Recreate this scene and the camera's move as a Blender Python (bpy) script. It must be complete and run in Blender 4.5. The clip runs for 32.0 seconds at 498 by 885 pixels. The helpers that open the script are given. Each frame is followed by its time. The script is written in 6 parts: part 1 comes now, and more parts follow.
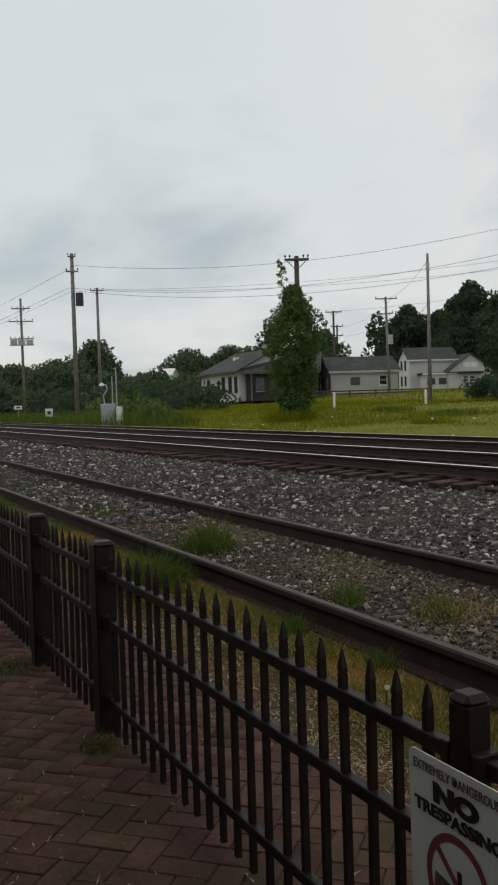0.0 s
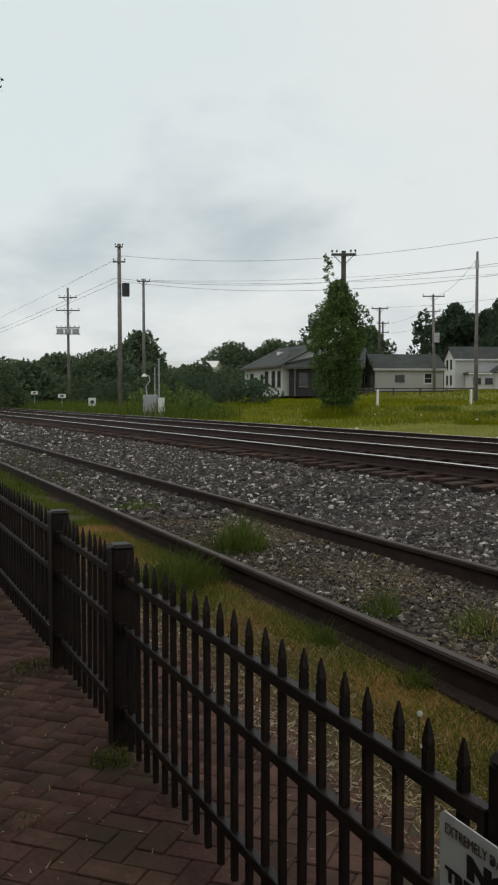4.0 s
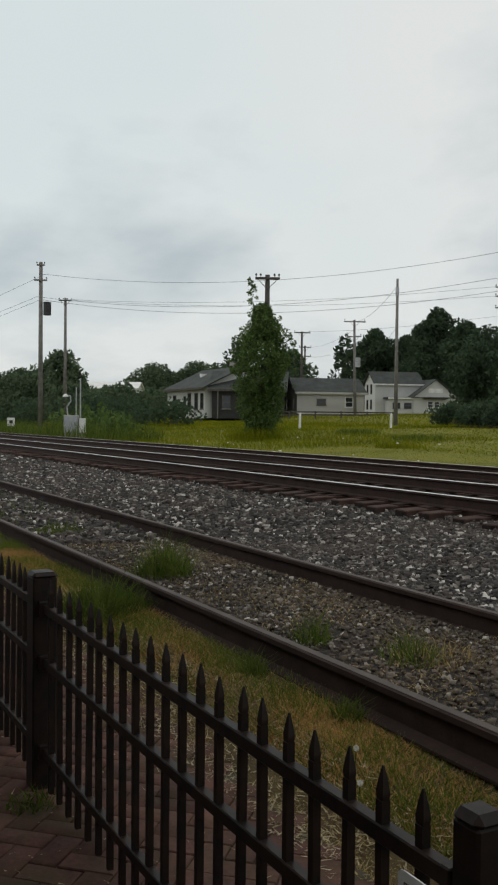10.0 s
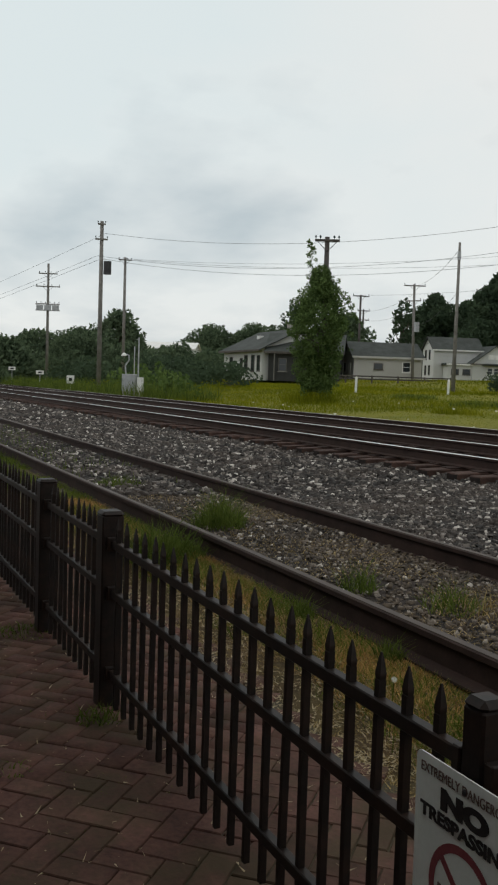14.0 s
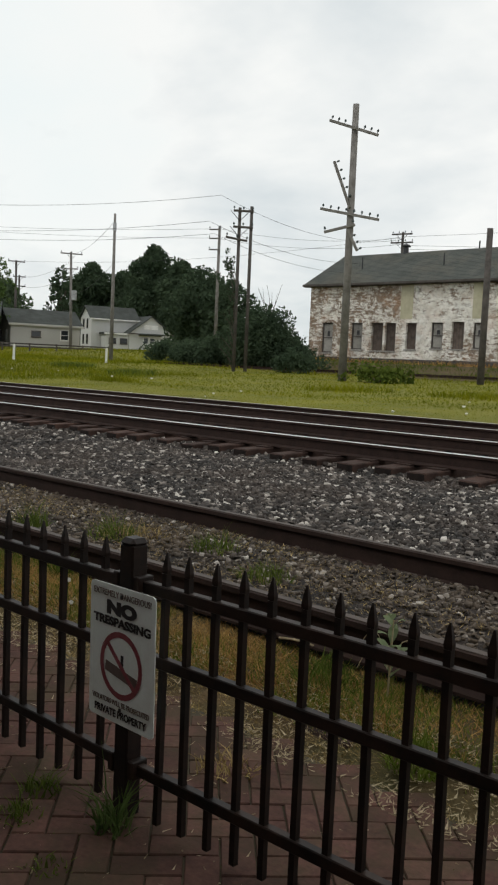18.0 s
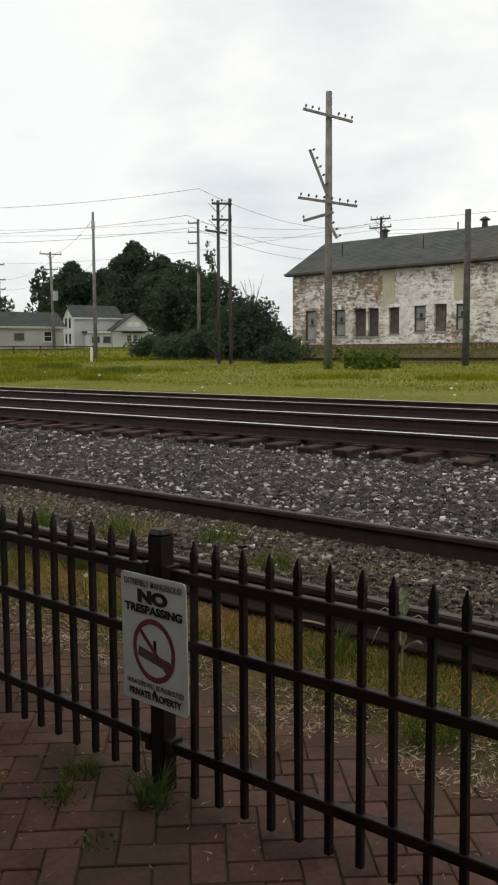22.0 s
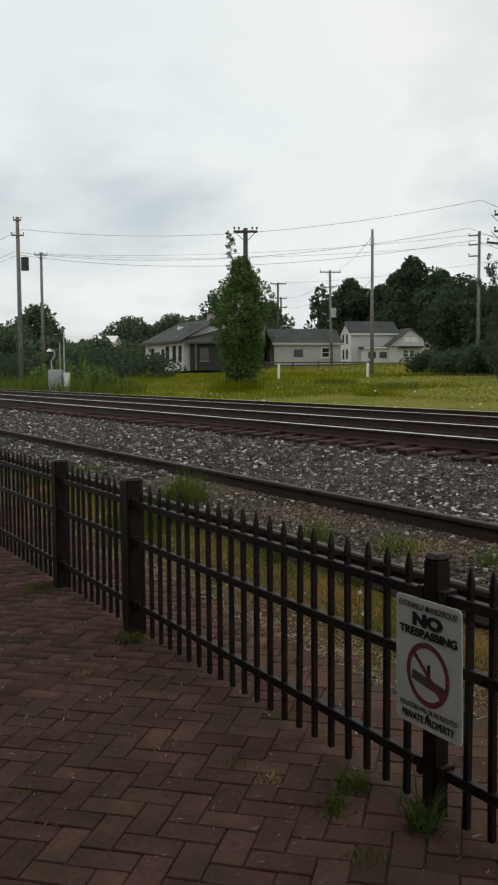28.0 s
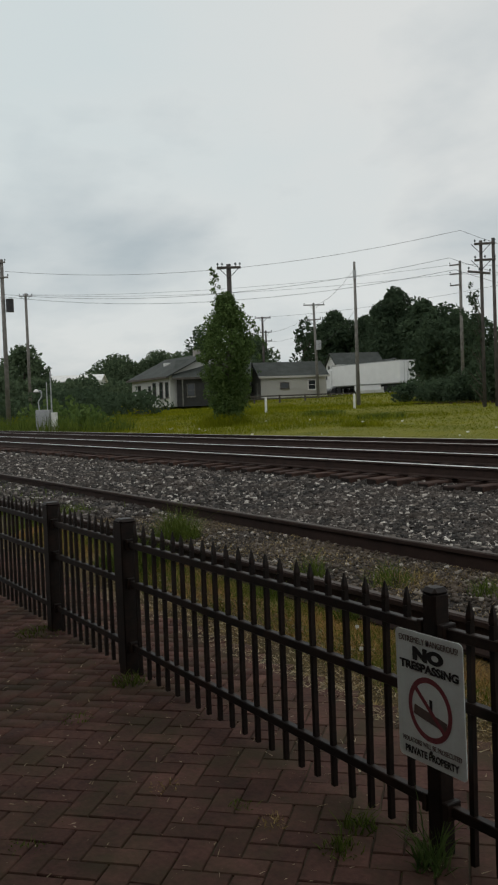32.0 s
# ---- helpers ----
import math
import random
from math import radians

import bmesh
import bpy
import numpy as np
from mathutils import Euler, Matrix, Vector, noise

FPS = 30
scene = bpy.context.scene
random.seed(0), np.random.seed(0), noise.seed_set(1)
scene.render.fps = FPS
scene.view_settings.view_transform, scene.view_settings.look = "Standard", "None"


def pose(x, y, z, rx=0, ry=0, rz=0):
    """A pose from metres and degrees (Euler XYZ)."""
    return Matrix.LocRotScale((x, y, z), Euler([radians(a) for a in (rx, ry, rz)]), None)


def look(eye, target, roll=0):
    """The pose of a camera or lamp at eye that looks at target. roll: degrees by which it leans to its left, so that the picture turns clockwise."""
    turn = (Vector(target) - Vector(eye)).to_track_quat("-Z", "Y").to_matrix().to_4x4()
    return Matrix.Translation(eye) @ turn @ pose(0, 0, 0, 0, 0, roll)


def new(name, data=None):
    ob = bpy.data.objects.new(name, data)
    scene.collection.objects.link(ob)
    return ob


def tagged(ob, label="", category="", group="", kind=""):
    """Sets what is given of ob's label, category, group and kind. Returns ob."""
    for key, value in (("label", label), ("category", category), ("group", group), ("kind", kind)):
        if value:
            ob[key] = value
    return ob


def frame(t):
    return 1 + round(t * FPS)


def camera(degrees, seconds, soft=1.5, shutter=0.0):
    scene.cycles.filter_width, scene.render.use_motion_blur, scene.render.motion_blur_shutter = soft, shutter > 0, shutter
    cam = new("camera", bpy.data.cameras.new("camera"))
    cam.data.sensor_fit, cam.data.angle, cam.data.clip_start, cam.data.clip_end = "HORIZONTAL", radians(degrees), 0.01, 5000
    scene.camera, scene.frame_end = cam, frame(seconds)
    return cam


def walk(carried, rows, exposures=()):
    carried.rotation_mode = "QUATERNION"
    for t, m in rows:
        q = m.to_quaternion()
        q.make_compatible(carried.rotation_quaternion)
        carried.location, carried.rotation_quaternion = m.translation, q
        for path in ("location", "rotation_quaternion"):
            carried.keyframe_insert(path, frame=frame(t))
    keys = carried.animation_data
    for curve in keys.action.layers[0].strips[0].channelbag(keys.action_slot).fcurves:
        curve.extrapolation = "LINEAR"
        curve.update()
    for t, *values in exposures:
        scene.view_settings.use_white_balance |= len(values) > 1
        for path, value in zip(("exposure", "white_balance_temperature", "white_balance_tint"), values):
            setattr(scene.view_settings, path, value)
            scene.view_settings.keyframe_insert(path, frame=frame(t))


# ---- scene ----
cam = camera(30.8, 32.0, soft=2.2)
PATH = [
    (0, (-0.065, 0.131, 1.361), (-1.854, 1.02, 1.274), -1.7),
    (0.5, (-0.088, 0.161, 1.362), (-1.895, 1.009, 1.233), -1.5),
    (1, (-0.104, 0.242, 1.356), (-1.954, 0.987, 1.207), -0.2),
    (1.5, (-0.117, 0.291, 1.349), (-1.986, 0.987, 1.194), -0.3),
    (2, (-0.145, 0.225, 1.377), (-2.003, 0.961, 1.286), -1.5),
    (2.5, (-0.23, 0.161, 1.385), (-2.046, 0.994, 1.298), -0.9),
    (4.5, (-0.26, 0.315, 1.367), (-2.104, 1.082, 1.256), 0.9),
    (5, (-0.26, 0.333, 1.352), (-2.127, 1.038, 1.213), 1.6),
    (5.5, (-0.313, 0.345, 1.356), (-2.195, 1.002, 1.192), 1.0),
    (6, (-0.346, 0.303, 1.36), (-2.143, 1.175, 1.243), -0.2),
    (6.5, (-0.551, 0.315, 1.353), (-2.294, 1.293, 1.279), 0.3),
    (7, (-0.443, 0.226, 1.37), (-2.152, 1.263, 1.31), -0.0),
    (7.5, (-0.438, 0.268, 1.374), (-2.14, 1.317, 1.326), 2.0),
    (8, (-0.406, 0.348, 1.37), (-2.154, 1.317, 1.3), 1.5),
    (8.5, (-0.483, 0.415, 1.356), (-2.271, 1.311, 1.321), 3.3),
    (9, (-0.387, 0.368, 1.373), (-2.205, 1.202, 1.355), -0.6),
    (9.5, (-0.574, 0.393, 1.353), (-2.369, 1.274, 1.326), -0.6),
    (10, (-0.402, 0.301, 1.373), (-2.155, 1.261, 1.324), 0.6),
    (10.5, (-0.419, 0.297, 1.383), (-2.185, 1.233, 1.322), -0.4),
    (11, (-0.404, 0.29, 1.384), (-2.154, 1.255, 1.315), 0.7),
    (11.5, (-0.403, 0.304, 1.387), (-2.151, 1.275, 1.317), 0.0),
    (12, (-0.399, 0.282, 1.384), (-2.168, 1.212, 1.321), 0.3),
    (12.5, (-0.43, 0.221, 1.348), (-2.191, 1.166, 1.277), -1.4),
    (13, (-0.37, 0.21, 1.348), (-2.102, 1.207, 1.272), 3.4),
    (13.5, (-0.241, 0.214, 1.347), (-2.056, 1.044, 1.222), 1.7),
    (15.5, (0.029, -0.05, 1.339), (-1.687, 0.962, 1.157), 1.5),
    (16, (0.16, -0.073, 1.367), (-1.553, 0.945, 1.2), -0.6),
    (16.5, (0.131, -0.141, 1.341), (-1.57, 0.905, 1.235), -1.9),
    (17, (0.225, -0.281, 1.325), (-1.356, 0.938, 1.213), -0.4),
    (17.5, (0.378, -0.35, 1.33), (-1.029, 1.07, 1.241), 2.4),
    (18, (0.55, -0.374, 1.305), (-0.816, 1.077, 1.131), 2.5),
    (18.5, (0.624, -0.51, 1.312), (-0.465, 1.162, 1.176), -1.3),
    (19, (0.626, -0.531, 1.306), (-0.301, 1.233, 1.14), -0.2),
    (19.5, (0.704, -0.485, 1.299), (-0.155, 1.311, 1.111), -0.7),
    (20, (0.67, -0.475, 1.31), (-0.008, 1.398, 1.13), 0.7),
    (20.5, (0.734, -0.584, 1.323), (0.239, 1.345, 1.133), -2.5),
    (21, (0.652, -0.597, 1.327), (0.039, 1.299, 1.153), -1.1),
    (21.5, (0.632, -0.571, 1.321), (-0.333, 1.172, 1.144), -2.2),
    (22, (0.59, -0.534, 1.316), (-0.756, 0.934, 1.124), -0.3),
    (22.5, (0.632, -0.475, 1.343), (-0.916, 0.78, 1.163), 0.1),
    (23, (0.642, -0.469, 1.374), (-1.02, 0.641, 1.319), -4.6),
    (23.5, (0.631, -0.582, 1.384), (-0.994, 0.584, 1.365), 1.1),
    (24, (0.599, -0.597, 1.366), (-1.083, 0.486, 1.332), -1.2),
    (24.5, (0.608, -0.528, 1.344), (-1.029, 0.618, 1.25), -1.0),
    (26.5, (0.647, -0.59, 1.366), (-1.01, 0.521, 1.228), -0.6),
    (27, (0.611, -0.576, 1.355), (-1.091, 0.465, 1.212), -0.6),
    (27.5, (0.606, -0.575, 1.348), (-1.125, 0.416, 1.203), -0.9),
    (28, (0.615, -0.574, 1.344), (-1.108, 0.429, 1.189), -0.4),
    (28.5, (0.599, -0.555, 1.346), (-1.128, 0.445, 1.216), -0.3),
    (29, (0.609, -0.564, 1.346), (-1.11, 0.453, 1.248), 0.2),
    (29.5, (0.606, -0.546, 1.347), (-1.116, 0.466, 1.243), -1.0),
    (30, (0.613, -0.568, 1.354), (-1.113, 0.432, 1.215), 0.8),
    (30.5, (0.599, -0.557, 1.351), (-1.148, 0.401, 1.176), -0.3),
    (31, (0.609, -0.565, 1.349), (-1.115, 0.433, 1.175), 0.1),
    (31.5, (0.621, -0.562, 1.352), (-1.097, 0.454, 1.216), -2.6),
    (32, (0.613, -0.59, 1.361), (-1.1, 0.438, 1.28), -2.1),
]
EXPOSURE = [(0, -0.28, 6450, 9), (1, -0.05, 6450, 9), (2.5, -0.24, 6450, 9), (5.5, -0.08, 6450, 9), (7, -0.2, 6450, 9), (9, -0.24, 6450, 9), (13, -0.22, 6450, 9), (16, 0.08, 6500, 9), (16.5, -0.1, 6500, 9.5), (17, -0.34, 6500, 10), (17.5, -0.12, 6500, 10), (18, 0.08, 6550, 10), (18.5, 0.05, 6600, 10), (19, 0.14, 6650, 10),
            (20, 0.06, 6650, 10.5), (20.5, 0.06, 6650, 10.5), (22, 0.15, 6600, 10.5), (23, -0.34, 6500, 9.5), (24.5, -0.1, 6500, 9), (28, -0.02, 6500, 9.5), (30, -0.02, 6500, 9.5), (31.2, 0.08, 6500, 9), (31.6, -0.02, 6450, 9), (32, -0.34, 6450, 9)]
walk(cam, [(t, look(e, g, r)) for t, e, g, r in PATH], EXPOSURE)

# ---------------------------------------------------------------- sky and sun
SUN_TURN, SUN_HIGH = 205.0, 52.0
world = bpy.data.worlds.new("overcast_sky")
scene.world = world
world.use_nodes = True
wt = world.node_tree
wt.nodes.clear()


def make_sky(nt):
    def n(kind, **v):
        k = nt.nodes.new(kind)
        for a, b in v.items():
            k.inputs[a].default_value = b
        return k

    def op(kind, a, b):
        k = nt.nodes.new("ShaderNodeMath")
        k.operation = kind
        for i, v in enumerate((a, b)):
            if isinstance(v, (int, float)):
                k.inputs[i].default_value = v
            else:
                nt.links.new(v, k.inputs[i])
        return k.outputs[0]

    co = nt.nodes.new("ShaderNodeTexCoord").outputs["Generated"]
    sep = nt.nodes.new("ShaderNodeSeparateXYZ")
    nt.links.new(co, sep.inputs[0])
    up = op("MAXIMUM", op("ADD", sep.outputs[2], 0.30), 0.2)
    flat = nt.nodes.new("ShaderNodeCombineXYZ")
    nt.links.new(op("DIVIDE", sep.outputs[0], up), flat.inputs[0])
    nt.links.new(op("DIVIDE", sep.outputs[1], up), flat.inputs[1])
    big, fine = n("ShaderNodeTexNoise", Scale=1.35, Detail=5.0, Roughness=0.52, Distortion=0.25), n("ShaderNodeTexNoise", Scale=5.0, Detail=5.0, Roughness=0.55)
    for k in (big, fine):
        nt.links.new(flat.outputs[0], k.inputs["Vector"])
    f = op("ADD", op("MULTIPLY", big.outputs["Fac"], 0.8), op("MULTIPLY", fine.outputs["Fac"], 0.2))
    f = op("ADD", f, op("MULTIPLY", op("SUBTRACT", sep.outputs[2], 0.17), 0.36))
    ramp_ = nt.nodes.new("ShaderNodeValToRGB")
    e = ramp_.color_ramp.elements
    e.new(0.5)
    for k, (p, c) in enumerate(((0.33, (0.62, 0.69, 0.72)), (0.45, (0.80, 0.84, 0.845)), (0.56, (0.96, 0.975, 0.955)))):
        e[k].position, e[k].color = p, (*c, 1)
    nt.links.new(f, ramp_.inputs["Fac"])
    sky = nt.nodes.new("ShaderNodeTexSky")
    sky.sky_type, sky.sun_disc = "NISHITA", False
    sky.sun_elevation, sky.sun_rotation = radians(SUN_HIGH), radians(SUN_TURN)
    a, b = n("ShaderNodeBackground", Strength=0.006), n("ShaderNodeBackground", Strength=SKY)
    nt.links.new(sky.outputs[0], a.inputs["Color"])
    # thin cloud lets some blue through towards the west
    west = op("MULTIPLY", op("MAXIMUM", op("ADD", op("MULTIPLY", sep.outputs[0], -2.6), op("SUBTRACT", op("MULTIPLY", big.outputs["Fac"], 1.6), 2.72)), 0.0), op("MINIMUM", op("MAXIMUM", op("MULTIPLY", op("SUBTRACT", sep.outputs[2], 0.05), 4.0), 0.0), 1.0))
    tint = nt.nodes.new("ShaderNodeMix")
    tint.data_type, tint.blend_type = "RGBA", "MULTIPLY"
    nt.links.new(op("MINIMUM", west, 0.5), tint.inputs[0])
    nt.links.new(ramp_.outputs["Color"], tint.inputs[6])
    tint.inputs[7].default_value = (0.80, 0.93, 0.98, 1)
    nt.links.new(tint.outputs[2], b.inputs["Color"])
    add, out = nt.nodes.new("ShaderNodeAddShader"), nt.nodes.new("ShaderNodeOutputWorld")
    nt.links.new(a.outputs[0], add.inputs[0])
    nt.links.new(b.outputs[0], add.inputs[1])
    nt.links.new(add.outputs[0], out.inputs["Surface"])


SKY = 0.90
make_sky(wt)
sun = new("sun", bpy.data.lights.new("sun", "SUN"))
sun.data.energy, sun.data.angle, sun.data.color = 0.5, radians(25), (1.0, 0.97, 0.92)
sun.matrix_basis = look((0, 0, 0), (-math.sin(radians(SUN_TURN)) * math.cos(radians(SUN_HIGH)), -math.cos(radians(SUN_TURN)) * math.cos(radians(SUN_HIGH)), -math.sin(radians(SUN_HIGH))))


# ---------------------------------------------------------------- sizes of the plan
FENCE_Y, POST_Z, TIP_Z = 1.24, 0.805, 0.787
P1_X, P2_X, P3_X, P4_X = -4.87, -3.71, -1.395, 0.70
SIGN_X, SIGN_Y, SIGN_Z, SIGN_W, SIGN_H = -1.379, 1.192, 0.474, 0.295, 0.392
YS, ZS = 2.64, 0.272          # siding: first rail, top of rail
YM, ZM = 7.945, 0.465         # first main track
YF = 11.75                   # second main track
GAUGE = 1.505
FIELD_Y = YF + GAUGE + 0.7   # edge of the grass field
PLAT_Y = 1.95                 # edge of the bricks
SPUR_Y = 41.5
FAR_RISE = 0.80
ROAD_Y, ROAD_Z = 77.2, 2.42
# front edge of the unseen eaves added to shade the bricks
SHADE_EAVES_Y = -0.2
BRICK_TURN = 46.0


def ramp(v, a, b):
    v = min(1.0, max(0.0, (v - a) / (b - a)))
    return v * v * (3 - 2 * v)


def ground_z(x, y):
    """Height of the land without grass or stones."""
    if y < PLAT_Y:
        return -0.008
    z = -0.03 + 0.10 * ramp(y, PLAT_Y - 0.1, YS - 0.3) + 0.045 * ramp(y, YS, YS + 0.3)
    z += 0.05 * ramp(-x, 1.5, 5.0) * ramp(y, PLAT_Y, YS - 0.2) * (1 - ramp(y, YS, YS + 0.3))
    z += (ZM - 0.425) * ramp(y, YS + GAUGE + 0.3, YM - 0.9) + 0.055 * ramp(y, YM - 0.66, YM - 0.3)
    z += -0.05 * ramp(y, FIELD_Y - 0.4, FIELD_Y + 1.5)
    z += 0.60 * min(1.0, max(0.0, (y - 14.5) / 26.5)) + 0.25 * ramp(-x, 32, 60) * ramp(y, 15, 30)
    z += FAR_RISE * ramp(y, 42.0, 53.0) + 0.5 * ramp(y, 55.0, 100.0)
    if y > 16:
        z += ramp(y, 16, 30) * SITE_RISE * math.hypot(x, y)
        z += 0.06 * noise.noise((x * 0.11, y * 0.11, 0.3))
    return z


SITE_TURN, SITE_RISE = radians(0.45), 0.002


def climb(x, y):
    """The land beyond the tracks climbs a little with distance."""
    return SITE_RISE * math.hypot(x, y) if y > 14 else 0.0


def site(m):
    """Beyond the tracks the town's grid lies slightly turned from the rails."""
    return Matrix.Rotation(SITE_TURN, 4, "Z") @ m if m.translation.y > 14 else m


# ---------------------------------------------------------------- materials
def node(nt, kind, **values):
    n = nt.nodes.new(kind)
    for key, value in values.items():
        if key in n.inputs:
            n.inputs[key].default_value = value
    return n


def blank(name):
    m = bpy.data.materials.new(name)
    m.use_nodes = True
    nt = m.node_tree
    return m, nt, nt.nodes["Principled BSDF"]


def coords(nt, world=False):
    if world:
        return nt.nodes.new("ShaderNodeNewGeometry").outputs["Position"]
    return nt.nodes.new("ShaderNodeTexCoord").outputs["Object"]


def grain(nt, co, scale, detail=4.0, rough=0.6):
    n = node(nt, "ShaderNodeTexNoise", Scale=scale, Detail=detail, Roughness=rough)
    nt.links.new(co, n.inputs["Vector"])
    return n.outputs["Fac"]


def stops(nt, fac, *marks):
    r = nt.nodes.new("ShaderNodeValToRGB")
    e = r.color_ramp.elements
    while len(e) < len(marks):
        e.new(0.5)
    for k, (p, c) in enumerate(marks):
        e[k].position, e[k].color = p, (*c, 1)
    nt.links.new(fac, r.inputs["Fac"])
    return r.outputs["Color"]


def blend(nt, fac, a, b, how="MIX"):
    n = nt.nodes.new("ShaderNodeMix")
    n.data_type, n.blend_type = "RGBA", how
    for sock, v in ((n.inputs[0], fac), (n.inputs[6], a), (n.inputs[7], b)):
        if isinstance(v, (int, float)):
            sock.default_value = v
        elif isinstance(v, tuple):
            sock.default_value = (*v, 1)
        else:
            nt.links.new(v, sock)
    return n.outputs[2]


def maths(nt, op, a, b=0.0):
    n = nt.nodes.new("ShaderNodeMath")
    n.operation = op
    for k, v in enumerate((a, b)):
        if isinstance(v, (int, float)):
            n.inputs[k].default_value = v
        else:
            nt.links.new(v, n.inputs[k])
    return n.outputs[0]


def relief(nt, bsdf, height, strength=0.4, distance=0.01):
    b = node(nt, "ShaderNodeBump", Strength=strength, Distance=distance)
    nt.links.new(height, b.inputs["Height"])
    nt.links.new(b.outputs["Normal"], bsdf.inputs["Normal"])


def surface(name, dark, light, scale=6.0, fine=60.0, rough=0.8, metal=0.0, bump=0.3, depth=0.005,
            vary=0.0, island=0.0, world=False, stain=None, stain_scale=0.8, stain_amount=0.5, spec=0.3):
    """A worn surface: two tones, fine grain, optional stains and a tone of its own for each piece."""
    m, nt, b = blank(name)
    co = coords(nt, world)
    big, small = grain(nt, co, scale, 5), grain(nt, co, fine, 3)
    mixed = maths(nt, "ADD", maths(nt, "MULTIPLY", big, 0.65), maths(nt, "MULTIPLY", small, 0.35))
    col = stops(nt, mixed, (0.34, dark), (0.66, light))
    if stain:
        s = stops(nt, grain(nt, co, stain_scale, 6, 0.7), (0.5 - 0.06, (0, 0, 0)), (0.5 + 0.14, (stain_amount,) * 3))
        col = blend(nt, s, col, stain)
    if vary or island:
        if vary:
            rnd = nt.nodes.new("ShaderNodeObjectInfo").outputs["Random"]
        else:
            rnd = nt.nodes.new("ShaderNodeNewGeometry").outputs["Random Per Island"]
        v = vary or island
        tone = maths(nt, "ADD", maths(nt, "MULTIPLY", rnd, 2 * v), 1 - v)
        comb = nt.nodes.new("ShaderNodeCombineXYZ")
        for k in range(3):
            nt.links.new(tone, comb.inputs[k])
        col = blend(nt, 1.0, col, comb.outputs[0], "MULTIPLY")
    nt.links.new(col, b.inputs["Base Color"])
    b.inputs["Roughness"].default_value, b.inputs["Metallic"].default_value = rough, metal
    b.inputs["Specular IOR Level"].default_value = spec
    if bump:
        relief(nt, b, mixed, bump, depth)
    return m


def glass(name, tint=(0.03, 0.035, 0.04)):
    m, nt, b = blank(name)
    b.inputs["Base Color"].default_value = (*tint, 1)
    b.inputs["Roughness"].default_value = 0.06
    co = coords(nt, True)
    relief(nt, b, grain(nt, co, 1.5, 2), 0.05, 0.02)
    return m


def leaf_material(name, dark, light, scale=0.7, speckle=0.4, spread=0.25):
    m, nt, b = blank(name)
    co = coords(nt, True)
    rnd = nt.nodes.new("ShaderNodeNewGeometry").outputs["Random Per Island"]
    f = maths(nt, "ADD", maths(nt, "MULTIPLY", grain(nt, co, scale, 5), 1 - speckle), maths(nt, "MULTIPLY", rnd, speckle))
    col = stops(nt, f, (0.5 - spread, dark), (0.5 + spread, light))
    nt.links.new(col, b.inputs["Base Color"])
    b.inputs["Roughness"].default_value = 0.75
    b.inputs["Specular IOR Level"].default_value = 0.06
    thin, both = nt.nodes.new("ShaderNodeBsdfTranslucent"), nt.nodes.new("ShaderNodeMixShader")
    nt.links.new(col, thin.inputs["Color"])
    both.inputs[0].default_value = 0.38
    nt.links.new(b.outputs[0], both.inputs[1])
    nt.links.new(thin.outputs[0], both.inputs[2])
    nt.links.new(both.outputs[0], nt.nodes["Material Output"].inputs["Surface"])
    return m


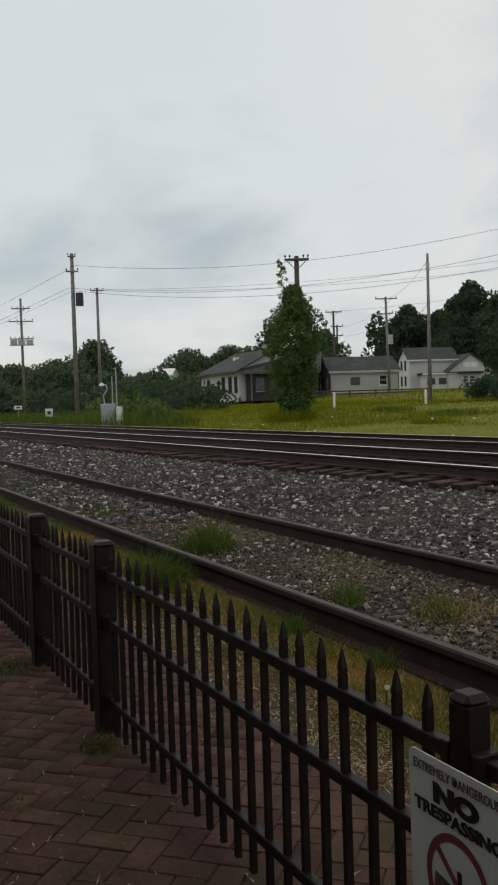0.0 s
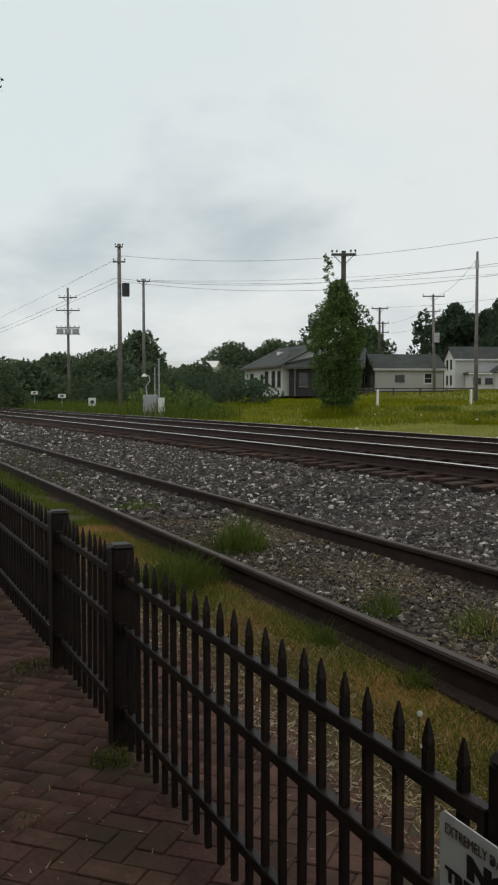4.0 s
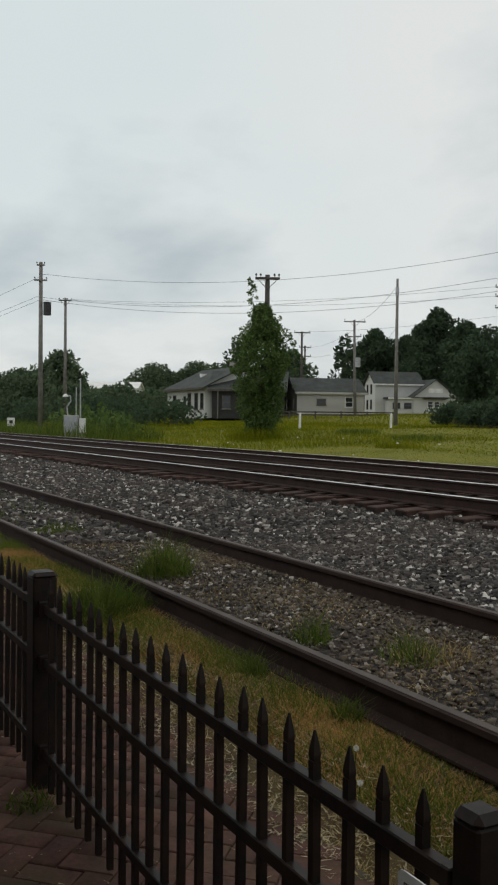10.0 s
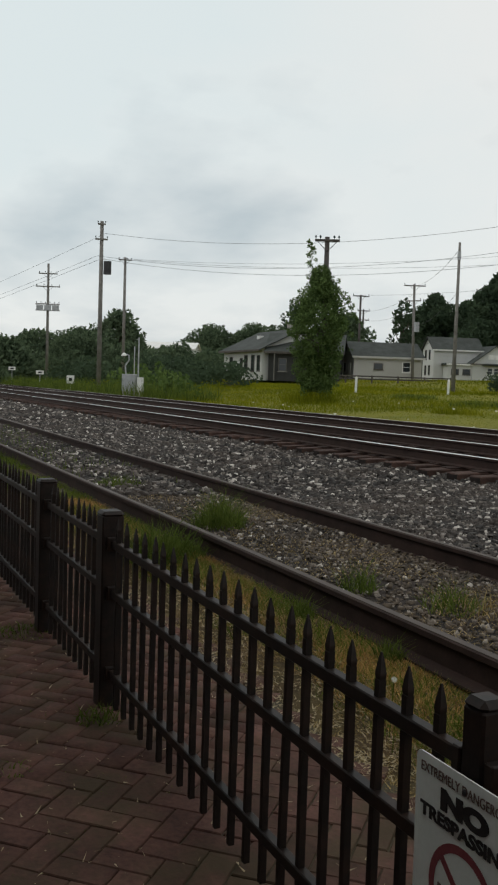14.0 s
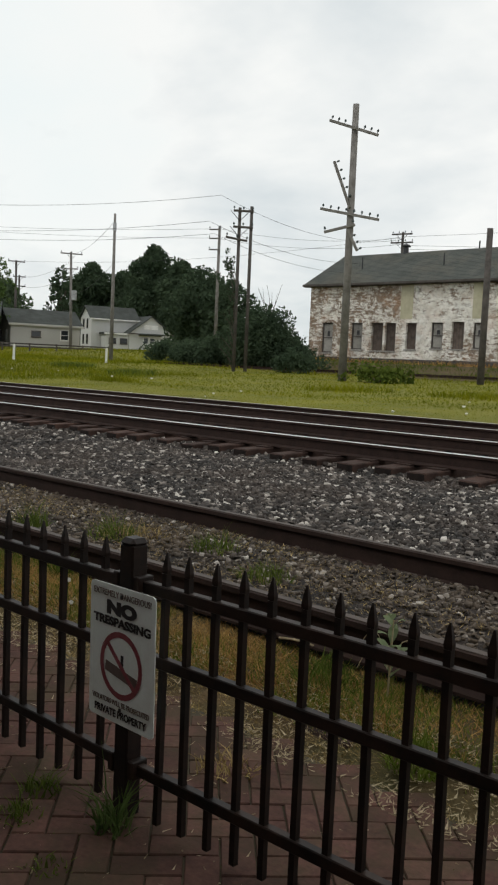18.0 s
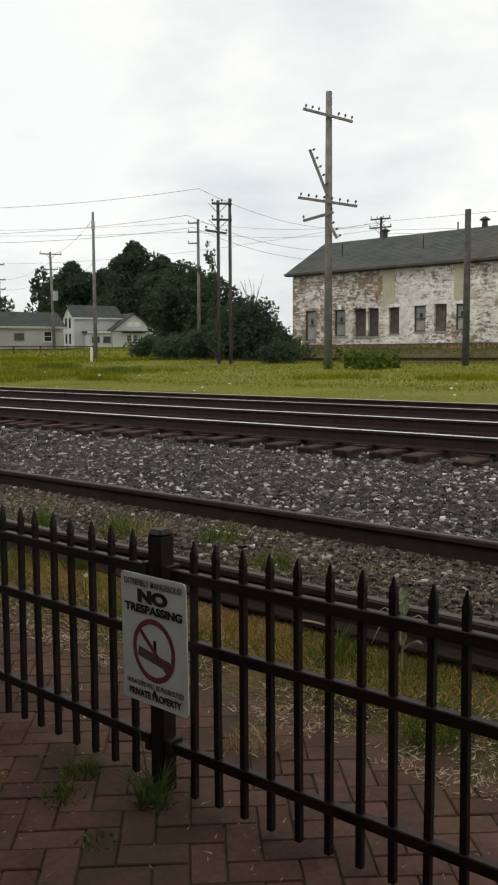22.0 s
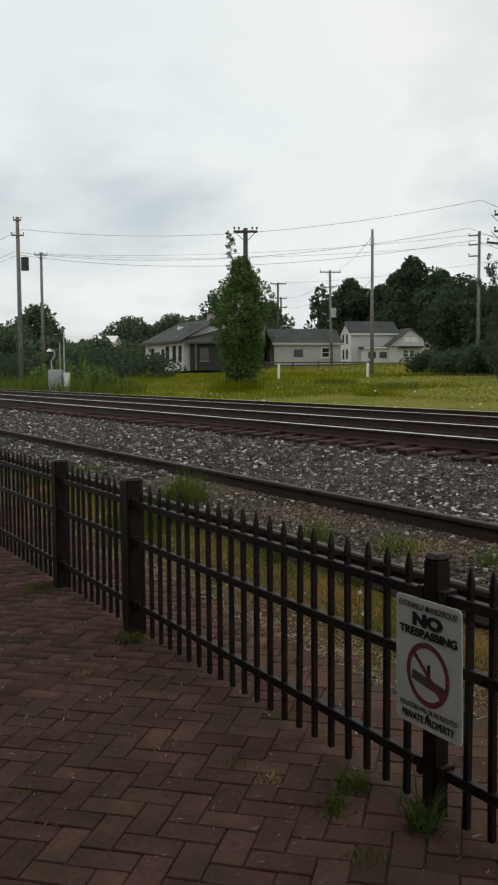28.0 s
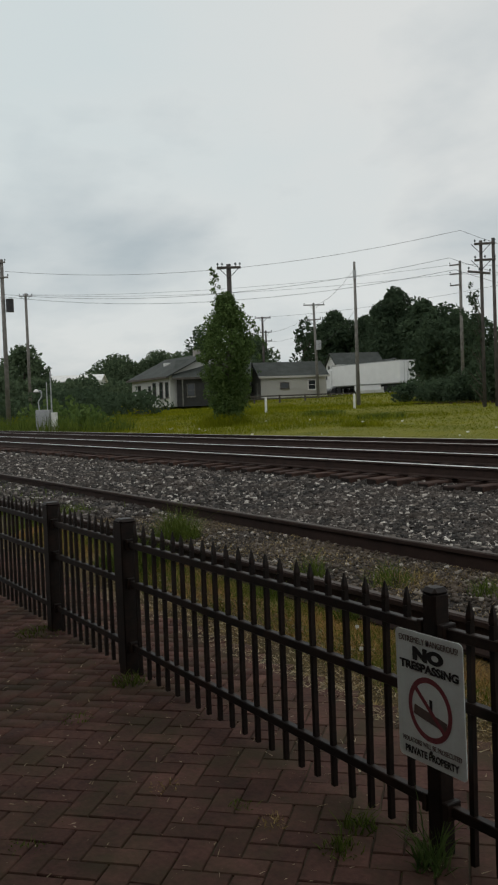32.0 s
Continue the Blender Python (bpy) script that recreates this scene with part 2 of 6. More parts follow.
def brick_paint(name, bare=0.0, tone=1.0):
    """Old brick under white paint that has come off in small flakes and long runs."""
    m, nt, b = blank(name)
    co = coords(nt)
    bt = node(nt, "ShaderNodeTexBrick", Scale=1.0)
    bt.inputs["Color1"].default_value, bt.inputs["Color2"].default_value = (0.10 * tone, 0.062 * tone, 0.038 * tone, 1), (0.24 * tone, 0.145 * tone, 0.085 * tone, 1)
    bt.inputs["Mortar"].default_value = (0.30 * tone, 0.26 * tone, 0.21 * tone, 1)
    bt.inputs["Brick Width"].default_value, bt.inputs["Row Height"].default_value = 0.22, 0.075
    bt.inputs["Mortar Size"].default_value = 0.012
    sep = nt.nodes.new("ShaderNodeSeparateXYZ")
    nt.links.new(co, sep.inputs[0])
    comb = nt.nodes.new("ShaderNodeCombineXYZ")
    nt.links.new(maths(nt, "ADD", sep.outputs[0], sep.outputs[1]), comb.inputs[0])
    nt.links.new(sep.outputs[2], comb.inputs[1])
    nt.links.new(comb.outputs[0], bt.inputs["Vector"])
    wide = nt.nodes.new("ShaderNodeMapping")
    wide.inputs["Scale"].default_value = (0.55, 0.55, 2.1)
    nt.links.new(co, wide.inputs["Vector"])
    flakes, broad = grain(nt, wide.outputs[0], 2.6, 9, 0.78), grain(nt, co, 0.16, 4, 0.6)
    runs = node(nt, "ShaderNodeTexNoise", Scale=1.7, Detail=9.0, Distortion=1.3, Roughness=0.74)
    nt.links.new(co, runs.inputs["Vector"])
    mask = maths(nt, "ADD", maths(nt, "MULTIPLY", flakes, 0.42), maths(nt, "ADD", maths(nt, "MULTIPLY", broad, 0.28), maths(nt, "MULTIPLY", runs.outputs["Fac"], 0.34)))
    mask = maths(nt, "ADD", mask, maths(nt, "MULTIPLY", maths(nt, "SUBTRACT", sep.outputs[0], 18.0), 0.0012))
    # paint holds least along the joints
    mask = maths(nt, "SUBTRACT", mask, maths(nt, "MULTIPLY", bt.outputs["Fac"], 0.035))
    keep = stops(nt, mask, (0.484 + bare, (0, 0, 0)), (0.516 + bare, (1, 1, 1)))
    white = stops(nt, grain(nt, co, 0.9, 6, 0.7), (0.35, (0.62, 0.59, 0.51)), (0.58, (0.88, 0.86, 0.80)))
    col = blend(nt, keep, bt.outputs["Color"], white)
    rust = stops(nt, grain(nt, co, 0.4, 7, 0.75), (0.50, (0, 0, 0)), (0.68, (0.5, 0.5, 0.5)))
    col = blend(nt, rust, col, (0.40, 0.20, 0.09))
    wash = stops(nt, grain(nt, co, 0.33, 5, 0.7), (0.53, (0, 0, 0)), (0.75, (0.5, 0.5, 0.5)))
    col = blend(nt, wash, col, (0.40, 0.44, 0.44))
    grime = stops(nt, grain(nt, co, 0.7, 6, 0.7), (0.56, (0, 0, 0)), (0.8, (0.4, 0.4, 0.4)))
    col = blend(nt, grime, col, (0.17, 0.15, 0.12))
    nt.links.new(col, b.inputs["Base Color"])
    b.inputs["Roughness"].default_value = 0.9
    relief(nt, b, blend(nt, 0.5, keep, bt.outputs["Fac"]), 0.5, 0.01)
    return m


def stone_material(name, soil=(0.055, 0.038, 0.028), clean=0.42, most=0.65):
    """Crushed stone: mostly dark grey and brown, a few pale faces."""
    m, nt, b = blank(name)
    co = coords(nt, True)
    rnd = nt.nodes.new("ShaderNodeNewGeometry").outputs["Random Per Island"]
    col = stops(nt, rnd, (0.0, (0.008, 0.0065, 0.0052)), (0.5, (0.027, 0.0225, 0.0195)), (0.76, (0.074, 0.062, 0.054)), (0.91, (0.21, 0.185, 0.16)), (1.0, (0.66, 0.62, 0.56)))
    dirt = stops(nt, grain(nt, co, 1.1, 4), (clean, (0, 0, 0)), (clean + 0.3, (most,) * 3))
    col = blend(nt, dirt, col, soil)
    fine = grain(nt, co, 45, 4)
    col = blend(nt, 0.55, col, blend(nt, 1.0, col, stops(nt, fine, (0.3, (0.45, 0.45, 0.45)), (0.7, (1.5, 1.5, 1.5))), "MULTIPLY"))
    nt.links.new(col, b.inputs["Base Color"])
    b.inputs["Roughness"].default_value = 0.8
    relief(nt, b, fine, 0.4, 0.006)
    return m


M = {}
M["fence"] = surface("black_fence_paint", (0.0075, 0.0056, 0.0050), (0.0165, 0.0118, 0.0100), 8, 90, 0.5, bump=0.25, depth=0.002,
                     stain=(0.050, 0.024, 0.014), stain_scale=4, stain_amount=0.5, spec=0.2)
M["brick"] = surface("red_paving_brick", (0.048, 0.0255, 0.0207), (0.138, 0.0700, 0.0545), 4.5, 48, 0.9, bump=0.8, depth=0.006, vary=0.22, world=True, spec=0.15,
                     stain=(0.060, 0.046, 0.026), stain_scale=3.6, stain_amount=0.8)
M["brick_far"] = surface("red_paving_brick_rest", (0.048, 0.0255, 0.0207), (0.138, 0.0700, 0.0545), 4.5, 48, 0.9, bump=0.8, depth=0.006, island=0.3, spec=0.15,
                         stain=(0.060, 0.046, 0.026), stain_scale=3.6, stain_amount=0.8, world=True)
M["sand"] = surface("joint_sand", (0.040, 0.033, 0.019), (0.090, 0.074, 0.042), 5, 80, 0.95, world=True)
M["rail_rust"] = surface("rusty_rail", (0.015, 0.0078, 0.006), (0.040, 0.021, 0.0155), 7, 80, 0.85, 0.0, bump=0.4, depth=0.003, world=True)
M["rail_head"] = surface("worn_rail_head", (0.80, 0.79, 0.78), (0.92, 0.91, 0.90), 3, 50, 0.30, 1.0, bump=0.02, depth=0.001, world=True)
M["rail_dim"] = surface("dim_rail_head", (0.42, 0.39, 0.36), (0.60, 0.57, 0.54), 5, 60, 0.38, 0.9, bump=0.1, depth=0.001, world=True)
M["rail_dull"] = surface("dull_rail_head", (0.040, 0.030, 0.025), (0.088, 0.066, 0.054), 5, 60, 0.62, 0.2, bump=0.15, depth=0.001, world=True)
M["tie"] = surface("creosoted_tie_wood", (0.022, 0.012, 0.0095), (0.076, 0.042, 0.031), 6, 60, 0.9, bump=0.7, depth=0.01, vary=0.35)
M["tie_end"] = surface("dark_end_grain", (0.007, 0.005, 0.0045), (0.022, 0.014, 0.011), 12, 80, 0.95, bump=0.6, depth=0.01)
M["stone"] = stone_material("ballast_stone")
M["stone_rusty"] = stone_material("rust_stained_stone", (0.050, 0.030, 0.023), 0.1, 0.85)
M["stone_dirty"] = stone_material("dirty_siding_stone", (0.105, 0.075, 0.047), 0.30, 0.7)
M["bed_rusty"] = surface("rust_stained_track_bed", (0.014, 0.0088, 0.007), (0.050, 0.030, 0.0225), 18, 60, 0.95, bump=1.0, depth=0.04, world=True)
# near-black base colour stands for the shade in gaps between stones
M["stone_bed"] = surface("ballast_bed_gap_shade", (0.008, 0.0068, 0.006), (0.034, 0.029, 0.025), 22, 60, 0.95, bump=1.0, depth=0.05, world=True,
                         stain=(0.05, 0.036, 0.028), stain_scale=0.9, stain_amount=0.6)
M["pole"] = surface("weathered_pole_wood", (0.115, 0.107, 0.098), (0.25, 0.238, 0.222), 3, 40, 0.9, bump=0.5, depth=0.01)
M["pole_dark"] = surface("dark_pole_wood", (0.045, 0.040, 0.037), (0.115, 0.102, 0.094), 3, 40, 0.9, bump=0.5, depth=0.01)
M["wire"] = surface("weathered_cable", (0.03, 0.03, 0.032), (0.06, 0.06, 0.064), 3, 20, 0.6, bump=0)
M["insulator"] = surface("insulator_glass", (0.03, 0.05, 0.05), (0.07, 0.09, 0.09), 5, 30, 0.2, bump=0)
M["metal_grey"] = surface("galvanised_metal", (0.30, 0.31, 0.32), (0.46, 0.47, 0.48), 5, 60, 0.45, 0.6, bump=0.15, depth=0.002)
M["metal_dark"] = surface("dark_metal", (0.03, 0.03, 0.032), (0.07, 0.07, 0.075), 5, 60, 0.5, 0.4, bump=0.15, depth=0.002)
M["white_paint"] = surface("white_paint", (0.66, 0.66, 0.64), (0.82, 0.82, 0.80), 4, 50, 0.6, bump=0.1, depth=0.002, stain=(0.45, 0.42, 0.38), stain_scale=1.5, stain_amount=0.4)
M["siding_white"] = surface("white_house_siding", (0.44, 0.445, 0.435), (0.58, 0.585, 0.57), 0.8, 30, 0.7, bump=0.15, depth=0.004, stain=(0.34, 0.335, 0.31), stain_scale=0.4, stain_amount=0.4)
M["siding_tan"] = surface("pale_garage_siding", (0.42, 0.41, 0.39), (0.54, 0.53, 0.50), 0.8, 30, 0.7, bump=0.15, depth=0.004, stain=(0.34, 0.325, 0.30), stain_scale=0.4, stain_amount=0.4)
# the wing's shadow is put into this near-black siding colour
M["siding_shaded"] = surface("shaded_house_siding", (0.022, 0.023, 0.023), (0.048, 0.048, 0.046), 1.5, 30, 0.8, bump=0.2, depth=0.004)
M["shingle"] = surface("grey_roof_shingle", (0.034, 0.039, 0.036), (0.070, 0.078, 0.073), 1.2, 25, 0.9, bump=0.5, depth=0.02, stain=(0.03, 0.032, 0.027), stain_scale=0.35, stain_amount=0.5)
M["shingle_old"] = surface("mossy_old_shingle", (0.048, 0.054, 0.049), (0.096, 0.104, 0.094), 0.8, 20, 0.95, bump=0.5, depth=0.02, stain=(0.115, 0.098, 0.070), stain_scale=0.2, stain_amount=0.55)
M["trim_dark"] = surface("dark_trim_wood", (0.05, 0.045, 0.04), (0.12, 0.105, 0.095), 3, 40, 0.85, bump=0.4, depth=0.006)
M["board_grey"] = surface("weathered_window_boarding", (0.14, 0.135, 0.125), (0.34, 0.33, 0.30), 2.5, 30, 0.9, bump=0.4, depth=0.006, vary=0.5)
M["door_brown"] = surface("brown_boarded_opening", (0.055, 0.042, 0.035), (0.15, 0.12, 0.10), 2.5, 30, 0.9, bump=0.4, depth=0.006, vary=0.35)
M["chimney_brick"] = surface("sooty_chimney_brick", (0.040, 0.034, 0.030), (0.11, 0.092, 0.080), 2.5, 14, 0.95, bump=0.6, depth=0.01)
M["door_green"] = surface("faded_green_door_paint", (0.07, 0.095, 0.085), (0.14, 0.165, 0.15), 1.5, 30, 0.8, bump=0.2, depth=0.004)
M["panel_yellow"] = surface("yellowed_wall_panel", (0.42, 0.40, 0.27), (0.56, 0.53, 0.38), 1.2, 30, 0.8, bump=0.2, depth=0.003, stain=(0.34, 0.31, 0.22), stain_scale=0.7, stain_amount=0.6)
M["peeling"] = brick_paint("peeling_painted_brick")
# gable copy: more bare brick, with its shade put into darker brick colours
M["peeling_bare_shaded"] = brick_paint("weathered_shaded_gable_brick", 0.06, 0.45)
M["ghost_paint"] = surface("faded_blue_lettering", (0.13, 0.185, 0.215), (0.32, 0.375, 0.39), 3.4, 14, 0.9, bump=0.1, depth=0.002, stain=(0.70, 0.69, 0.65), stain_scale=2.6, stain_amount=0.62)
M["glass"] = glass("window_glass")
M["grass"] = leaf_material("field_grass", (0.098, 0.118, 0.006), (0.225, 0.228, 0.011), 0.33, 0.06, 0.15)
M["weed"] = leaf_material("green_weeds", (0.044, 0.074, 0.012), (0.145, 0.185, 0.036), 2.0)
M["verge"] = leaf_material("bright_verge_grass", (0.060, 0.094, 0.012), (0.200, 0.250, 0.042), 2.4)
M["straw"] = leaf_material("dry_straw", (0.16, 0.108, 0.038), (0.60, 0.46, 0.21), 1.6)
M["straw_rust"] = leaf_material("rusty_dead_grass", (0.18, 0.098, 0.028), (0.64, 0.40, 0.15), 1.3)
M["leaf_pale"] = leaf_material("pale_weed_leaves", (0.15, 0.19, 0.10), (0.30, 0.36, 0.20), 6.0)
M["chaff"] = leaf_material("pale_chaff", (0.30, 0.24, 0.14), (0.62, 0.53, 0.36), 3.0)
M["leaf"] = leaf_material("tree_leaves", (0.045, 0.080, 0.022), (0.130, 0.185, 0.055), 0.5)
# lifted a little towards blue, so the colour carries some haze
M["leaf_dark"] = leaf_material("dark_tree_leaves", (0.036, 0.058, 0.036), (0.078, 0.112, 0.062), 0.4, 0.2)
# paler leaf colour with the distance haze painted in
M["leaf_far"] = leaf_material("haze_tinted_leaves", (0.055, 0.085, 0.050), (0.140, 0.185, 0.105), 0.25)
M["leaf_vine"] = leaf_material("vine_leaves", (0.048, 0.084, 0.026), (0.145, 0.210, 0.070), 0.8)
M["bark"] = surface("tree_bark", (0.05, 0.04, 0.032), (0.13, 0.11, 0.09), 4, 30, 0.95, bump=0.8, depth=0.02)
M["soil"] = surface("dry_soil", (0.036, 0.024, 0.011), (0.138, 0.092, 0.043), 3.5, 45, 0.95, bump=1.0, depth=0.03, world=True,
                    stain=(0.055, 0.058, 0.016), stain_scale=1.3, stain_amount=0.7)
M["field"] = surface("grass_ground", (0.085, 0.100, 0.005), (0.20, 0.19, 0.011), 0.4, 6, 0.95, bump=0.8, depth=0.08, world=True,
                     stain=(0.16, 0.15, 0.03), stain_scale=0.12, stain_amount=0.6)
M["waste"] = surface("dry_waste_ground", (0.065, 0.048, 0.030), (0.26, 0.20, 0.10), 0.35, 4, 0.95, bump=0.8, depth=0.05, world=True,
                     stain=(0.12, 0.125, 0.035), stain_scale=0.5, stain_amount=0.7)
# sky reflection on the ranch roof is painted in as this pale grey
M["shingle_pale"] = surface("sky_sheen_roof_shingle", (0.17, 0.18, 0.175), (0.28, 0.29, 0.28), 1.2, 25, 0.8, bump=0.4, depth=0.02)
M["asphalt"] = surface("road_asphalt", (0.04, 0.04, 0.042), (0.075, 0.075, 0.076), 1.2, 40, 0.9, bump=0.3, depth=0.01, world=True)
M["flower"] = surface("white_flower_petals", (0.62, 0.62, 0.56), (0.8, 0.8, 0.74), 8, 60, 0.8, bump=0)
M["car_white"] = surface("white_car_paint", (0.72, 0.73, 0.73), (0.80, 0.81, 0.81), 1, 30, 0.25, bump=0, spec=0.5)
M["car_dark"] = surface("dark_car_paint", (0.03, 0.015, 0.016), (0.055, 0.028, 0.028), 1, 30, 0.25, bump=0, spec=0.5)
M["car_grey"] = surface("grey_car_paint", (0.05, 0.055, 0.06), (0.09, 0.095, 0.10), 1, 30, 0.25, bump=0, spec=0.5)
M["rubber"] = surface("tyre_rubber", (0.012, 0.012, 0.013), (0.03, 0.03, 0.031), 6, 60, 0.9, bump=0.3, depth=0.003)
M["sign_white"] = surface("white_sign_sheet", (0.77, 0.83, 0.79), (0.86, 0.91, 0.88), 9, 90, 0.35, bump=0.04, depth=0.001, stain=(0.62, 0.61, 0.57), stain_scale=7, stain_amount=0.35)
M["sign_black"] = surface("black_sign_print", (0.012, 0.012, 0.013), (0.028, 0.028, 0.028), 20, 120, 0.5, bump=0)
M["sign_red"] = surface("faded_red_sign_print", (0.20, 0.045, 0.055), (0.30, 0.075, 0.085), 14, 120, 0.5, bump=0)
M["sign_brown"] = surface("dull_brown_sign_print", (0.10, 0.07, 0.06), (0.17, 0.12, 0.105), 20, 120, 0.5, bump=0)
M["concrete"] = surface("rough_concrete", (0.22, 0.21, 0.19), (0.36, 0.345, 0.32), 2, 40, 0.9, bump=0.3, depth=0.006)


# ---------------------------------------------------------------- building blocks
def part(name, bm, material, parent=None, label="", smooth=False):
    """One bmesh as one mesh object under a thing or part."""
    me = bpy.data.meshes.new(name)
    bm.to_mesh(me)
    bm.free()
    me.materials.append(material)
    if smooth:
        me.polygons.foreach_set("use_smooth", [True] * len(me.polygons))
    ob = new(name, me)
    ob.parent = parent
    return tagged(ob, label) if label else ob


def sheet(name, verts, faces, material, parent=None, label=""):
    """One mesh object from arrays."""
    me = bpy.data.meshes.new(name)
    verts, faces = np.asarray(verts, dtype=np.float32), np.asarray(faces, dtype=np.int32)
    n, k = faces.shape
    me.vertices.add(len(verts))
    me.vertices.foreach_set("co", verts.ravel())
    me.loops.add(n * k)
    me.loops.foreach_set("vertex_index", faces.ravel())
    me.polygons.add(n)
    me.polygons.foreach_set("loop_start", np.arange(0, n * k, k, dtype=np.int32))
    me.update(calc_edges=True)
    me.materials.append(material)
    ob = new(name, me)
    ob.parent = parent
    return tagged(ob, label) if label else ob


def piece(name, mesh, parent, m):
    ob = new(name, mesh)
    ob.parent = parent
    ob.matrix_basis = m
    return ob


def thing(name, m, label, category, group="", kind=""):
    ob = new(name)
    ob.matrix_basis = site(m)
    ob.empty_display_size = 0.2
    return tagged(ob, label, category, group, kind)


def box(bm, x0, x1, y0, y1, z0, z1, m=None, bevel=0.0):
    c = bmesh.ops.create_cube(bm, size=1.0)["verts"]
    t = Matrix.Translation(((x0 + x1) / 2, (y0 + y1) / 2, (z0 + z1) / 2)) @ Matrix.Diagonal((x1 - x0, y1 - y0, z1 - z0, 1))
    bmesh.ops.transform(bm, matrix=(m @ t) if m else t, verts=c)
    if bevel:
        es = list({e for v in c for e in v.link_edges})
        bmesh.ops.bevel(bm, geom=es, offset=bevel, segments=1, affect="EDGES")
    return bm


def boxed(*a, **k):
    return box(bmesh.new(), *a, **k)


def rod(bm, a, b, r0, r1=None, n=8):
    """A tapered round bar from a to b."""
    a, b = Vector(a), Vector(b)
    r1 = r0 if r1 is None else r1
    d = b - a
    c = bmesh.ops.create_cone(bm, cap_ends=True, segments=n, radius1=r0, radius2=r1, depth=d.length)["verts"]
    bmesh.ops.transform(bm, matrix=Matrix.Translation((a + b) / 2) @ d.to_track_quat("Z", "Y").to_matrix().to_4x4(), verts=c)
    return bm


def rodded(*a, **k):
    return rod(bmesh.new(), *a, **k)


def prism(bm, pts, m, depth):
    """A flat outline in its own xy plane, pushed out along z by depth."""
    vs = [bm.verts.new(m @ Vector((x, y, 0))) for x, y in pts]
    f = bm.faces.new(vs)
    out = bmesh.ops.extrude_face_region(bm, geom=[f])["geom"]
    step = (m.to_3x3() @ Vector((0, 0, depth)))
    bmesh.ops.translate(bm, vec=step, verts=[g for g in out if isinstance(g, bmesh.types.BMVert)])
    bmesh.ops.recalc_face_normals(bm, faces=bm.faces)
    return bm


def lathe(bm, profile, n=16, m=None):
    """A turned shape round z from (radius, height) pairs."""
    rings = []
    for r, z in profile:
        rings.append([bm.verts.new((r * math.cos(2 * math.pi * k / n), r * math.sin(2 * math.pi * k / n), z)) for k in range(n)])
    for a, b in zip(rings, rings[1:]):
        for k in range(n):
            bm.faces.new((a[k], a[(k + 1) % n], b[(k + 1) % n], b[k]))
    bm.faces.new(list(reversed(rings[0])))
    bm.faces.new(rings[-1])
    if m:
        bmesh.ops.transform(bm, matrix=m, verts=[v for r in rings for v in r])
    return bm


UP90 = Matrix.Rotation(math.pi / 2, 4, "X")   # stands a flat outline upright: its y goes to z, its z to -y


def mesh_of(bm, material, name="piece"):
    me = bpy.data.meshes.new(name)
    bm.to_mesh(me)
    bm.free()
    me.materials.append(material)
    return me


def blades(rng, xs, ys, zs, height, width, lean=0.35, seg=1):
    """Grass blades as thin bent triangles, as vertex and face arrays."""
    n = len(xs)
    a = rng.uniform(0, 2 * np.pi, n)
    h = height * rng.uniform(0.5, 1.25, n)
    w = width * rng.uniform(0.6, 1.4, n)
    la, ll = rng.uniform(0, 2 * np.pi, n), lean * h * rng.uniform(0.2, 1.3, n)
    base = np.stack([xs, ys, zs], 1)
    if seg == 0:
        side = np.stack([np.cos(a) * w / 2, np.sin(a) * w / 2, np.zeros(n)], 1)
        tip = base + np.stack([np.cos(la) * ll, np.sin(la) * ll, h], 1)
        return np.stack([base - side, base + side, tip], 1).reshape(-1, 3), np.arange(3 * n).reshape(-1, 3)
    side = np.stack([np.cos(a) * w / 2, np.sin(a) * w / 2, np.zeros(n)], 1)
    tip = base + np.stack([np.cos(la) * ll, np.sin(la) * ll, h], 1)
    mid = base + np.stack([np.cos(la) * ll * 0.35, np.sin(la) * ll * 0.35, h * 0.6], 1)
    v = np.stack([base - side, base + side, mid + side * 0.7, mid - side * 0.7, tip], 1).reshape(-1, 3)
    o = np.arange(n)[:, None] * 5
    f = np.concatenate([o + np.array([[0, 1, 2]]), o + np.array([[0, 2, 3]]), o + np.array([[3, 2, 4]])])
    return v, f


def leaves_on(rng, centres, radii, count, size, squash=1.0):
    """Leaf clumps: small bent quads scattered near the surface of balls, as vertex and face arrays."""
    vs, fs, off = [], [], 0
    for (cx, cy, cz), r in zip(centres, radii):
        n = max(6, int(count * r * r))
        d = rng.normal(size=(n, 3))
        d /= np.linalg.norm(d, axis=1)[:, None]
        rad = r * (0.45 + 0.6 * rng.random(n) ** 0.6)
        p = d * rad[:, None] * np.array([1, 1, squash]) + np.array([cx, cy, cz])
        u = rng.normal(size=(n, 3))
        u /= np.linalg.norm(u, axis=1)[:, None]
        nrm = d * 0.6 + rng.normal(size=(n, 3)) * 0.6
        w = np.cross(nrm, u)
        w /= np.linalg.norm(w, axis=1)[:, None] + 1e-6
        s = (size * rng.uniform(0.55, 1.35, n))[:, None]
        quad = np.stack([p - u * s, p + w * s * 0.55, p + u * s, p - w * s * 0.55], 1)
        vs.append(quad.reshape(-1, 3))
        fs.append(off + np.arange(n)[:, None] * 4 + np.array([[0, 1, 2, 3]]))
        off += 4 * n
    return np.concatenate(vs), np.concatenate(fs)
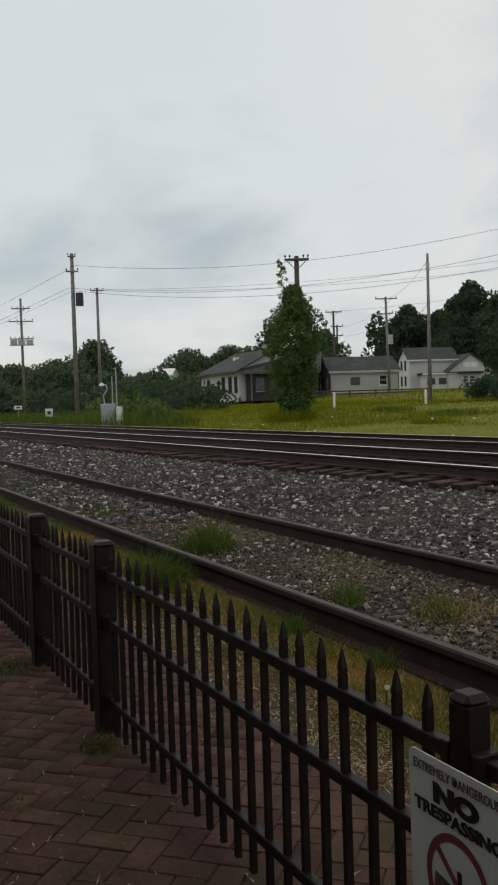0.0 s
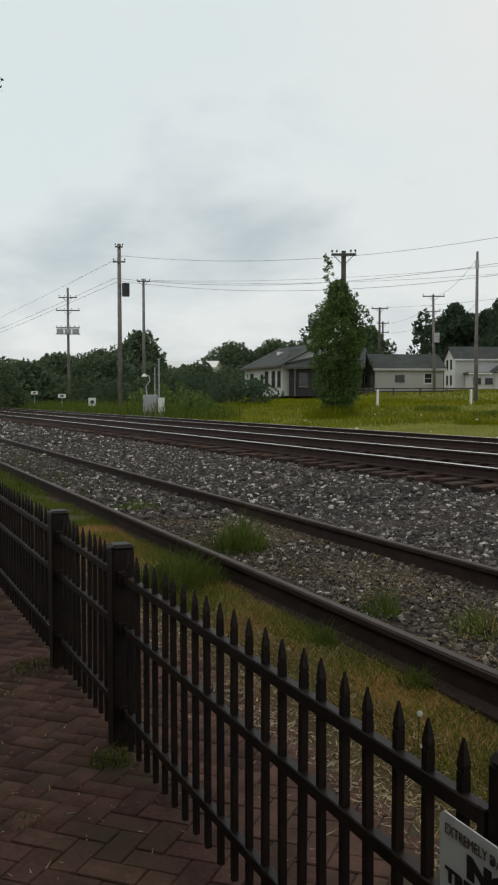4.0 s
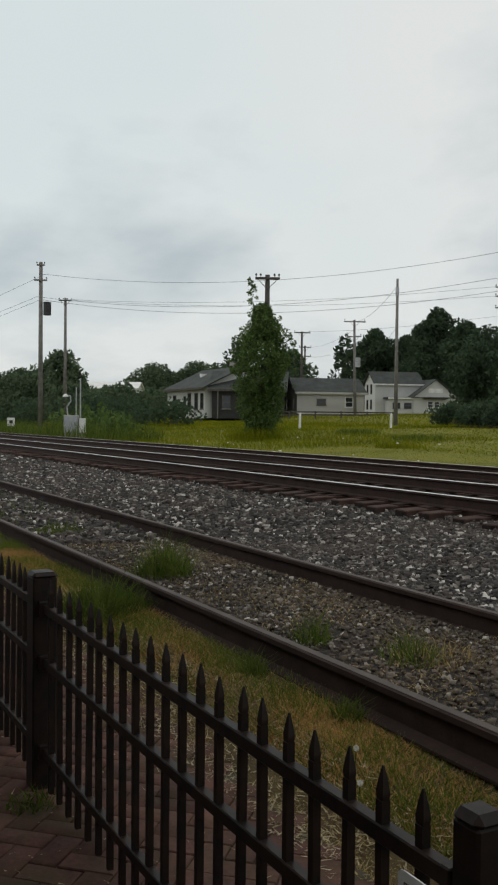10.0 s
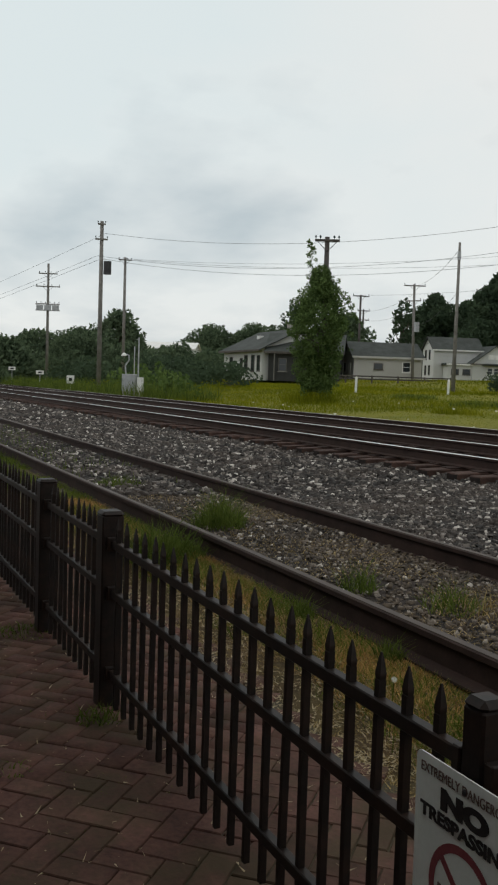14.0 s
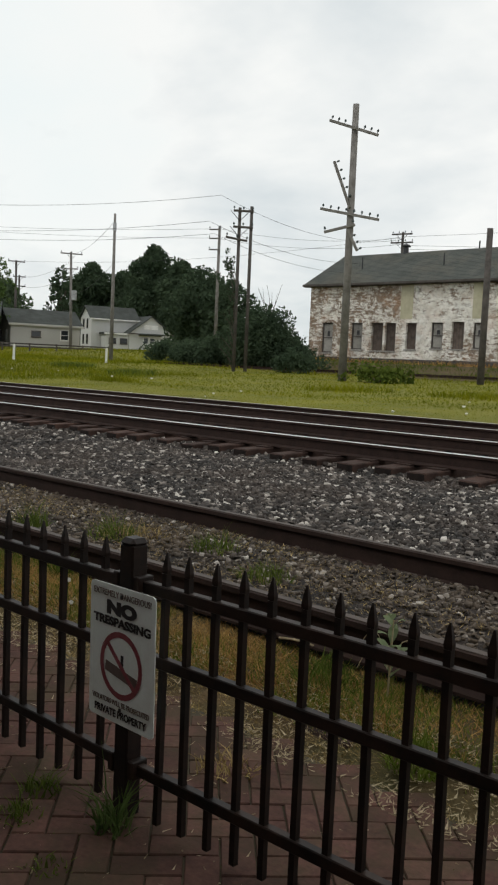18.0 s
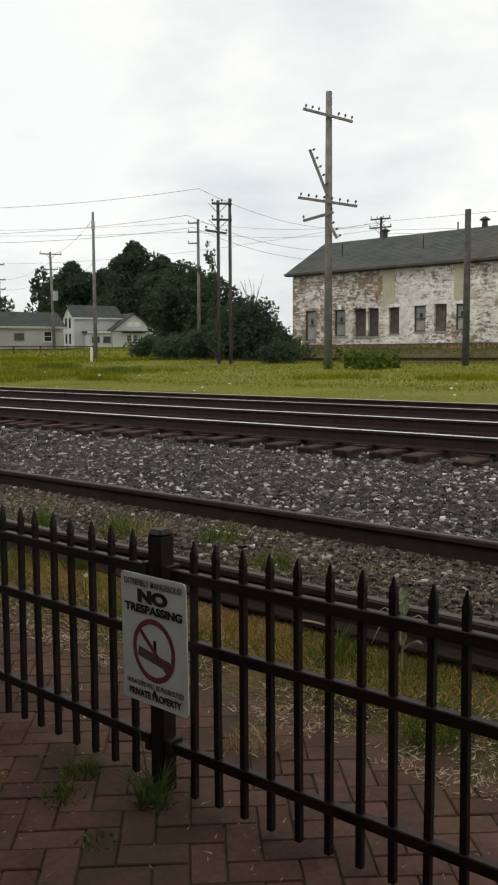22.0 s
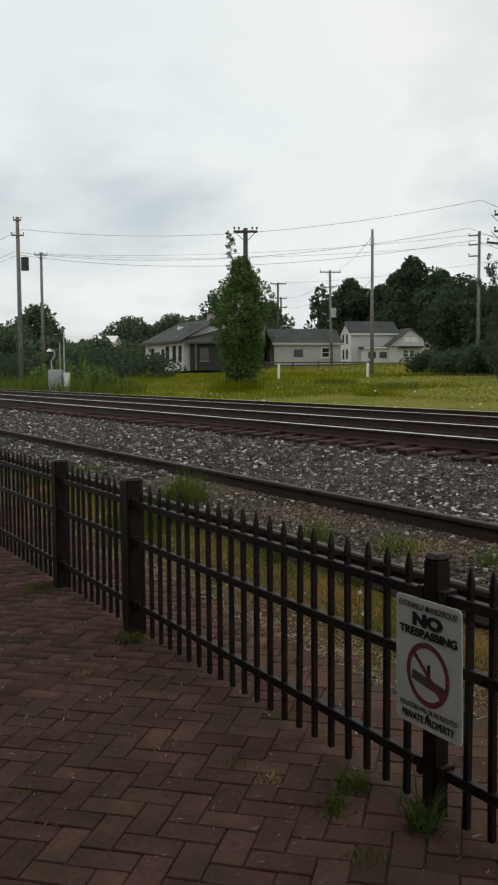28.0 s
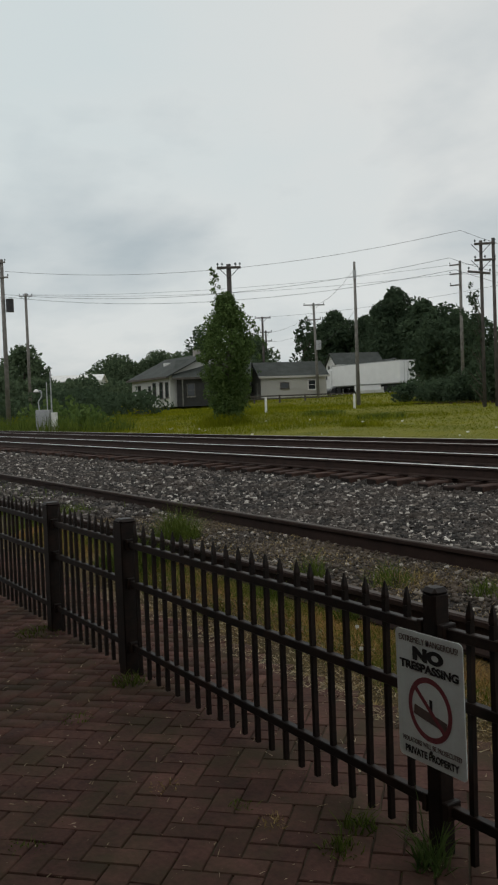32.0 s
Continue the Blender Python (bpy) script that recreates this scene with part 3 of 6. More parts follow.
# ---------------------------------------------------------------- ground
def ground():
    """One sheet of land out to the horizon, cut in strips of its own cover."""
    xs = np.unique(np.concatenate([np.linspace(-1500, -160, 14), np.linspace(-160, -24, 40), np.linspace(-24, 12, 73), np.linspace(12, 120, 25), np.linspace(120, 1500, 12)]))
    spans = (("ground_platform", -1400, PLAT_Y, M["sand"], "packed sandy earth under the brick platform"),
             ("ground_verge", PLAT_Y, YS - 0.02, M["soil"], "dry soil verge beside the rusty siding"),
             ("ground_ballast", YS - 0.02, YM - 0.5, M["stone_bed"], "stone track bed, coloured dark for shade between the stones"),
             ("ground_trackbed", YM - 0.5, FIELD_Y, M["bed_rusty"], "rust-stained stone bed under the main tracks"),
             ("ground_field", FIELD_Y, 1500, M["field"], "rough grass field that rises away from the tracks"))

    def lay(name, xs, ys, height, mat, label):
        nx, ny = len(xs), len(ys)
        v = [(x, y, height(x, y)) for y in ys for x in xs]
        f = [(j * nx + i, j * nx + i + 1, (j + 1) * nx + i + 1, (j + 1) * nx + i) for j in range(ny - 1) for i in range(nx - 1)]
        tagged(sheet(name, v, f, mat), label, "ground", kind="structure")

    for name, y0, y1, mat, label in spans:
        if y1 - y0 < 20:
            ys = np.linspace(y0, y1, max(3, int((y1 - y0) / 0.18)))
        elif y0 < 0:
            ys = np.concatenate([np.linspace(y0, -60, 8), np.linspace(-50, PLAT_Y - 0.01, 12), [PLAT_Y]])
        else:
            ys = np.concatenate([np.linspace(y0, 70, 90), np.linspace(75, 160, 14), np.linspace(200, y1, 8)])
        lay(name, xs, ys, ground_z, mat, label)
    for name, x0, x1, mat, label in (("ground_bank", -47, -8.2, M["soil"], "dark weedy earth between the spur and the warehouse"),
                                     ("ground_yard", -8.2, 34, M["waste"], "dry tan waste ground beside the spur and warehouse")):
        xs, ys = np.linspace(x0, x1, 40), np.linspace(SPUR_Y - 1.2, 62, 24)
        lay(name, xs, ys, lambda x, y: ground_z(x, y) + (0.03 if SPUR_Y - 1 < y < 61.5 else -0.1), mat, label)


# ---------------------------------------------------------------- tracks
RAIL = ((-0.07, 0), (0.07, 0), (0.07, 0.012), (0.012, 0.03), (0.009, 0.12), (0.034, 0.132), (0.034, 0.156), (0.027, 0.1585),
        (-0.027, 0.1585), (-0.034, 0.156), (-0.034, 0.132), (-0.009, 0.12), (-0.012, 0.03), (-0.07, 0.012))


def track(y, top, x0, x1, head, label, joint=None, cant=0.0, gauge=GAUGE, w=0.019):
    """Two flat-bottomed rails along x; cant lifts the far rail, w is half the worn band on top."""
    t = thing("railway_track", pose(0, y, top - 0.165), label, "railway track")
    turn = Matrix(((0, 0, 1, 0), (1, 0, 0, 0), (0, 1, 0, 0), (0, 0, 0, 1)))
    for k in range(2):
        cuts = [x0, x1] if joint is None else [x0, joint - 0.002, joint + 0.002, x1]
        for a, b in zip(cuts[::2], cuts[1::2]):
            m = Matrix.Translation((a, k * gauge, k * cant)) @ turn
            r = part("rail", prism(bmesh.new(), RAIL, m, b - a), M["rail_rust"], t)
            part("rail_head", prism(bmesh.new(), ((-w - 0.004, 0.157), (w + 0.004, 0.157), (w + 0.003, 0.163), (w, 0.1645), (-w, 0.1645), (-w - 0.003, 0.163)), m, b - a), head, r, "polished running surface")
    return t


def ties(t, x0, x1, spacing, seed, z, proud, lean=0.0):
    rng = random.Random(seed)
    bm = boxed(-0.115, 0.115, -1.28, 1.28, -0.16, 0, bevel=0.012)
    me = mesh_of(bm, M["tie"], "tie")
    me.materials.append(M["tie_end"])
    for p in me.polygons:
        p.material_index = 1 if abs(p.normal.y) > 0.9 else 0
    plate = mesh_of(boxed(-0.10, 0.10, -0.17, 0.17, 0, 0.014, bevel=0.003), M["rail_rust"], "tie_plate")
    x = x0
    while x < x1:
        m = pose(x + rng.uniform(-0.05, 0.05), GAUGE / 2 + rng.uniform(-0.06, 0.06), z + rng.uniform(-proud, proud), lean + rng.uniform(-0.6, 0.6), rng.uniform(-2, 2), rng.uniform(-2.2, 2.2))
        o = piece("tie", me, t, m)
        if x > -16:
            for k in (-1, 1):
                piece("tie_plate", plate, o, pose(0, k * GAUGE / 2, 0.0005))
        x += spacing


def tracks():
    a = track(YS, ZS, -90, 40, M["rail_dull"], "rusty disused siding with weeds between its rails", joint=0.93, cant=-0.012, gauge=1.48, w=0.02)
    ties(a, -9, 5, 0.55, 3, -0.10, 0.008)
    b = track(YM, ZM, -420, 160, M["rail_head"], "main line track with polished rail heads on dark ties", cant=0.04)
    ties(b, -59.9, 14, 0.5, 5, 0.006, 0.008, 1.5)
    c = track(YF, ZM + 0.03, -420, 160, M["rail_dim"], "second main line track at the edge of the grass field")
    ties(c, -40, 12, 0.5, 7, -0.012, 0.01)
    s = thing("spur_track", pose(0, SPUR_Y, ground_z(-20, SPUR_Y) + 0.1), "low rusty spur track in the grass before the warehouse", "railway track")
    turn = Matrix(((0, 0, 1, 0), (1, 0, 0, 0), (0, 1, 0, 0), (0, 0, 0, 1)))
    for k in range(2):
        m = Matrix.Translation((-48, k * GAUGE, 0)) @ turn
        part("rail", prism(bmesh.new(), RAIL, m, 110), M["rail_rust"], s)


# ---------------------------------------------------------------- fence
def picket_mesh():
    bm = bmesh.new()
    w, top, low = 0.0088, TIP_Z, 0.015
    box(bm, -w, w, -w, w, low, top - 0.058)
    pts = [(w, top - 0.058), (w * 1.16, top - 0.050), (w * 1.16, top - 0.044), (w * 0.8, top - 0.024), (0.002, top)]
    rings = [[bm.verts.new((sx * r, sy * r, z)) for sx, sy in ((-1, -0.75), (1, -0.75), (1, 0.75), (-1, 0.75))] for r, z in pts]
    for p, q in zip(rings, rings[1:]):
        for k in range(4):
            bm.faces.new((p[k], p[(k + 1) % 4], q[(k + 1) % 4], q[k]))
    bm.faces.new(rings[-1])
    return mesh_of(bm, M["fence"], "picket")


def post_mesh(w=0.045):
    bm = bmesh.new()
    box(bm, -w, w, -w, w, -0.05, POST_Z - 0.018, bevel=0.005)
    box(bm, -w - 0.003, w + 0.003, -w - 0.003, w + 0.003, POST_Z - 0.026, POST_Z, bevel=0.0125)
    return mesh_of(bm, M["fence"], "post")


POSTS = (-19.0, -16.6, -14.2, -11.8, -9.5, -7.2, P1_X, P2_X, P3_X, P4_X, P4_X + 2.3, P4_X + 4.6)
RAIL_Z = (0.145, 0.475, 0.675)


def fence_y(x):
    """The fence bends a little away from the platform past the sign post."""
    return FENCE_Y + 0.037 * max(0.0, x - P3_X)


def fences():
    pm, qm, slim = picket_mesh(), post_mesh(), post_mesh(0.029)
    bracket = mesh_of(boxed(-0.012, 0.012, -0.028, 0.028, -0.028, 0.028, bevel=0.003), M["fence"], "bracket")
    f = thing("picket_fence", pose(0, 0, 0), "black painted metal picket fence with spear tips along the platform", "fence")
    for x in POSTS:
        o = piece("post", slim if x >= P3_X else qm, f, pose(x, fence_y(x), 0, 0, 0, 0))
        for z in RAIL_Z[::1]:
            for s in (-1, 1):
                piece("bracket", bracket, o, pose(s * (0.045 if x >= P3_X else 0.058), 0, z))
    rng = random.Random(4)
    for a, b in zip(POSTS, POSTS[1:]):
        ya, yb = fence_y(a), fence_y(b)
        ang = math.degrees(math.atan2(yb - ya, b - a))
        length = b - a
        for z in RAIL_Z:
            bm = boxed(0.05, length - 0.05, -0.014, 0.014, z - 0.0165, z + 0.0165, bevel=0.003)
            r = part("rail", bm, M["fence"], f)
            r.matrix_basis = pose(a, ya, 0, 0, 0, ang)
        n = {P2_X: 21, P3_X: 20, P1_X: 10}.get(a, max(2, round((length - 0.26) / 0.106) + 1))
        for k in range(n):
            s = (0.13 + (length - 0.26) * k / (n - 1)) / length
            piece("picket", pm, f, pose(a + (b - a) * s, ya + (yb - ya) * s, rng.uniform(-0.003, 0.003), rng.uniform(-0.4, 0.4), rng.uniform(-0.4, 0.4), ang))


# ---------------------------------------------------------------- warning sign
def lettering(body, size, width, x, z, material, parent, name="lettering", y=-0.0012, bold=0.0):
    c = bpy.data.curves.new(name, "FONT")
    c.body, c.size, c.align_x, c.align_y, c.extrude, c.offset = body, size, "CENTER", "CENTER", 0.0006, bold
    tmp = new("tmp", c)
    bpy.context.view_layer.update()
    me = bpy.data.meshes.new_from_object(tmp.evaluated_get(bpy.context.evaluated_depsgraph_get()))
    bpy.data.objects.remove(tmp)
    co = np.zeros(len(me.vertices) * 3)
    me.vertices.foreach_get("co", co)
    co = co.reshape(-1, 3)
    k = width / (co[:, 0].max() - co[:, 0].min())
    co[:, 0] = (co[:, 0] - (co[:, 0].max() + co[:, 0].min()) / 2) * k
    co[:, 1] -= (co[:, 1].max() + co[:, 1].min()) / 2
    me.vertices.foreach_set("co", co.ravel())
    me.materials.clear()
    me.materials.append(material)
    ob = new(name, me)
    ob.parent = parent
    ob.matrix_basis = pose(x, y, z, 90, 0, 0)
    return ob


def warning_sign():
    w, h = SIGN_W, SIGN_H
    s = thing("warning_sign", pose(SIGN_X, SIGN_Y, SIGN_Z, 0, -1.0, -1.5), "white no trespassing sign bolted to a fence post", "sign")
    r = 0.015
    pts = []
    for cx, cy, a0 in ((w / 2 - r, h / 2 - r, 0), (-w / 2 + r, h / 2 - r, 90), (-w / 2 + r, -h / 2 + r, 180), (w / 2 - r, -h / 2 + r, 270)):
        pts += [(cx + r * math.cos(radians(a0 + a)), cy + r * math.sin(radians(a0 + a))) for a in (0, 30, 60, 90)]
    part("sheet", prism(bmesh.new(), pts, UP90, -0.003), M["sign_white"], s)
    u = h
    lettering("EXTREMELY DANGEROUS!", 0.066 * u, 0.88 * w, 0, 0.435 * u, M["sign_brown"], s)
    lettering("NO", 0.125 * u, 0.46 * w, 0, 0.335 * u, M["sign_black"], s, bold=0.0035)
    lettering("TRESPASSING", 0.085 * u, 0.88 * w, 0, 0.235 * u, M["sign_black"], s, bold=0.0014)
    lettering("VIOLATORS WILL BE PROSECUTED", 0.055 * u, 0.88 * w, 0, -0.352 * u, M["sign_brown"], s)
    lettering("PRIVATE PROPERTY", 0.075 * u, 0.80 * w, 0, -0.43 * u, M["sign_black"], s, bold=0.0008)
    n, ro, ri = 48, 0.245 * u, 0.203 * u
    bm = bmesh.new()
    cz = -0.07 * u
    ring = [[bm.verts.new((q * math.cos(2 * math.pi * k / n), -0.0010, cz + q * math.sin(2 * math.pi * k / n))) for k in range(n)] for q in (ro, ri)]
    for k in range(n):
        bm.faces.new((ring[0][k], ring[0][(k + 1) % n], ring[1][(k + 1) % n], ring[1][k]))
    m = Matrix.Translation((0, 0, cz)) @ Matrix.Rotation(radians(42), 4, "Y")
    box(bm, -ro * 0.9, ro * 0.9, -0.0016, -0.0004, -0.017 * u, 0.017 * u, m)
    part("ban_ring", bm, M["sign_red"], s, "faded red ring with a slash")
    bm = bmesh.new()
    m = Matrix.Translation((0, 0, cz - 0.052 * u)) @ Matrix.Rotation(radians(10), 4, "Y")
    box(bm, -0.182 * u, 0.186 * u, -0.0009, -0.0002, -0.045 * u, 0.030 * u, m)
    part("pictogram", bm, M["sign_brown"], s, "dull dark pictogram block")
    bm = boxed(0.012 * u - 0.012 * u, 0.03 * u, -0.0014, -0.0003, cz - 0.02 * u, cz + 0.08 * u)
    part("pictogram_bar", bm, M["sign_black"], s, "small upright black bar")
    part("spacer", boxed(-0.02, 0.02, 0.0035, 0.027, -0.17, 0.17), M["metal_dark"], s)
    for z in (0.432, -0.392):
        b = part("bolt", lathe(bmesh.new(), ((0.006, 0), (0.006, 0.002), (0.004, 0.004)), 8), M["metal_dark"], s)
        b.matrix_basis = pose(0, -0.0005, z * u, 90, 0, 0)


# ---------------------------------------------------------------- poles and wires
def pole(name, x, y, z0, z1, r0=0.16, r1=0.10, arms=(), mat="pole", label="", lean=(0, 0), group="utility poles"):
    """A round wooden pole; arms: (height, length, turn, tilt, shift along arm, pins)."""
    t = thing(name, pose(x, y, z0, lean[0], lean[1], 0), label or "weathered wooden utility pole with crossarms", "utility pole", group)
    h = z1 - z0 + climb(x, y)
    part("shaft", rodded((0, 0, -0.6), (0, 0, h), r0, r1, 10), M[mat], t, smooth=True)
    for z, length, turn, tilt, shift, pins in arms:
        hz = z - z0 + climb(x, y)
        m = pose(0, 0, hz, 0, 0, turn) @ pose(0, -r1 - 0.05, 0, 0, tilt, 0)
        a = part("crossarm", boxed(-length / 2 + shift, length / 2 + shift, -0.055, 0.055, -0.06, 0.06, bevel=0.008), M[mat], t)
        a.matrix_basis = m
        for k in range(pins):
            px = shift + (k / max(1, pins - 1) - 0.5) * length * 0.93
            if pins > 3 and abs(px) < 0.18:
                continue
            i = part("insulator", lathe(bmesh.new(), ((0.015, 0.06), (0.015, 0.13), (0.05, 0.14), (0.055, 0.20), (0.025, 0.25)), 8), M["insulator"], a)
            i.matrix_basis = pose(px, 0, 0)
        if length > 1.0 and abs(tilt) < 8:
            bm = bmesh.new()
            for s in (-1, 1):
                rod(bm, (s * 0.55, -r1 - 0.10, hz), (0, -r1, hz - 0.55), 0.018, n=5)
            b = part("brace", bm, M["metal_dark"], t)
            b.matrix_basis = pose(0, 0, 0, 0, 0, turn)
    return t


def cable(name, points, sag, r, group="overhead cables", label="dark overhead cable slung between poles"):
    """One cable hung through points, each span sagging by its share."""
    bm = bmesh.new()
    n = 14
    line = []
    points = [site(Matrix.Translation(p)).translation + Vector((0, 0, climb(p[0], p[1]))) for p in points]
    for a, b in zip(points, points[1:]):
        a, b = Vector(a), Vector(b)
        for k in range(n):
            s = k / n
            p = a.lerp(b, s)
            p.z -= sag * 4 * s * (1 - s)
            line.append(p)
    line.append(Vector(points[-1]))
    ring = []
    for i, p in enumerate(line):
        d = (line[min(i + 1, len(line) - 1)] - line[max(i - 1, 0)]).normalized()
        side = d.cross(Vector((0, 0, 1))).normalized()
        up = side.cross(d)
        ring.append([bm.verts.new(p + (side * math.cos(q) + up * math.sin(q)) * r) for q in (0.3, 2.39, 4.49)])
    for a, b in zip(ring, ring[1:]):
        for k in range(3):
            bm.faces.new((a[k], a[(k + 1) % 3], b[(k + 1) % 3], b[k]))
    return tagged(part(name, bm, M["wire"]), label, "cable", group)
# ---------------------------------------------------------------- trees and plants
def limb(bm, a, b, r0, r1, rng, n=6):
    """A crooked tapering limb."""
    a, b = Vector(a), Vector(b)
    p, k = a, 3
    for i in range(k):
        q = a.lerp(b, (i + 1) / k) + Vector((rng.uniform(-1, 1), rng.uniform(-1, 1), rng.uniform(-0.5, 0.5))) * (b - a).length * 0.05
        rod(bm, p, q, r0 + (r1 - r0) * i / k, r0 + (r1 - r0) * (i + 1) / k, n)
        p = q


def tree(x, y, height, radius, seed, mat="leaf", crown_from=0.25, clumps=26, leaf=0.28, density=60, label="", tall=1.0, name="tree", group=""):
    """A tapered trunk with limbs, and a crown of loose leaf clumps."""
    rng, r = np.random.default_rng(seed), random.Random(seed)
    z0 = ground_z(x, y)
    t = thing(name, pose(x, y, z0 - 0.1), label or "leafy green broadleaf tree", "tree", group)
    bm = bmesh.new()
    limb(bm, (0, 0, 0), (r.uniform(-0.3, 0.3), r.uniform(-0.3, 0.3), height * 0.62), height * 0.022 + 0.06, height * 0.008 + 0.02, r, 8)
    centres, radii = [], []
    for k in range(clumps):
        h = crown_from + (1 - crown_from) * ((k + 0.5) / clumps) ** 0.9
        s = (h - crown_from) / (1 - crown_from)
        spread = radius * (math.sin(math.pi * min(1, 0.16 + 0.84 * s)) ** 0.7) * (0.35 + 0.65 * r.random())
        a = k * 2.4 + r.uniform(-0.5, 0.5)
        cr = radius * r.uniform(0.22, 0.42) * (1.0 if s < 0.85 else 0.75)
        c = (spread * math.cos(a), spread * math.sin(a), height * h * 0.97 - cr * 0.55)
        centres.append(c)
        radii.append(cr)
        if k % 3 == 0:
            limb(bm, (0, 0, height * max(0.15, h * 0.55)), c, height * 0.009 + 0.02, 0.02, r, 5)
    part("trunk", bm, M["bark"], t)
    v, f = leaves_on(rng, centres, radii, density, leaf, tall)
    sheet("crown", v, f, M[mat], t)
    return t


def shrub(x, y, width, depth, height, seed, mat="leaf", leaf=0.14, density=120, label="", n=14, name="shrub", turn=0.0):
    rng = np.random.default_rng(seed)
    z0 = ground_z(x, y)
    t = thing(name, pose(x, y, z0, 0, 0, turn), label or "dense green shrub", "shrub")
    cs, rs = [], []
    for k in range(n):
        px, py = rng.uniform(-0.5, 0.5), rng.uniform(-0.5, 0.5)
        fall = 1 - 1.3 * (px * px + py * py)
        rr = height * rng.uniform(0.22, 0.36)
        cs.append((px * width, py * depth, max(rr * 0.5, height * fall * rng.uniform(0.45, 0.95) - rr * 0.6)))
        rs.append(rr)
    bm = bmesh.new()
    for k in range(5):
        rod(bm, (rng.uniform(-0.2, 0.2) * width, 0, -0.05), cs[k], 0.03, 0.012, 5)
    part("stem", bm, M["bark"], t)
    v, f = leaves_on(rng, cs, rs, density, leaf)
    v[:, 2] = np.maximum(v[:, 2], -0.05)
    sheet("foliage", v, f, M[mat], t)
    return t


def weed_clump(x, y, r, h, n, seed, mat="weed", z=None, label="tuft of green weeds among the stones", name="weed_tuft"):
    rng = np.random.default_rng(seed)
    z0 = ground_z(x, y) if z is None else z
    a, d = rng.uniform(0, 2 * np.pi, n), r * np.sqrt(rng.random(n))
    v, f = blades(rng, d * np.cos(a), d * np.sin(a), np.full(n, -0.01), h, 0.006, 0.8)
    fall = np.repeat(1.15 - 0.75 * (d / r) ** 1.5, 5)
    v[:, 2] *= fall
    o = sheet(name, v, f, M[mat])
    o.matrix_basis = pose(x, y, z0)
    return tagged(o, label, "plant", "weed tufts")


# ---------------------------------------------------------------- buildings
def window(parent, w, h, m, frame="white_paint", pane="glass", cross=True, sill=True, label=""):
    """A set-in window: frame bars, pane and sill, in the wall's plane (x along, z up, -y out)."""
    win = part("window", boxed(-w / 2 + 0.02, w / 2 - 0.02, -0.022, 0.02, -h / 2 + 0.02, h / 2 - 0.02), M[pane], parent, label)
    win.matrix_basis = m
    bm = bmesh.new()
    b = min(0.09, w * 0.1)
    for s in (-1, 1):
        box(bm, s * w / 2 - b / 2, s * w / 2 + b / 2, -0.05, 0.03, -h / 2 - b / 2, h / 2 + b / 2)
        box(bm, -w / 2 + b / 2, w / 2 - b / 2, -0.045, 0.03, s * h / 2 - b / 2, s * h / 2 + b / 2)
    if cross:
        box(bm, -w / 2 + b / 2, w / 2 - b / 2, -0.04, -0.02, -b / 4, b / 4)
    part("frame", bm, M[frame], win)
    if sill:
        part("sill", boxed(-w / 2 - 0.1, w / 2 + 0.1, -0.11, 0.0, -h / 2 - b / 2 - 0.07, -h / 2 - b / 2 - 0.003), M[frame], win)
    return win


def gable_house(name, m, w, d, eave, ridge, wall, roof, label, over=0.35, along=True, category="house", trim="white_paint"):
    """A block with a pitched roof. Own space: front wall on y = 0 facing -y, x along it. along: ridge runs along x."""
    t = thing(name, Matrix.Translation((0, 0, climb(m.translation.x, m.translation.y))) @ m, label, category)
    bm = bmesh.new()
    if along:
        prof = [(0, 0), (d, 0), (d, eave), (d / 2, ridge), (0, eave)]
        turn = Matrix(((0, 0, 1, 0), (1, 0, 0, 0), (0, 1, 0, 0), (0, 0, 0, 1)))
        prism(bm, prof, turn, w)
    else:
        prof = [(0, 0), (w, 0), (w, eave), (w / 2, ridge), (0, eave)]
        prism(bm, prof, Matrix.Translation((0, d, 0)) @ UP90, d)
    part("wall", bm, M[wall], t)
    th = 0.14
    for s in (0, 1):
        bm = bmesh.new()
        half = (d if along else w) / 2
        rise = ridge - eave
        k = (half + over) / half
        low = ridge - rise * k
        a, b = (half - half * k, low), (half, ridge)
        if s:
            a, b = (half + half * k, low), (half, ridge)
        pts = [(a[0], a[1] + 0.004), (b[0], b[1] + 0.004), (b[0], b[1] + th), (a[0], a[1] + th)]
        if along:
            prism(bm, pts, Matrix.Translation((-over, 0, 0)) @ turn, w + 2 * over)
        else:
            prism(bm, pts, Matrix.Translation((0, d + over, 0)) @ UP90, d + 2 * over)
        part("roof", bm, M[roof], t)
    bm = bmesh.new()
    if along:
        box(bm, -over, w + over, -over - 0.05, -over - 0.003, eave - rise * over / half - 0.06, eave - rise * over / half + 0.16)
    part("fascia", bm, M[trim], t) if along else bm.free()
    return t


def clapboards(parent, m, w, h, step, mat):
    """Thin lapped boards on a wall, in its own plane."""
    bm = bmesh.new()
    z = step
    while z < h:
        box(bm, 0.02, w - 0.02, -0.018, 0.0, z - 0.012, z + 0.012)
        z += step
    o = part("clapboard_laps", bm, M[mat], parent)
    o.matrix_basis = m
    return o


WH_X0, WH_X1, WH_Y, WH_Z, WH_EAVE, WH_RIDGE, WH_DEPTH = -43.6, -7.7, 54.5, 1.75, 7.62, 10.2, 9.2


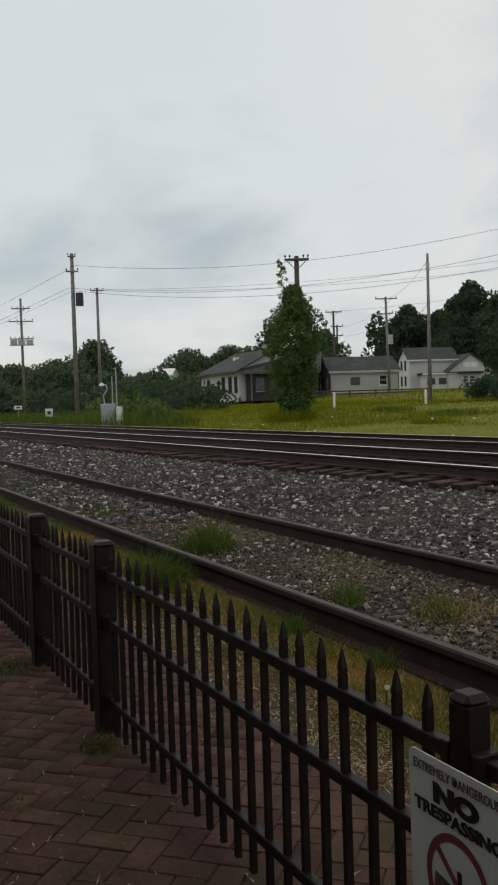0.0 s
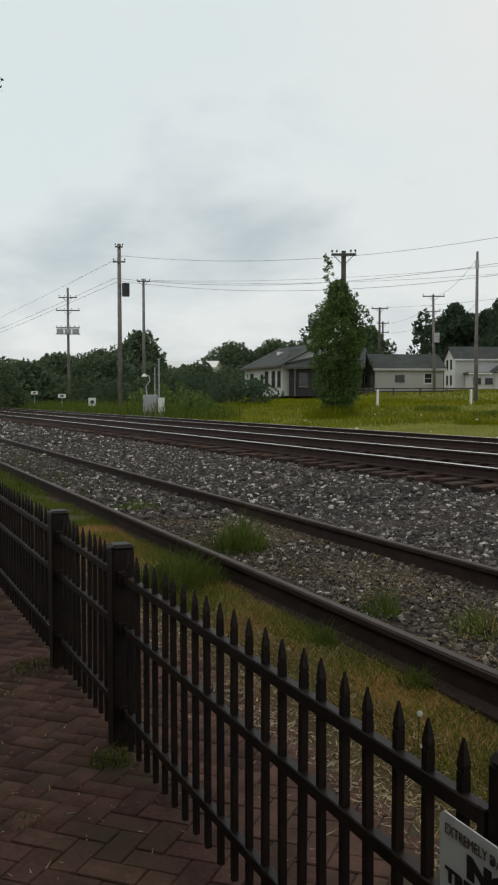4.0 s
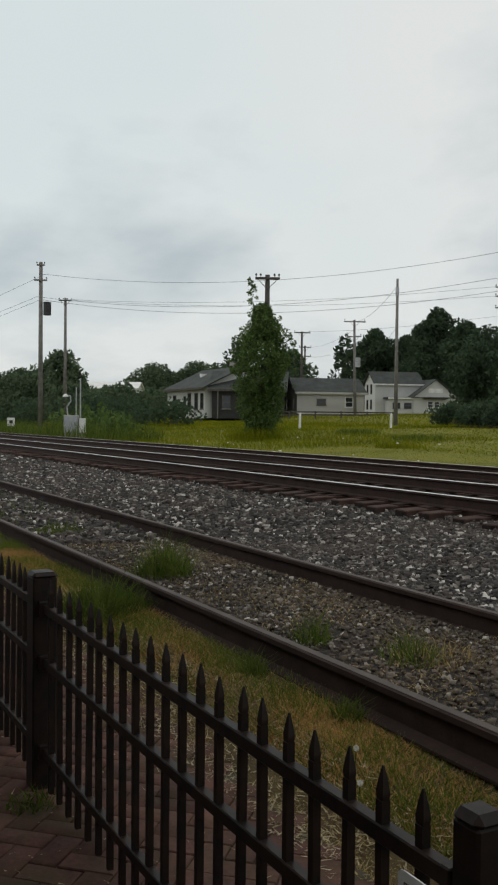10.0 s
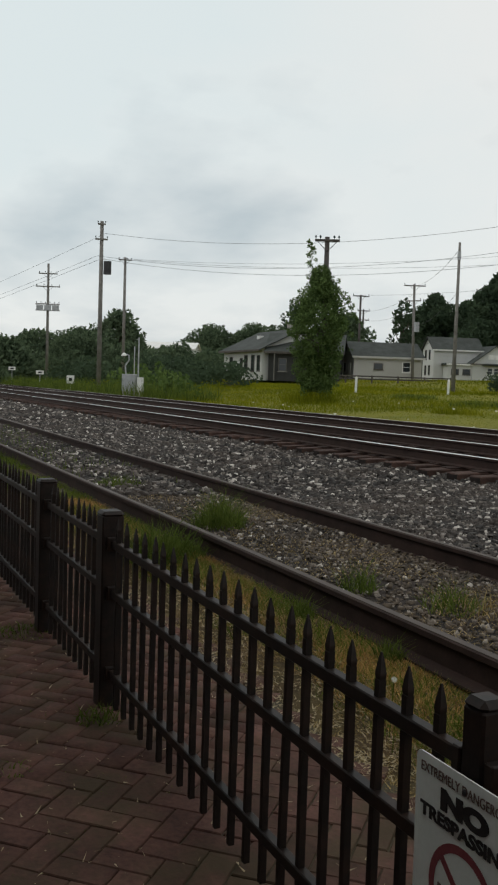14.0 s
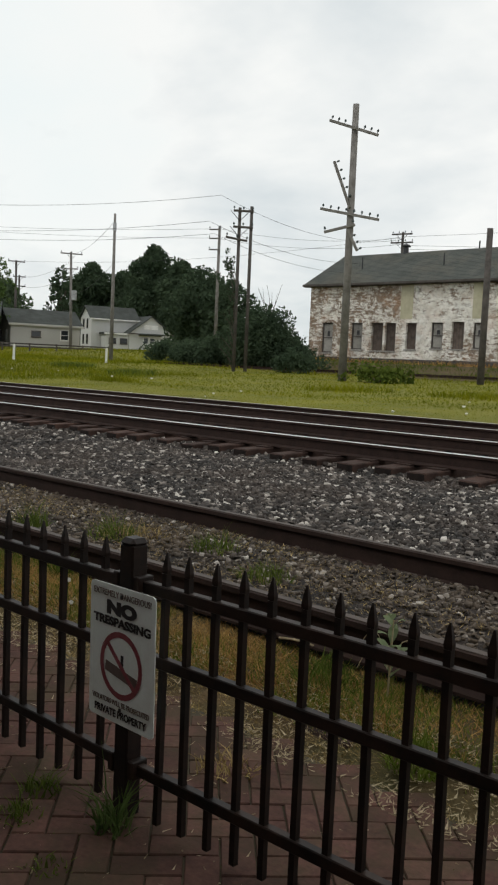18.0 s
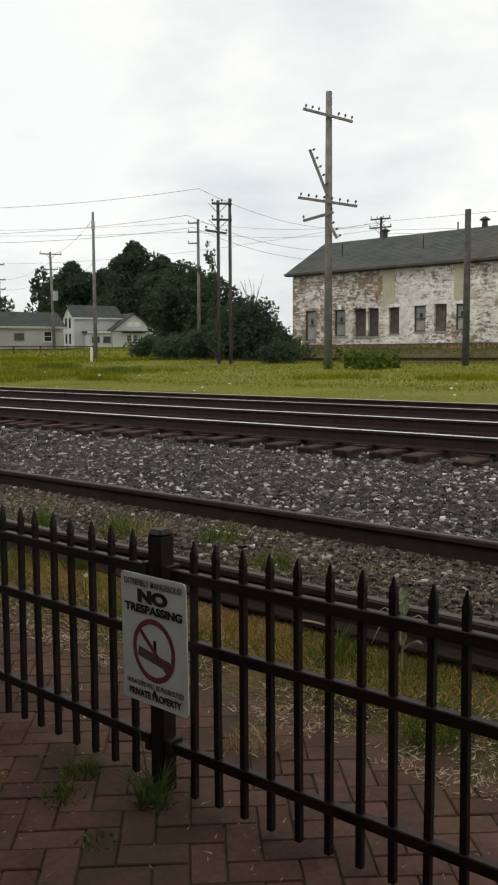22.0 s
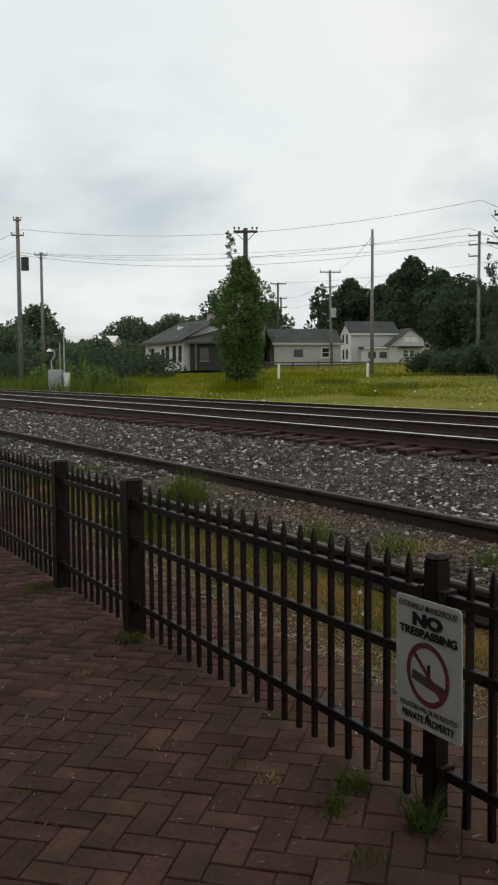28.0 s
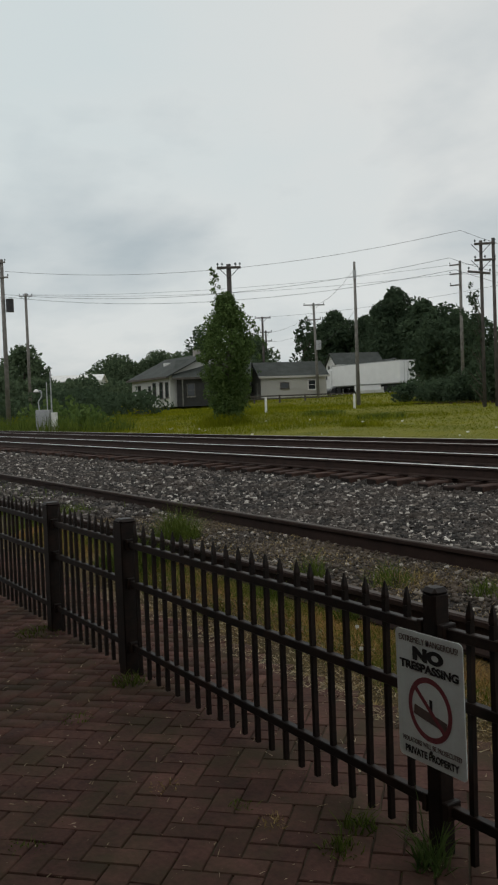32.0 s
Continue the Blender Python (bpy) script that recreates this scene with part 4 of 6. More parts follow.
def warehouse():
    """Long brick warehouse: peeling paint, boarded windows, old shingle roof with vents and chimneys."""
    w, e, r, d = WH_X1 - WH_X0, WH_EAVE - WH_Z, WH_RIDGE - WH_Z, WH_DEPTH
    t = thing("warehouse", pose(0, 0, 0), "long old brick warehouse with peeling white paint and boarded windows", "warehouse")
    t.matrix_basis = pose(-44.87, 54.16, 1.87) @ Matrix.Diagonal((0.967, 1, 0.979, 1))
    turn = Matrix(((0, 0, 1, 0), (1, 0, 0, 0), (0, 1, 0, 0), (0, 0, 0, 1)))
    opens = [(-42.26, -41.21, 2.3, 4.62, "board_grey"), (-39.36, -38.35, 2.6, 4.6, "board_grey"), (-37.5, -36.44, 2.55, 4.6, "door_brown"), (-36.25, -35.29, 2.55, 4.6, "door_brown"),
             (-34.4, -33.5, 2.7, 4.6, "door_brown"), (-32.22, -31.28, 2.8, 4.63, "board_grey"), (-30.56, -29.58, 2.8, 4.68, "door_brown"), (-28.84, -28.06, 2.85, 4.63, "board_grey"),
             (-22.79, -21.88, 3.1, 4.58, "board_grey"), (-15.85, -15.01, 2.9, 4.54, "board_grey"), (-12.69, -11.79, 2.7, 4.56, "board_grey"),
             (-10.96, -10.23, 2.8, 4.56, "door_brown"), (-9.88, -8.97, 2.73, 4.56, "board_grey"), (-9.81, -9.22, 1.9, 2.3, "metal_dark"), (-20.54, -18.46, 2.4, 3.96, "door_green")]
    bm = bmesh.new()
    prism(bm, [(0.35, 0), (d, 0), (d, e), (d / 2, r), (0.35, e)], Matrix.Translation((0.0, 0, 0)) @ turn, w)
    # gable ends: barer brick, shade mixed into its colour
    part("core_wall", bm, M["peeling_bare_shaded"], t)
    cuts = sorted({0.0, w} | {round(v - WH_X0, 3) for o in opens for v in o[:2]})
    for a, b in zip(cuts, cuts[1:]):
        mid = (a + b) / 2 + WH_X0
        holes = sorted((o[2] - WH_Z, o[3] - WH_Z) for o in opens if o[0] < mid < o[1])
        z = 0.0
        for h0, h1 in holes + [(e, e)]:
            if h0 - z > 0.01:
                part("front_wall", boxed(a, b, 0, 0.349, z, h0), M["peeling"], t)
            z = h1
    for x0, x1, z0, z1, mat in opens:
        x, z, ww, hh = (x0 + x1) / 2 - WH_X0, (z0 + z1) / 2 - WH_Z, x1 - x0, z1 - z0
        if mat == "board_grey":
            o = part("window", boxed(-ww / 2, ww / 2, 0.16, 0.2, -hh / 2, hh / 2), M["board_grey"], t, "boarded sash window")
            o.matrix_basis = pose(x, 0, z)
            fb = bmesh.new()
            for s in (-1, 1):
                box(fb, s * (ww / 2 - 0.035) - 0.035, s * (ww / 2 - 0.035) + 0.035, 0.08, 0.16, -hh / 2, hh / 2)
                box(fb, -ww / 2 + 0.07, ww / 2 - 0.07, 0.085, 0.16, s * (hh / 2 - 0.04) - 0.04, s * (hh / 2 - 0.04) + 0.04)
            box(fb, -ww / 2 + 0.07, ww / 2 - 0.07, 0.10, 0.16, -0.035, 0.035)
            part("sash", fb, M["trim_dark"], o)
            if hh > 1.6:
                part("broken_pane", boxed(-0.1, 0.16, 0.145, 0.16, hh * 0.04, hh * 0.22), M["metal_dark"], o, "dark broken pane")
        else:
            o = part("opening", boxed(-ww / 2, ww / 2, 0.22, 0.26, -hh / 2, hh / 2), M[mat], t, "boarded dark opening" if mat == "door_brown" else "")
            o.matrix_basis = pose(x, 0, z)
            fb = bmesh.new()
            for k in range(1, 4):
                box(fb, -ww / 2 + k * ww / 4 - 0.012, -ww / 2 + k * ww / 4 + 0.012, 0.205, 0.22, -hh / 2, hh / 2)
            part("batten", fb, M["trim_dark"], o)
        if hh > 1:
            part("lintel", boxed(x - ww / 2 - 0.12, x + ww / 2 + 0.12, -0.03, 0.0, z + hh / 2 + 0.003, z + hh / 2 + 0.17), M["peeling"], t)
            part("sill", boxed(x - ww / 2 - 0.08, x + ww / 2 + 0.08, -0.07, 0.0, z - hh / 2 - 0.1, z - hh / 2 - 0.003), M["concrete"], t)
    for x0, x1, z0, z1 in ((-34.95, -33.9, 4.88, 7.5), (-29.0, -28.1, 4.9, 7.5), (-20.65, -19.65, 4.86, 7.5)):
        part("wall_panel", boxed(x0 - WH_X0, x1 - WH_X0, -0.035, 0.0, z0 - WH_Z, z1 - WH_Z), M["panel_yellow"], t, "yellowed metal wall panel")
    part("foundation", boxed(-0.04, w + 0.04, -0.05, d + 0.05, -1.0, 0.22), M["trim_dark"], t)
    # faded painted letters: those still legible, the rest mere bars
    for body, x, wide in (("S", -17.4, 1.0), ("H", -16.0, 1.1), ("E", -11.65, 0.85), ("S", -9.9, 1.2)):
        o = lettering(body, 1.85, wide, x - WH_X0, 6.6 - WH_Z, M["ghost_paint"], t, "faded_letter", -0.008, 0.02)
        tagged(o, "faded grey-blue painted letter")
    rng = random.Random(8)
    for x0, x1 in ((-14.9, -14.2), (-13.5, -12.6)):
        bm = bmesh.new()
        z0, z1 = 5.85 - WH_Z + rng.uniform(0, 0.1), 7.15 - WH_Z
        for k in range(2):
            xa = x0 - WH_X0 + k * (x1 - x0) * 0.52
            ww = (x1 - x0) * rng.uniform(0.2, 0.3)
            box(bm, xa, xa + ww, -0.004, 0.0, z0 + rng.uniform(0, 0.4), z1 - rng.uniform(0.1, 0.4))
        zb = rng.uniform(z0 + 0.2, z1 - 0.3)
        box(bm, x0 - WH_X0 - 0.05, x1 - WH_X0, -0.008, -0.0045, zb, zb + 0.2)
        part("faded_lettering", bm, M["ghost_paint"], t, "faded grey-blue painted bars")
    th = 0.16
    over = 0.4
    k = (d / 2 + over) / (d / 2)
    low = r - (r - e) * k
    for s in (0, 1):
        y = d / 2 - d / 2 * k if s == 0 else d / 2 + d / 2 * k
        bm = bmesh.new()
        pts = [(y, low + 0.004), (d / 2, r + 0.004), (d / 2, r + th), (y, low + th)]
        prism(bm, pts, Matrix.Translation((-0.45, 0, 0)) @ turn, w + 0.6)
        part("roof", bm, M["shingle_old"], t)
    # courses of shingles on the front slope
    n = 22
    for j in range(n):
        s0 = j / n
        ya, za = (d / 2 - d / 2 * k) * (1 - s0) + d / 2 * s0, low * (1 - s0) + r * s0 + th
        slope = Matrix.Translation((0, ya, za)) @ Matrix.Rotation(math.atan2(r - e, d / 2), 4, "X")
        bm = boxed(-0.44, w + 0.14, 0, (d / 2 * k) / math.cos(math.atan2(r - e, d / 2)) / n * 0.98, 0.001, 0.022, slope @ Matrix.Rotation(-0.05, 4, "X"))
        part("shingle_course", bm, M["shingle_old"], t)
    part("gutter", boxed(-0.45, w + 0.15, -over - 0.16, -over - 0.02, low + 0.0, low + 0.15), M["trim_dark"], t)
    part("soffit", boxed(-0.42, w + 0.12, -over, -0.003, low - 0.05, low + 0.003), M["trim_dark"], t)
    for x in (-38.0, -29.3, -20.5):
        v = part("roof_vent", rodded((x - WH_X0, d / 2, r), (x - WH_X0, d / 2, r + 0.62), 0.22, 0.2, 12), M["metal_dark"], t)
        part("cap", lathe(bmesh.new(), ((0.36, 0), (0.38, 0.08), (0.2, 0.2), (0.06, 0.27)), 12, pose(x - WH_X0, d / 2, r + 0.6)), M["metal_dark"], v)
    c = part("chimney", boxed(-11.95 - WH_X0, -11.2 - WH_X0, d / 2 - 0.4, d / 2 + 0.4, r - 0.5, r + 0.72, bevel=0.02), M["chimney_brick"], t, "square dark brick chimney")
    part("chimney_cap", boxed(-12.02 - WH_X0, -11.13 - WH_X0, d / 2 - 0.47, d / 2 + 0.47, r + 0.723, r + 0.83), M["concrete"], c)
    part("chimney", boxed(-10.75 - WH_X0, -10.3 - WH_X0, d / 2 - 0.25, d / 2 + 0.25, r - 0.5, r + 0.45, bevel=0.02), M["chimney_brick"], t)
    for x, y, h in ((-40.2, 2.0, 0.9), (-32.8, 2.0, 0.85), (-31.5, d / 2, 0.55), (-9.6, 2.2, 0.35)):
        zr = e + (r - e) * y / (d / 2)
        part("vent_pipe", rodded((x - WH_X0, y, zr), (x - WH_X0, y, zr + h + 0.15), 0.055, n=8), M["metal_dark"], t)
    # side annex at the far gable
    part("side_bay", boxed(w, w + 0.55, 0.5, 2.6, 0, 2.55), M["trim_dark"], t, "dark wooden lean-to boards")
    for z, y in ((1.2, 5.0), (4.3, 3.2), (4.3, 5.8)):
        win = part("window", boxed(w - 0.02, w + 0.02, y, y + 0.9, z, z + 1.6), M["door_brown"], t, "boarded gable window")
        part("sill", boxed(w, w + 0.08, y - 0.06, y + 0.96, z - 0.12, z - 0.003), M["concrete"], win)


SITE = 72.0   # turn of the street grid by the far houses


def garage():
    m = pose(-82.6, 52.0, 1.5, 0, 0, SITE)
    t = gable_house("garage", m, 7.5, 5.4, 2.8, 4.3, "siding_tan", "shingle", "pale garage with grey shingle roof beside the field", 0.3, category="garage", trim="siding_tan")
    clapboards(t, pose(0, 0, 0), 7.5, 2.7, 0.2, "siding_tan")
    window(t, 0.95, 0.6, pose(2.7, -0.003, 1.75), frame="trim_dark", cross=False)
    window(t, 0.85, 1.05, pose(5.8, -0.003, 1.75))
    d = part("door", boxed(-0.05, -0.003, 1.3, 2.2, 0.05, 2.1), M["white_paint"], t, "white side door")
    part("handle", boxed(-0.09, -0.053, 2.05, 2.12, 1.0, 1.08), M["metal_dark"], d)
    window(t, 0.5, 0.9, pose(-0.003, 3.9, 1.6, 0, 0, 90), frame="trim_dark", cross=False, sill=False)


def farmhouse():
    m = pose(-118.2, 89.3, 2.2, 0, 0, SITE)
    t = gable_house("farmhouse", m, 8.0, 5.4, 5.1, 7.0, "siding_white", "shingle", "two-storey white clapboard house under tall dark trees", 0.35)
    clapboards(t, pose(0, 0, 0), 8.0, 5.0, 0.22, "siding_white")
    for z in (1.7, 4.2):
        for y in (1.5, 3.4):
            window(t, 0.75, 1.5, pose(-0.003, 5.4 - y, z, 0, 0, 90), frame="trim_dark")
    g = gable_house("house_wing", m @ pose(5.6, -2.3, 0), 7.6, 8.0, 2.9, 5.7, "siding_white", "shingle", "low gabled wing of the white house with a vent panel", 0.4, along=False, category="house")
    part("gable_vent", boxed(2.6, 5.0, -0.06, -0.003, 3.6, 4.3), M["white_paint"], g, "bright white gable ornament")
    part("rake_trim", boxed(-0.4, 7.8, -0.46, -0.41, 2.72, 2.9), M["trim_dark"], g)
    for x in (2.9, 4.0):
        window(g, 0.85, 0.95, pose(x, -0.003, 1.75))
    window(g, 0.6, 1.1, pose(6.4, -0.003, 1.5), frame="trim_dark")
    part("porch_roof", boxed(1.6, 5.6, -1.5, -0.01, 2.55, 2.75, pose(0, 0, 0, -6)), M["shingle"], g)
    p = thing("porch", m @ pose(1.6, -2.2, climb(-118, 89)), "flat-roofed enclosed porch on the white house", "porch")
    part("wall", boxed(0, 3.95, 0, 2.19, 0, 2.5), M["siding_white"], p)
    part("roof", boxed(-0.3, 3.95, -0.3, 2.19, 2.503, 2.85, bevel=0.03), M["shingle"], p)
    part("fascia", boxed(-0.32, 3.95, -0.34, -0.303, 2.52, 2.78), M["white_paint"], p)
    for x in (1.2, 3.1):
        window(p, 1.2, 0.85, pose(x, -0.003, 1.5), frame="trim_dark")
    part("ramp_rail", boxed(5.5, 12.5, -0.9, -0.8, 0.85, 0.95, pose(0, 0, 0, 0, 3)), M["trim_dark"], p)


def left_house():
    m = pose(-96.6, 43.1, 1.35, 0, 0, -4)
    t = gable_house("cottage", m, 11.4, 9.0, 3.3, 5.5, "siding_white", "shingle", "low white cottage with a long dark roof", 0.5, trim="trim_dark")
    clapboards(t, pose(0, 0, 0), 11.4, 3.2, 0.2, "siding_white")
    for x, w, h in ((2.4, 0.9, 1.4), (5.6, 0.7, 1.1), (7.0, 0.9, 1.7), (9.0, 0.9, 1.7), (10.6, 0.8, 1.6)):
        window(t, w, h, pose(x, -0.003, 1.8), frame="trim_dark")
    part("skylight", boxed(4.0, 4.5, 2.4, 3.0, 4.6, 5.0), M["white_paint"], t)
    part("chimney", boxed(8.2, 8.9, 4.2, 4.9, 5.0, 6.2, bevel=0.02), M["concrete"], t)
    # wing in shadow: its darkness comes from the siding colour
    g = gable_house("porch_wing", pose(-84.6, 42.8, 1.35, 0, 0, 56), 7.4, 8.0, 3.1, 5.0, "siding_shaded", "shingle", "boarded wing, shade painted dark, with a sloping roof by the vine-clad pole", 0.45, category="house", trim="trim_dark")
    for x in (0.6, 6.4):
        part("porch_post", boxed(x, x + 0.12, -0.42, -0.30, 0, 2.9), M["board_grey"], g)
    window(g, 0.8, 1.3, pose(1.5, -0.003, 1.7), frame="board_grey")
    window(g, 0.8, 1.3, pose(3.5, -0.003, 1.7), frame="trim_dark")


def ranch_house():
    m = pose(-6.6, 93.5, 2.75, 0, 0, -4)
    t = gable_house("ranch_house", m, 24.0, 9.0, 2.05, 3.05, "siding_white", "shingle_pale", "single-storey white ranch house with a grey hipped roof", 0.7)
    for x, w in ((1.4, 0.5), (2.7, 1.5), (4.0, 0.5), (6.3, 0.5), (7.5, 1.5), (8.7, 0.5)):
        if w > 1:
            window(t, w, 1.05, pose(x, -0.003, 1.25))
        else:
            part("shutter", boxed(x - 0.25, x + 0.25, -0.05, -0.003, 0.7, 1.8), M["metal_dark"], t)
    d = part("door", boxed(10.4, 11.4, -0.05, -0.003, 0.02, 1.95), M["white_paint"], t, "white front door")
    part("wreath", boxed(10.7, 11.1, -0.08, -0.053, 1.2, 1.6), M["weed"], d)
    window(t, 3.6, 1.1, pose(14.6, -0.003, 1.25))
    for x in (8.9, 12.4, 17.0):
        part("porch_post", boxed(x - 0.1, x + 0.1, -0.65, -0.45, 0, 1.85), M["white_paint"], t)
    part("garage_wall", boxed(17.2, 23.9, -0.06, -0.003, 0, 2.0), M["siding_tan"], t)
    part("chimney", boxed(11.0, 11.6, 4.2, 4.8, 2.7, 3.7, bevel=0.02), M["concrete"], t)


def far_shed():
    m = pose(-145.4, 41.9, 4.2, 0, 0, 60)
    t = gable_house("far_shed", m, 16.0, 8.0, 1.8, 2.9, "siding_white", "white_paint", "distant pale metal roof above the treeline", 0.3, category="shed")
    return t


# ---------------------------------------------------------------- vehicles
def wheel(parent, x, y, r, w=0.22):
    k = part("wheel", lathe(bmesh.new(), ((r * 0.62, -w / 2), (r * 0.95, -w / 2), (r, -w / 4), (r, w / 4), (r * 0.95, w / 2), (r * 0.62, w / 2)), 18), M["rubber"], parent)
    k.matrix_basis = pose(x, y, r, 90, 0, 0)
    part("rim", lathe(bmesh.new(), ((r * 0.6, -w / 2 + 0.01), (r * 0.58, w / 2 - 0.01)), 14), M["metal_grey"], k)
    return k


def side_profile(name, pts, width, mat, parent, bevel=0.06):
    bm = bmesh.new()
    prism(bm, pts, Matrix.Translation((0, width / 2, 0)) @ UP90, width)
    bmesh.ops.bevel(bm, geom=list(bm.edges), offset=bevel, segments=2, affect="EDGES")
    return part(name, bm, M[mat], parent, smooth=False)


def car(m, paint, label, kind="sedan", name="parked_car", category="car"):
    """A car along x, nose to +x; kind: sedan, suv, van or pickup."""
    t = thing(name, m, label, category)
    if kind == "sedan":
        L, W = 4.6, 1.8
        body = [(-2.3, 0.25), (2.25, 0.25), (2.3, 0.62), (1.9, 0.78), (0.95, 0.9), (-1.6, 0.95), (-2.25, 0.9)]
        cabin = [(1.0, 0.85), (0.25, 1.42), (-1.0, 1.45), (-1.85, 0.9)]
    elif kind == "suv":
        L, W = 4.7, 1.9
        body = [(-2.3, 0.3), (2.3, 0.3), (2.35, 0.75), (2.1, 0.98), (1.0, 1.08), (-2.3, 1.1)]
        cabin = [(1.05, 1.0), (0.45, 1.68), (-1.9, 1.72), (-2.28, 1.05)]
    elif kind == "pickup":
        L, W = 5.4, 1.95
        body = [(-2.7, 0.4), (2.65, 0.4), (2.7, 0.8), (2.5, 1.05), (1.3, 1.12), (-2.7, 1.1)]
        cabin = [(1.35, 1.05), (0.75, 1.78), (-0.75, 1.8), (-0.95, 1.05)]
    else:
        L, W = 5.8, 2.0
        body = [(-2.9, 0.35), (2.85, 0.35), (2.9, 0.9), (2.2, 1.35), (1.4, 2.25), (1.0, 2.42), (-2.85, 2.45)]
        cabin = None
    side_profile("body", body, W, paint, t)
    if cabin:
        c = side_profile("cabin", cabin, W * 0.86, paint, t, 0.05)
        cx, cz = sum(p[0] for p in cabin) / 4, sum(p[1] for p in cabin) / 4
        glass_pts = [(cx + (px - cx) * 0.86, cz + (pz - cz) * 0.72) for px, pz in cabin]
        for s in (-1, 1):
            bm = prism(bmesh.new(), glass_pts, Matrix.Translation((0, s * (W * 0.43 + 0.004) + 0.004, 0)) @ UP90, 0.008)
            part("side_window", bm, M["glass"], c)
        for (x0, z0), (x1, z1) in ((cabin[0], cabin[1]), (cabin[3], cabin[2])):
            dv = Vector((x1 - x0, 0, z1 - z0))
            mid = Vector(((x0 + x1) / 2, 0, (z0 + z1) / 2))
            nrm = Vector((dv.z, 0, -dv.x)).normalized()
            if nrm.x * (mid.x - cx) < 0:
                nrm = -nrm
            bm = boxed(-dv.length * 0.4, dv.length * 0.4, -W * 0.36, W * 0.36, -0.006, 0.006, Matrix.Translation(mid + nrm * 0.012) @ dv.to_track_quat("X", "Z").to_matrix().to_4x4())
            part("windscreen", bm, M["glass"], c)
    else:
        for s in (-1, 1):
            bm = prism(bmesh.new(), [(1.95, 1.4), (1.35, 2.12), (0.6, 2.12), (0.6, 1.4)], Matrix.Translation((0, s * 1.0 + 0.004, 0)) @ UP90, 0.008)
            part("side_window", bm, M["glass"], t)
        dv = Vector((-0.8, 0, 0.9))
        bm = boxed(-0.52, 0.52, -0.82, 0.82, -0.006, 0.006, Matrix.Translation((1.815, 0, 1.80)) @ dv.to_track_quat("X", "Z").to_matrix().to_4x4())
        part("windscreen", bm, M["glass"], t)
    r = 0.34 if kind in ("sedan",) else 0.38
    for x in (-L * 0.31, L * 0.31):
        for s in (-1, 1):
            wheel(t, x, s * (W / 2 - 0.1), r)
    for s in (-1, 1):
        part("headlight", boxed(L / 2 - 0.08, L / 2 + 0.012, s * W * 0.36 - 0.2, s * W * 0.36 + 0.2, 0.66, 0.8), M["metal_grey"], t)
        part("tail_light", boxed(-L / 2 - 0.012, -L / 2 + 0.08, s * W * 0.4 - 0.1, s * W * 0.4 + 0.1, 0.7, 0.95), M["sign_red"], t)
    part("bumper", boxed(L / 2 - 0.1, L / 2 + 0.03, -W * 0.46, W * 0.46, 0.34, 0.52, bevel=0.02), M["metal_dark"], t)
    return t


def semi_truck():
    """White tractor and long white box trailer, nose to -x; origin under the trailer's rear."""
    t = thing("semi_truck", pose(0, ROAD_Y, ROAD_Z), "white semi truck with a long white box trailer on the road", "truck")
    part("trailer_box", boxed(-14.6, 0, -1.3, 1.3, 1.25, 4.05, bevel=0.03), M["car_white"], t, "plain white trailer box")
    bm = bmesh.new()
    for z in (1.16, 4.06):
        box(bm, -14.62, 0.02, -1.32, 1.32, z, z + 0.08)
    part("trailer_rails", bm, M["metal_grey"], t)
    d = part("rear_door", boxed(0.003, 0.04, -1.2, 1.2, 1.35, 3.95), M["car_white"], t)
    for y in (-0.6, -0.1, 0.1, 0.6):
        part("lock_rod", rodded((0.06, y, 1.35), (0.06, y, 3.95), 0.025, n=6), M["metal_grey"], d)
    part("side_skirt", boxed(-9.6, -4.0, -1.25, -1.2, 0.45, 1.15), M["car_white"], t)
    part("chassis", boxed(-17.5, -0.3, -0.45, 0.45, 0.85, 1.12), M["metal_dark"], t)
    for x in (-1.6, -2.9, -13.2, -14.5, -18.6):
        for s in (-1, 1):
            wheel(t, x, s * 1.1, 0.5, 0.34)
    side_profile("sleeper_cab", [(-17.0, 0.7), (-14.95, 0.7), (-14.95, 3.5), (-15.4, 3.75), (-16.2, 3.6), (-17.0, 2.85)], 2.3, "car_white", t, 0.08)
    side_profile("hood", [(-19.45, 0.65), (-16.9, 0.65), (-16.9, 2.05), (-18.6, 1.85), (-19.35, 1.55)], 2.0, "car_white", t, 0.1)
    dv = Vector((0.65, 0, 1.0))
    part("windscreen", boxed(-0.5, 0.5, -1.0, 1.0, -0.01, 0.01, Matrix.Translation((-17.02, 0, 2.42)) @ dv.to_track_quat("X", "Z").to_matrix().to_4x4()), M["glass"], t)
    for s in (-1, 1):
        part("side_window", boxed(-16.75, -15.95, s * 1.155 - 0.01, s * 1.155 + 0.01, 2.2, 2.85), M["glass"], t)
        part("exhaust_stack", rodded((-14.8, s * 1.05, 1.2), (-14.8, s * 1.05, 3.9), 0.08, n=8), M["metal_grey"], t)
        part("fuel_tank", rodded((-16.8, s * 0.95, 0.75), (-15.2, s * 0.95, 0.75), 0.32, n=12), M["metal_grey"], t)
    part("grille", boxed(-19.5, -19.4, -0.6, 0.6, 0.75, 1.5), M["metal_dark"], t)
    part("bumper", boxed(-19.65, -19.4, -1.1, 1.1, 0.4, 0.7, bevel=0.03), M["metal_grey"], t)
    part("mirror", boxed(-17.1, -17.0, -1.5, -1.3, 1.9, 2.6), M["metal_dark"], t)
    return t


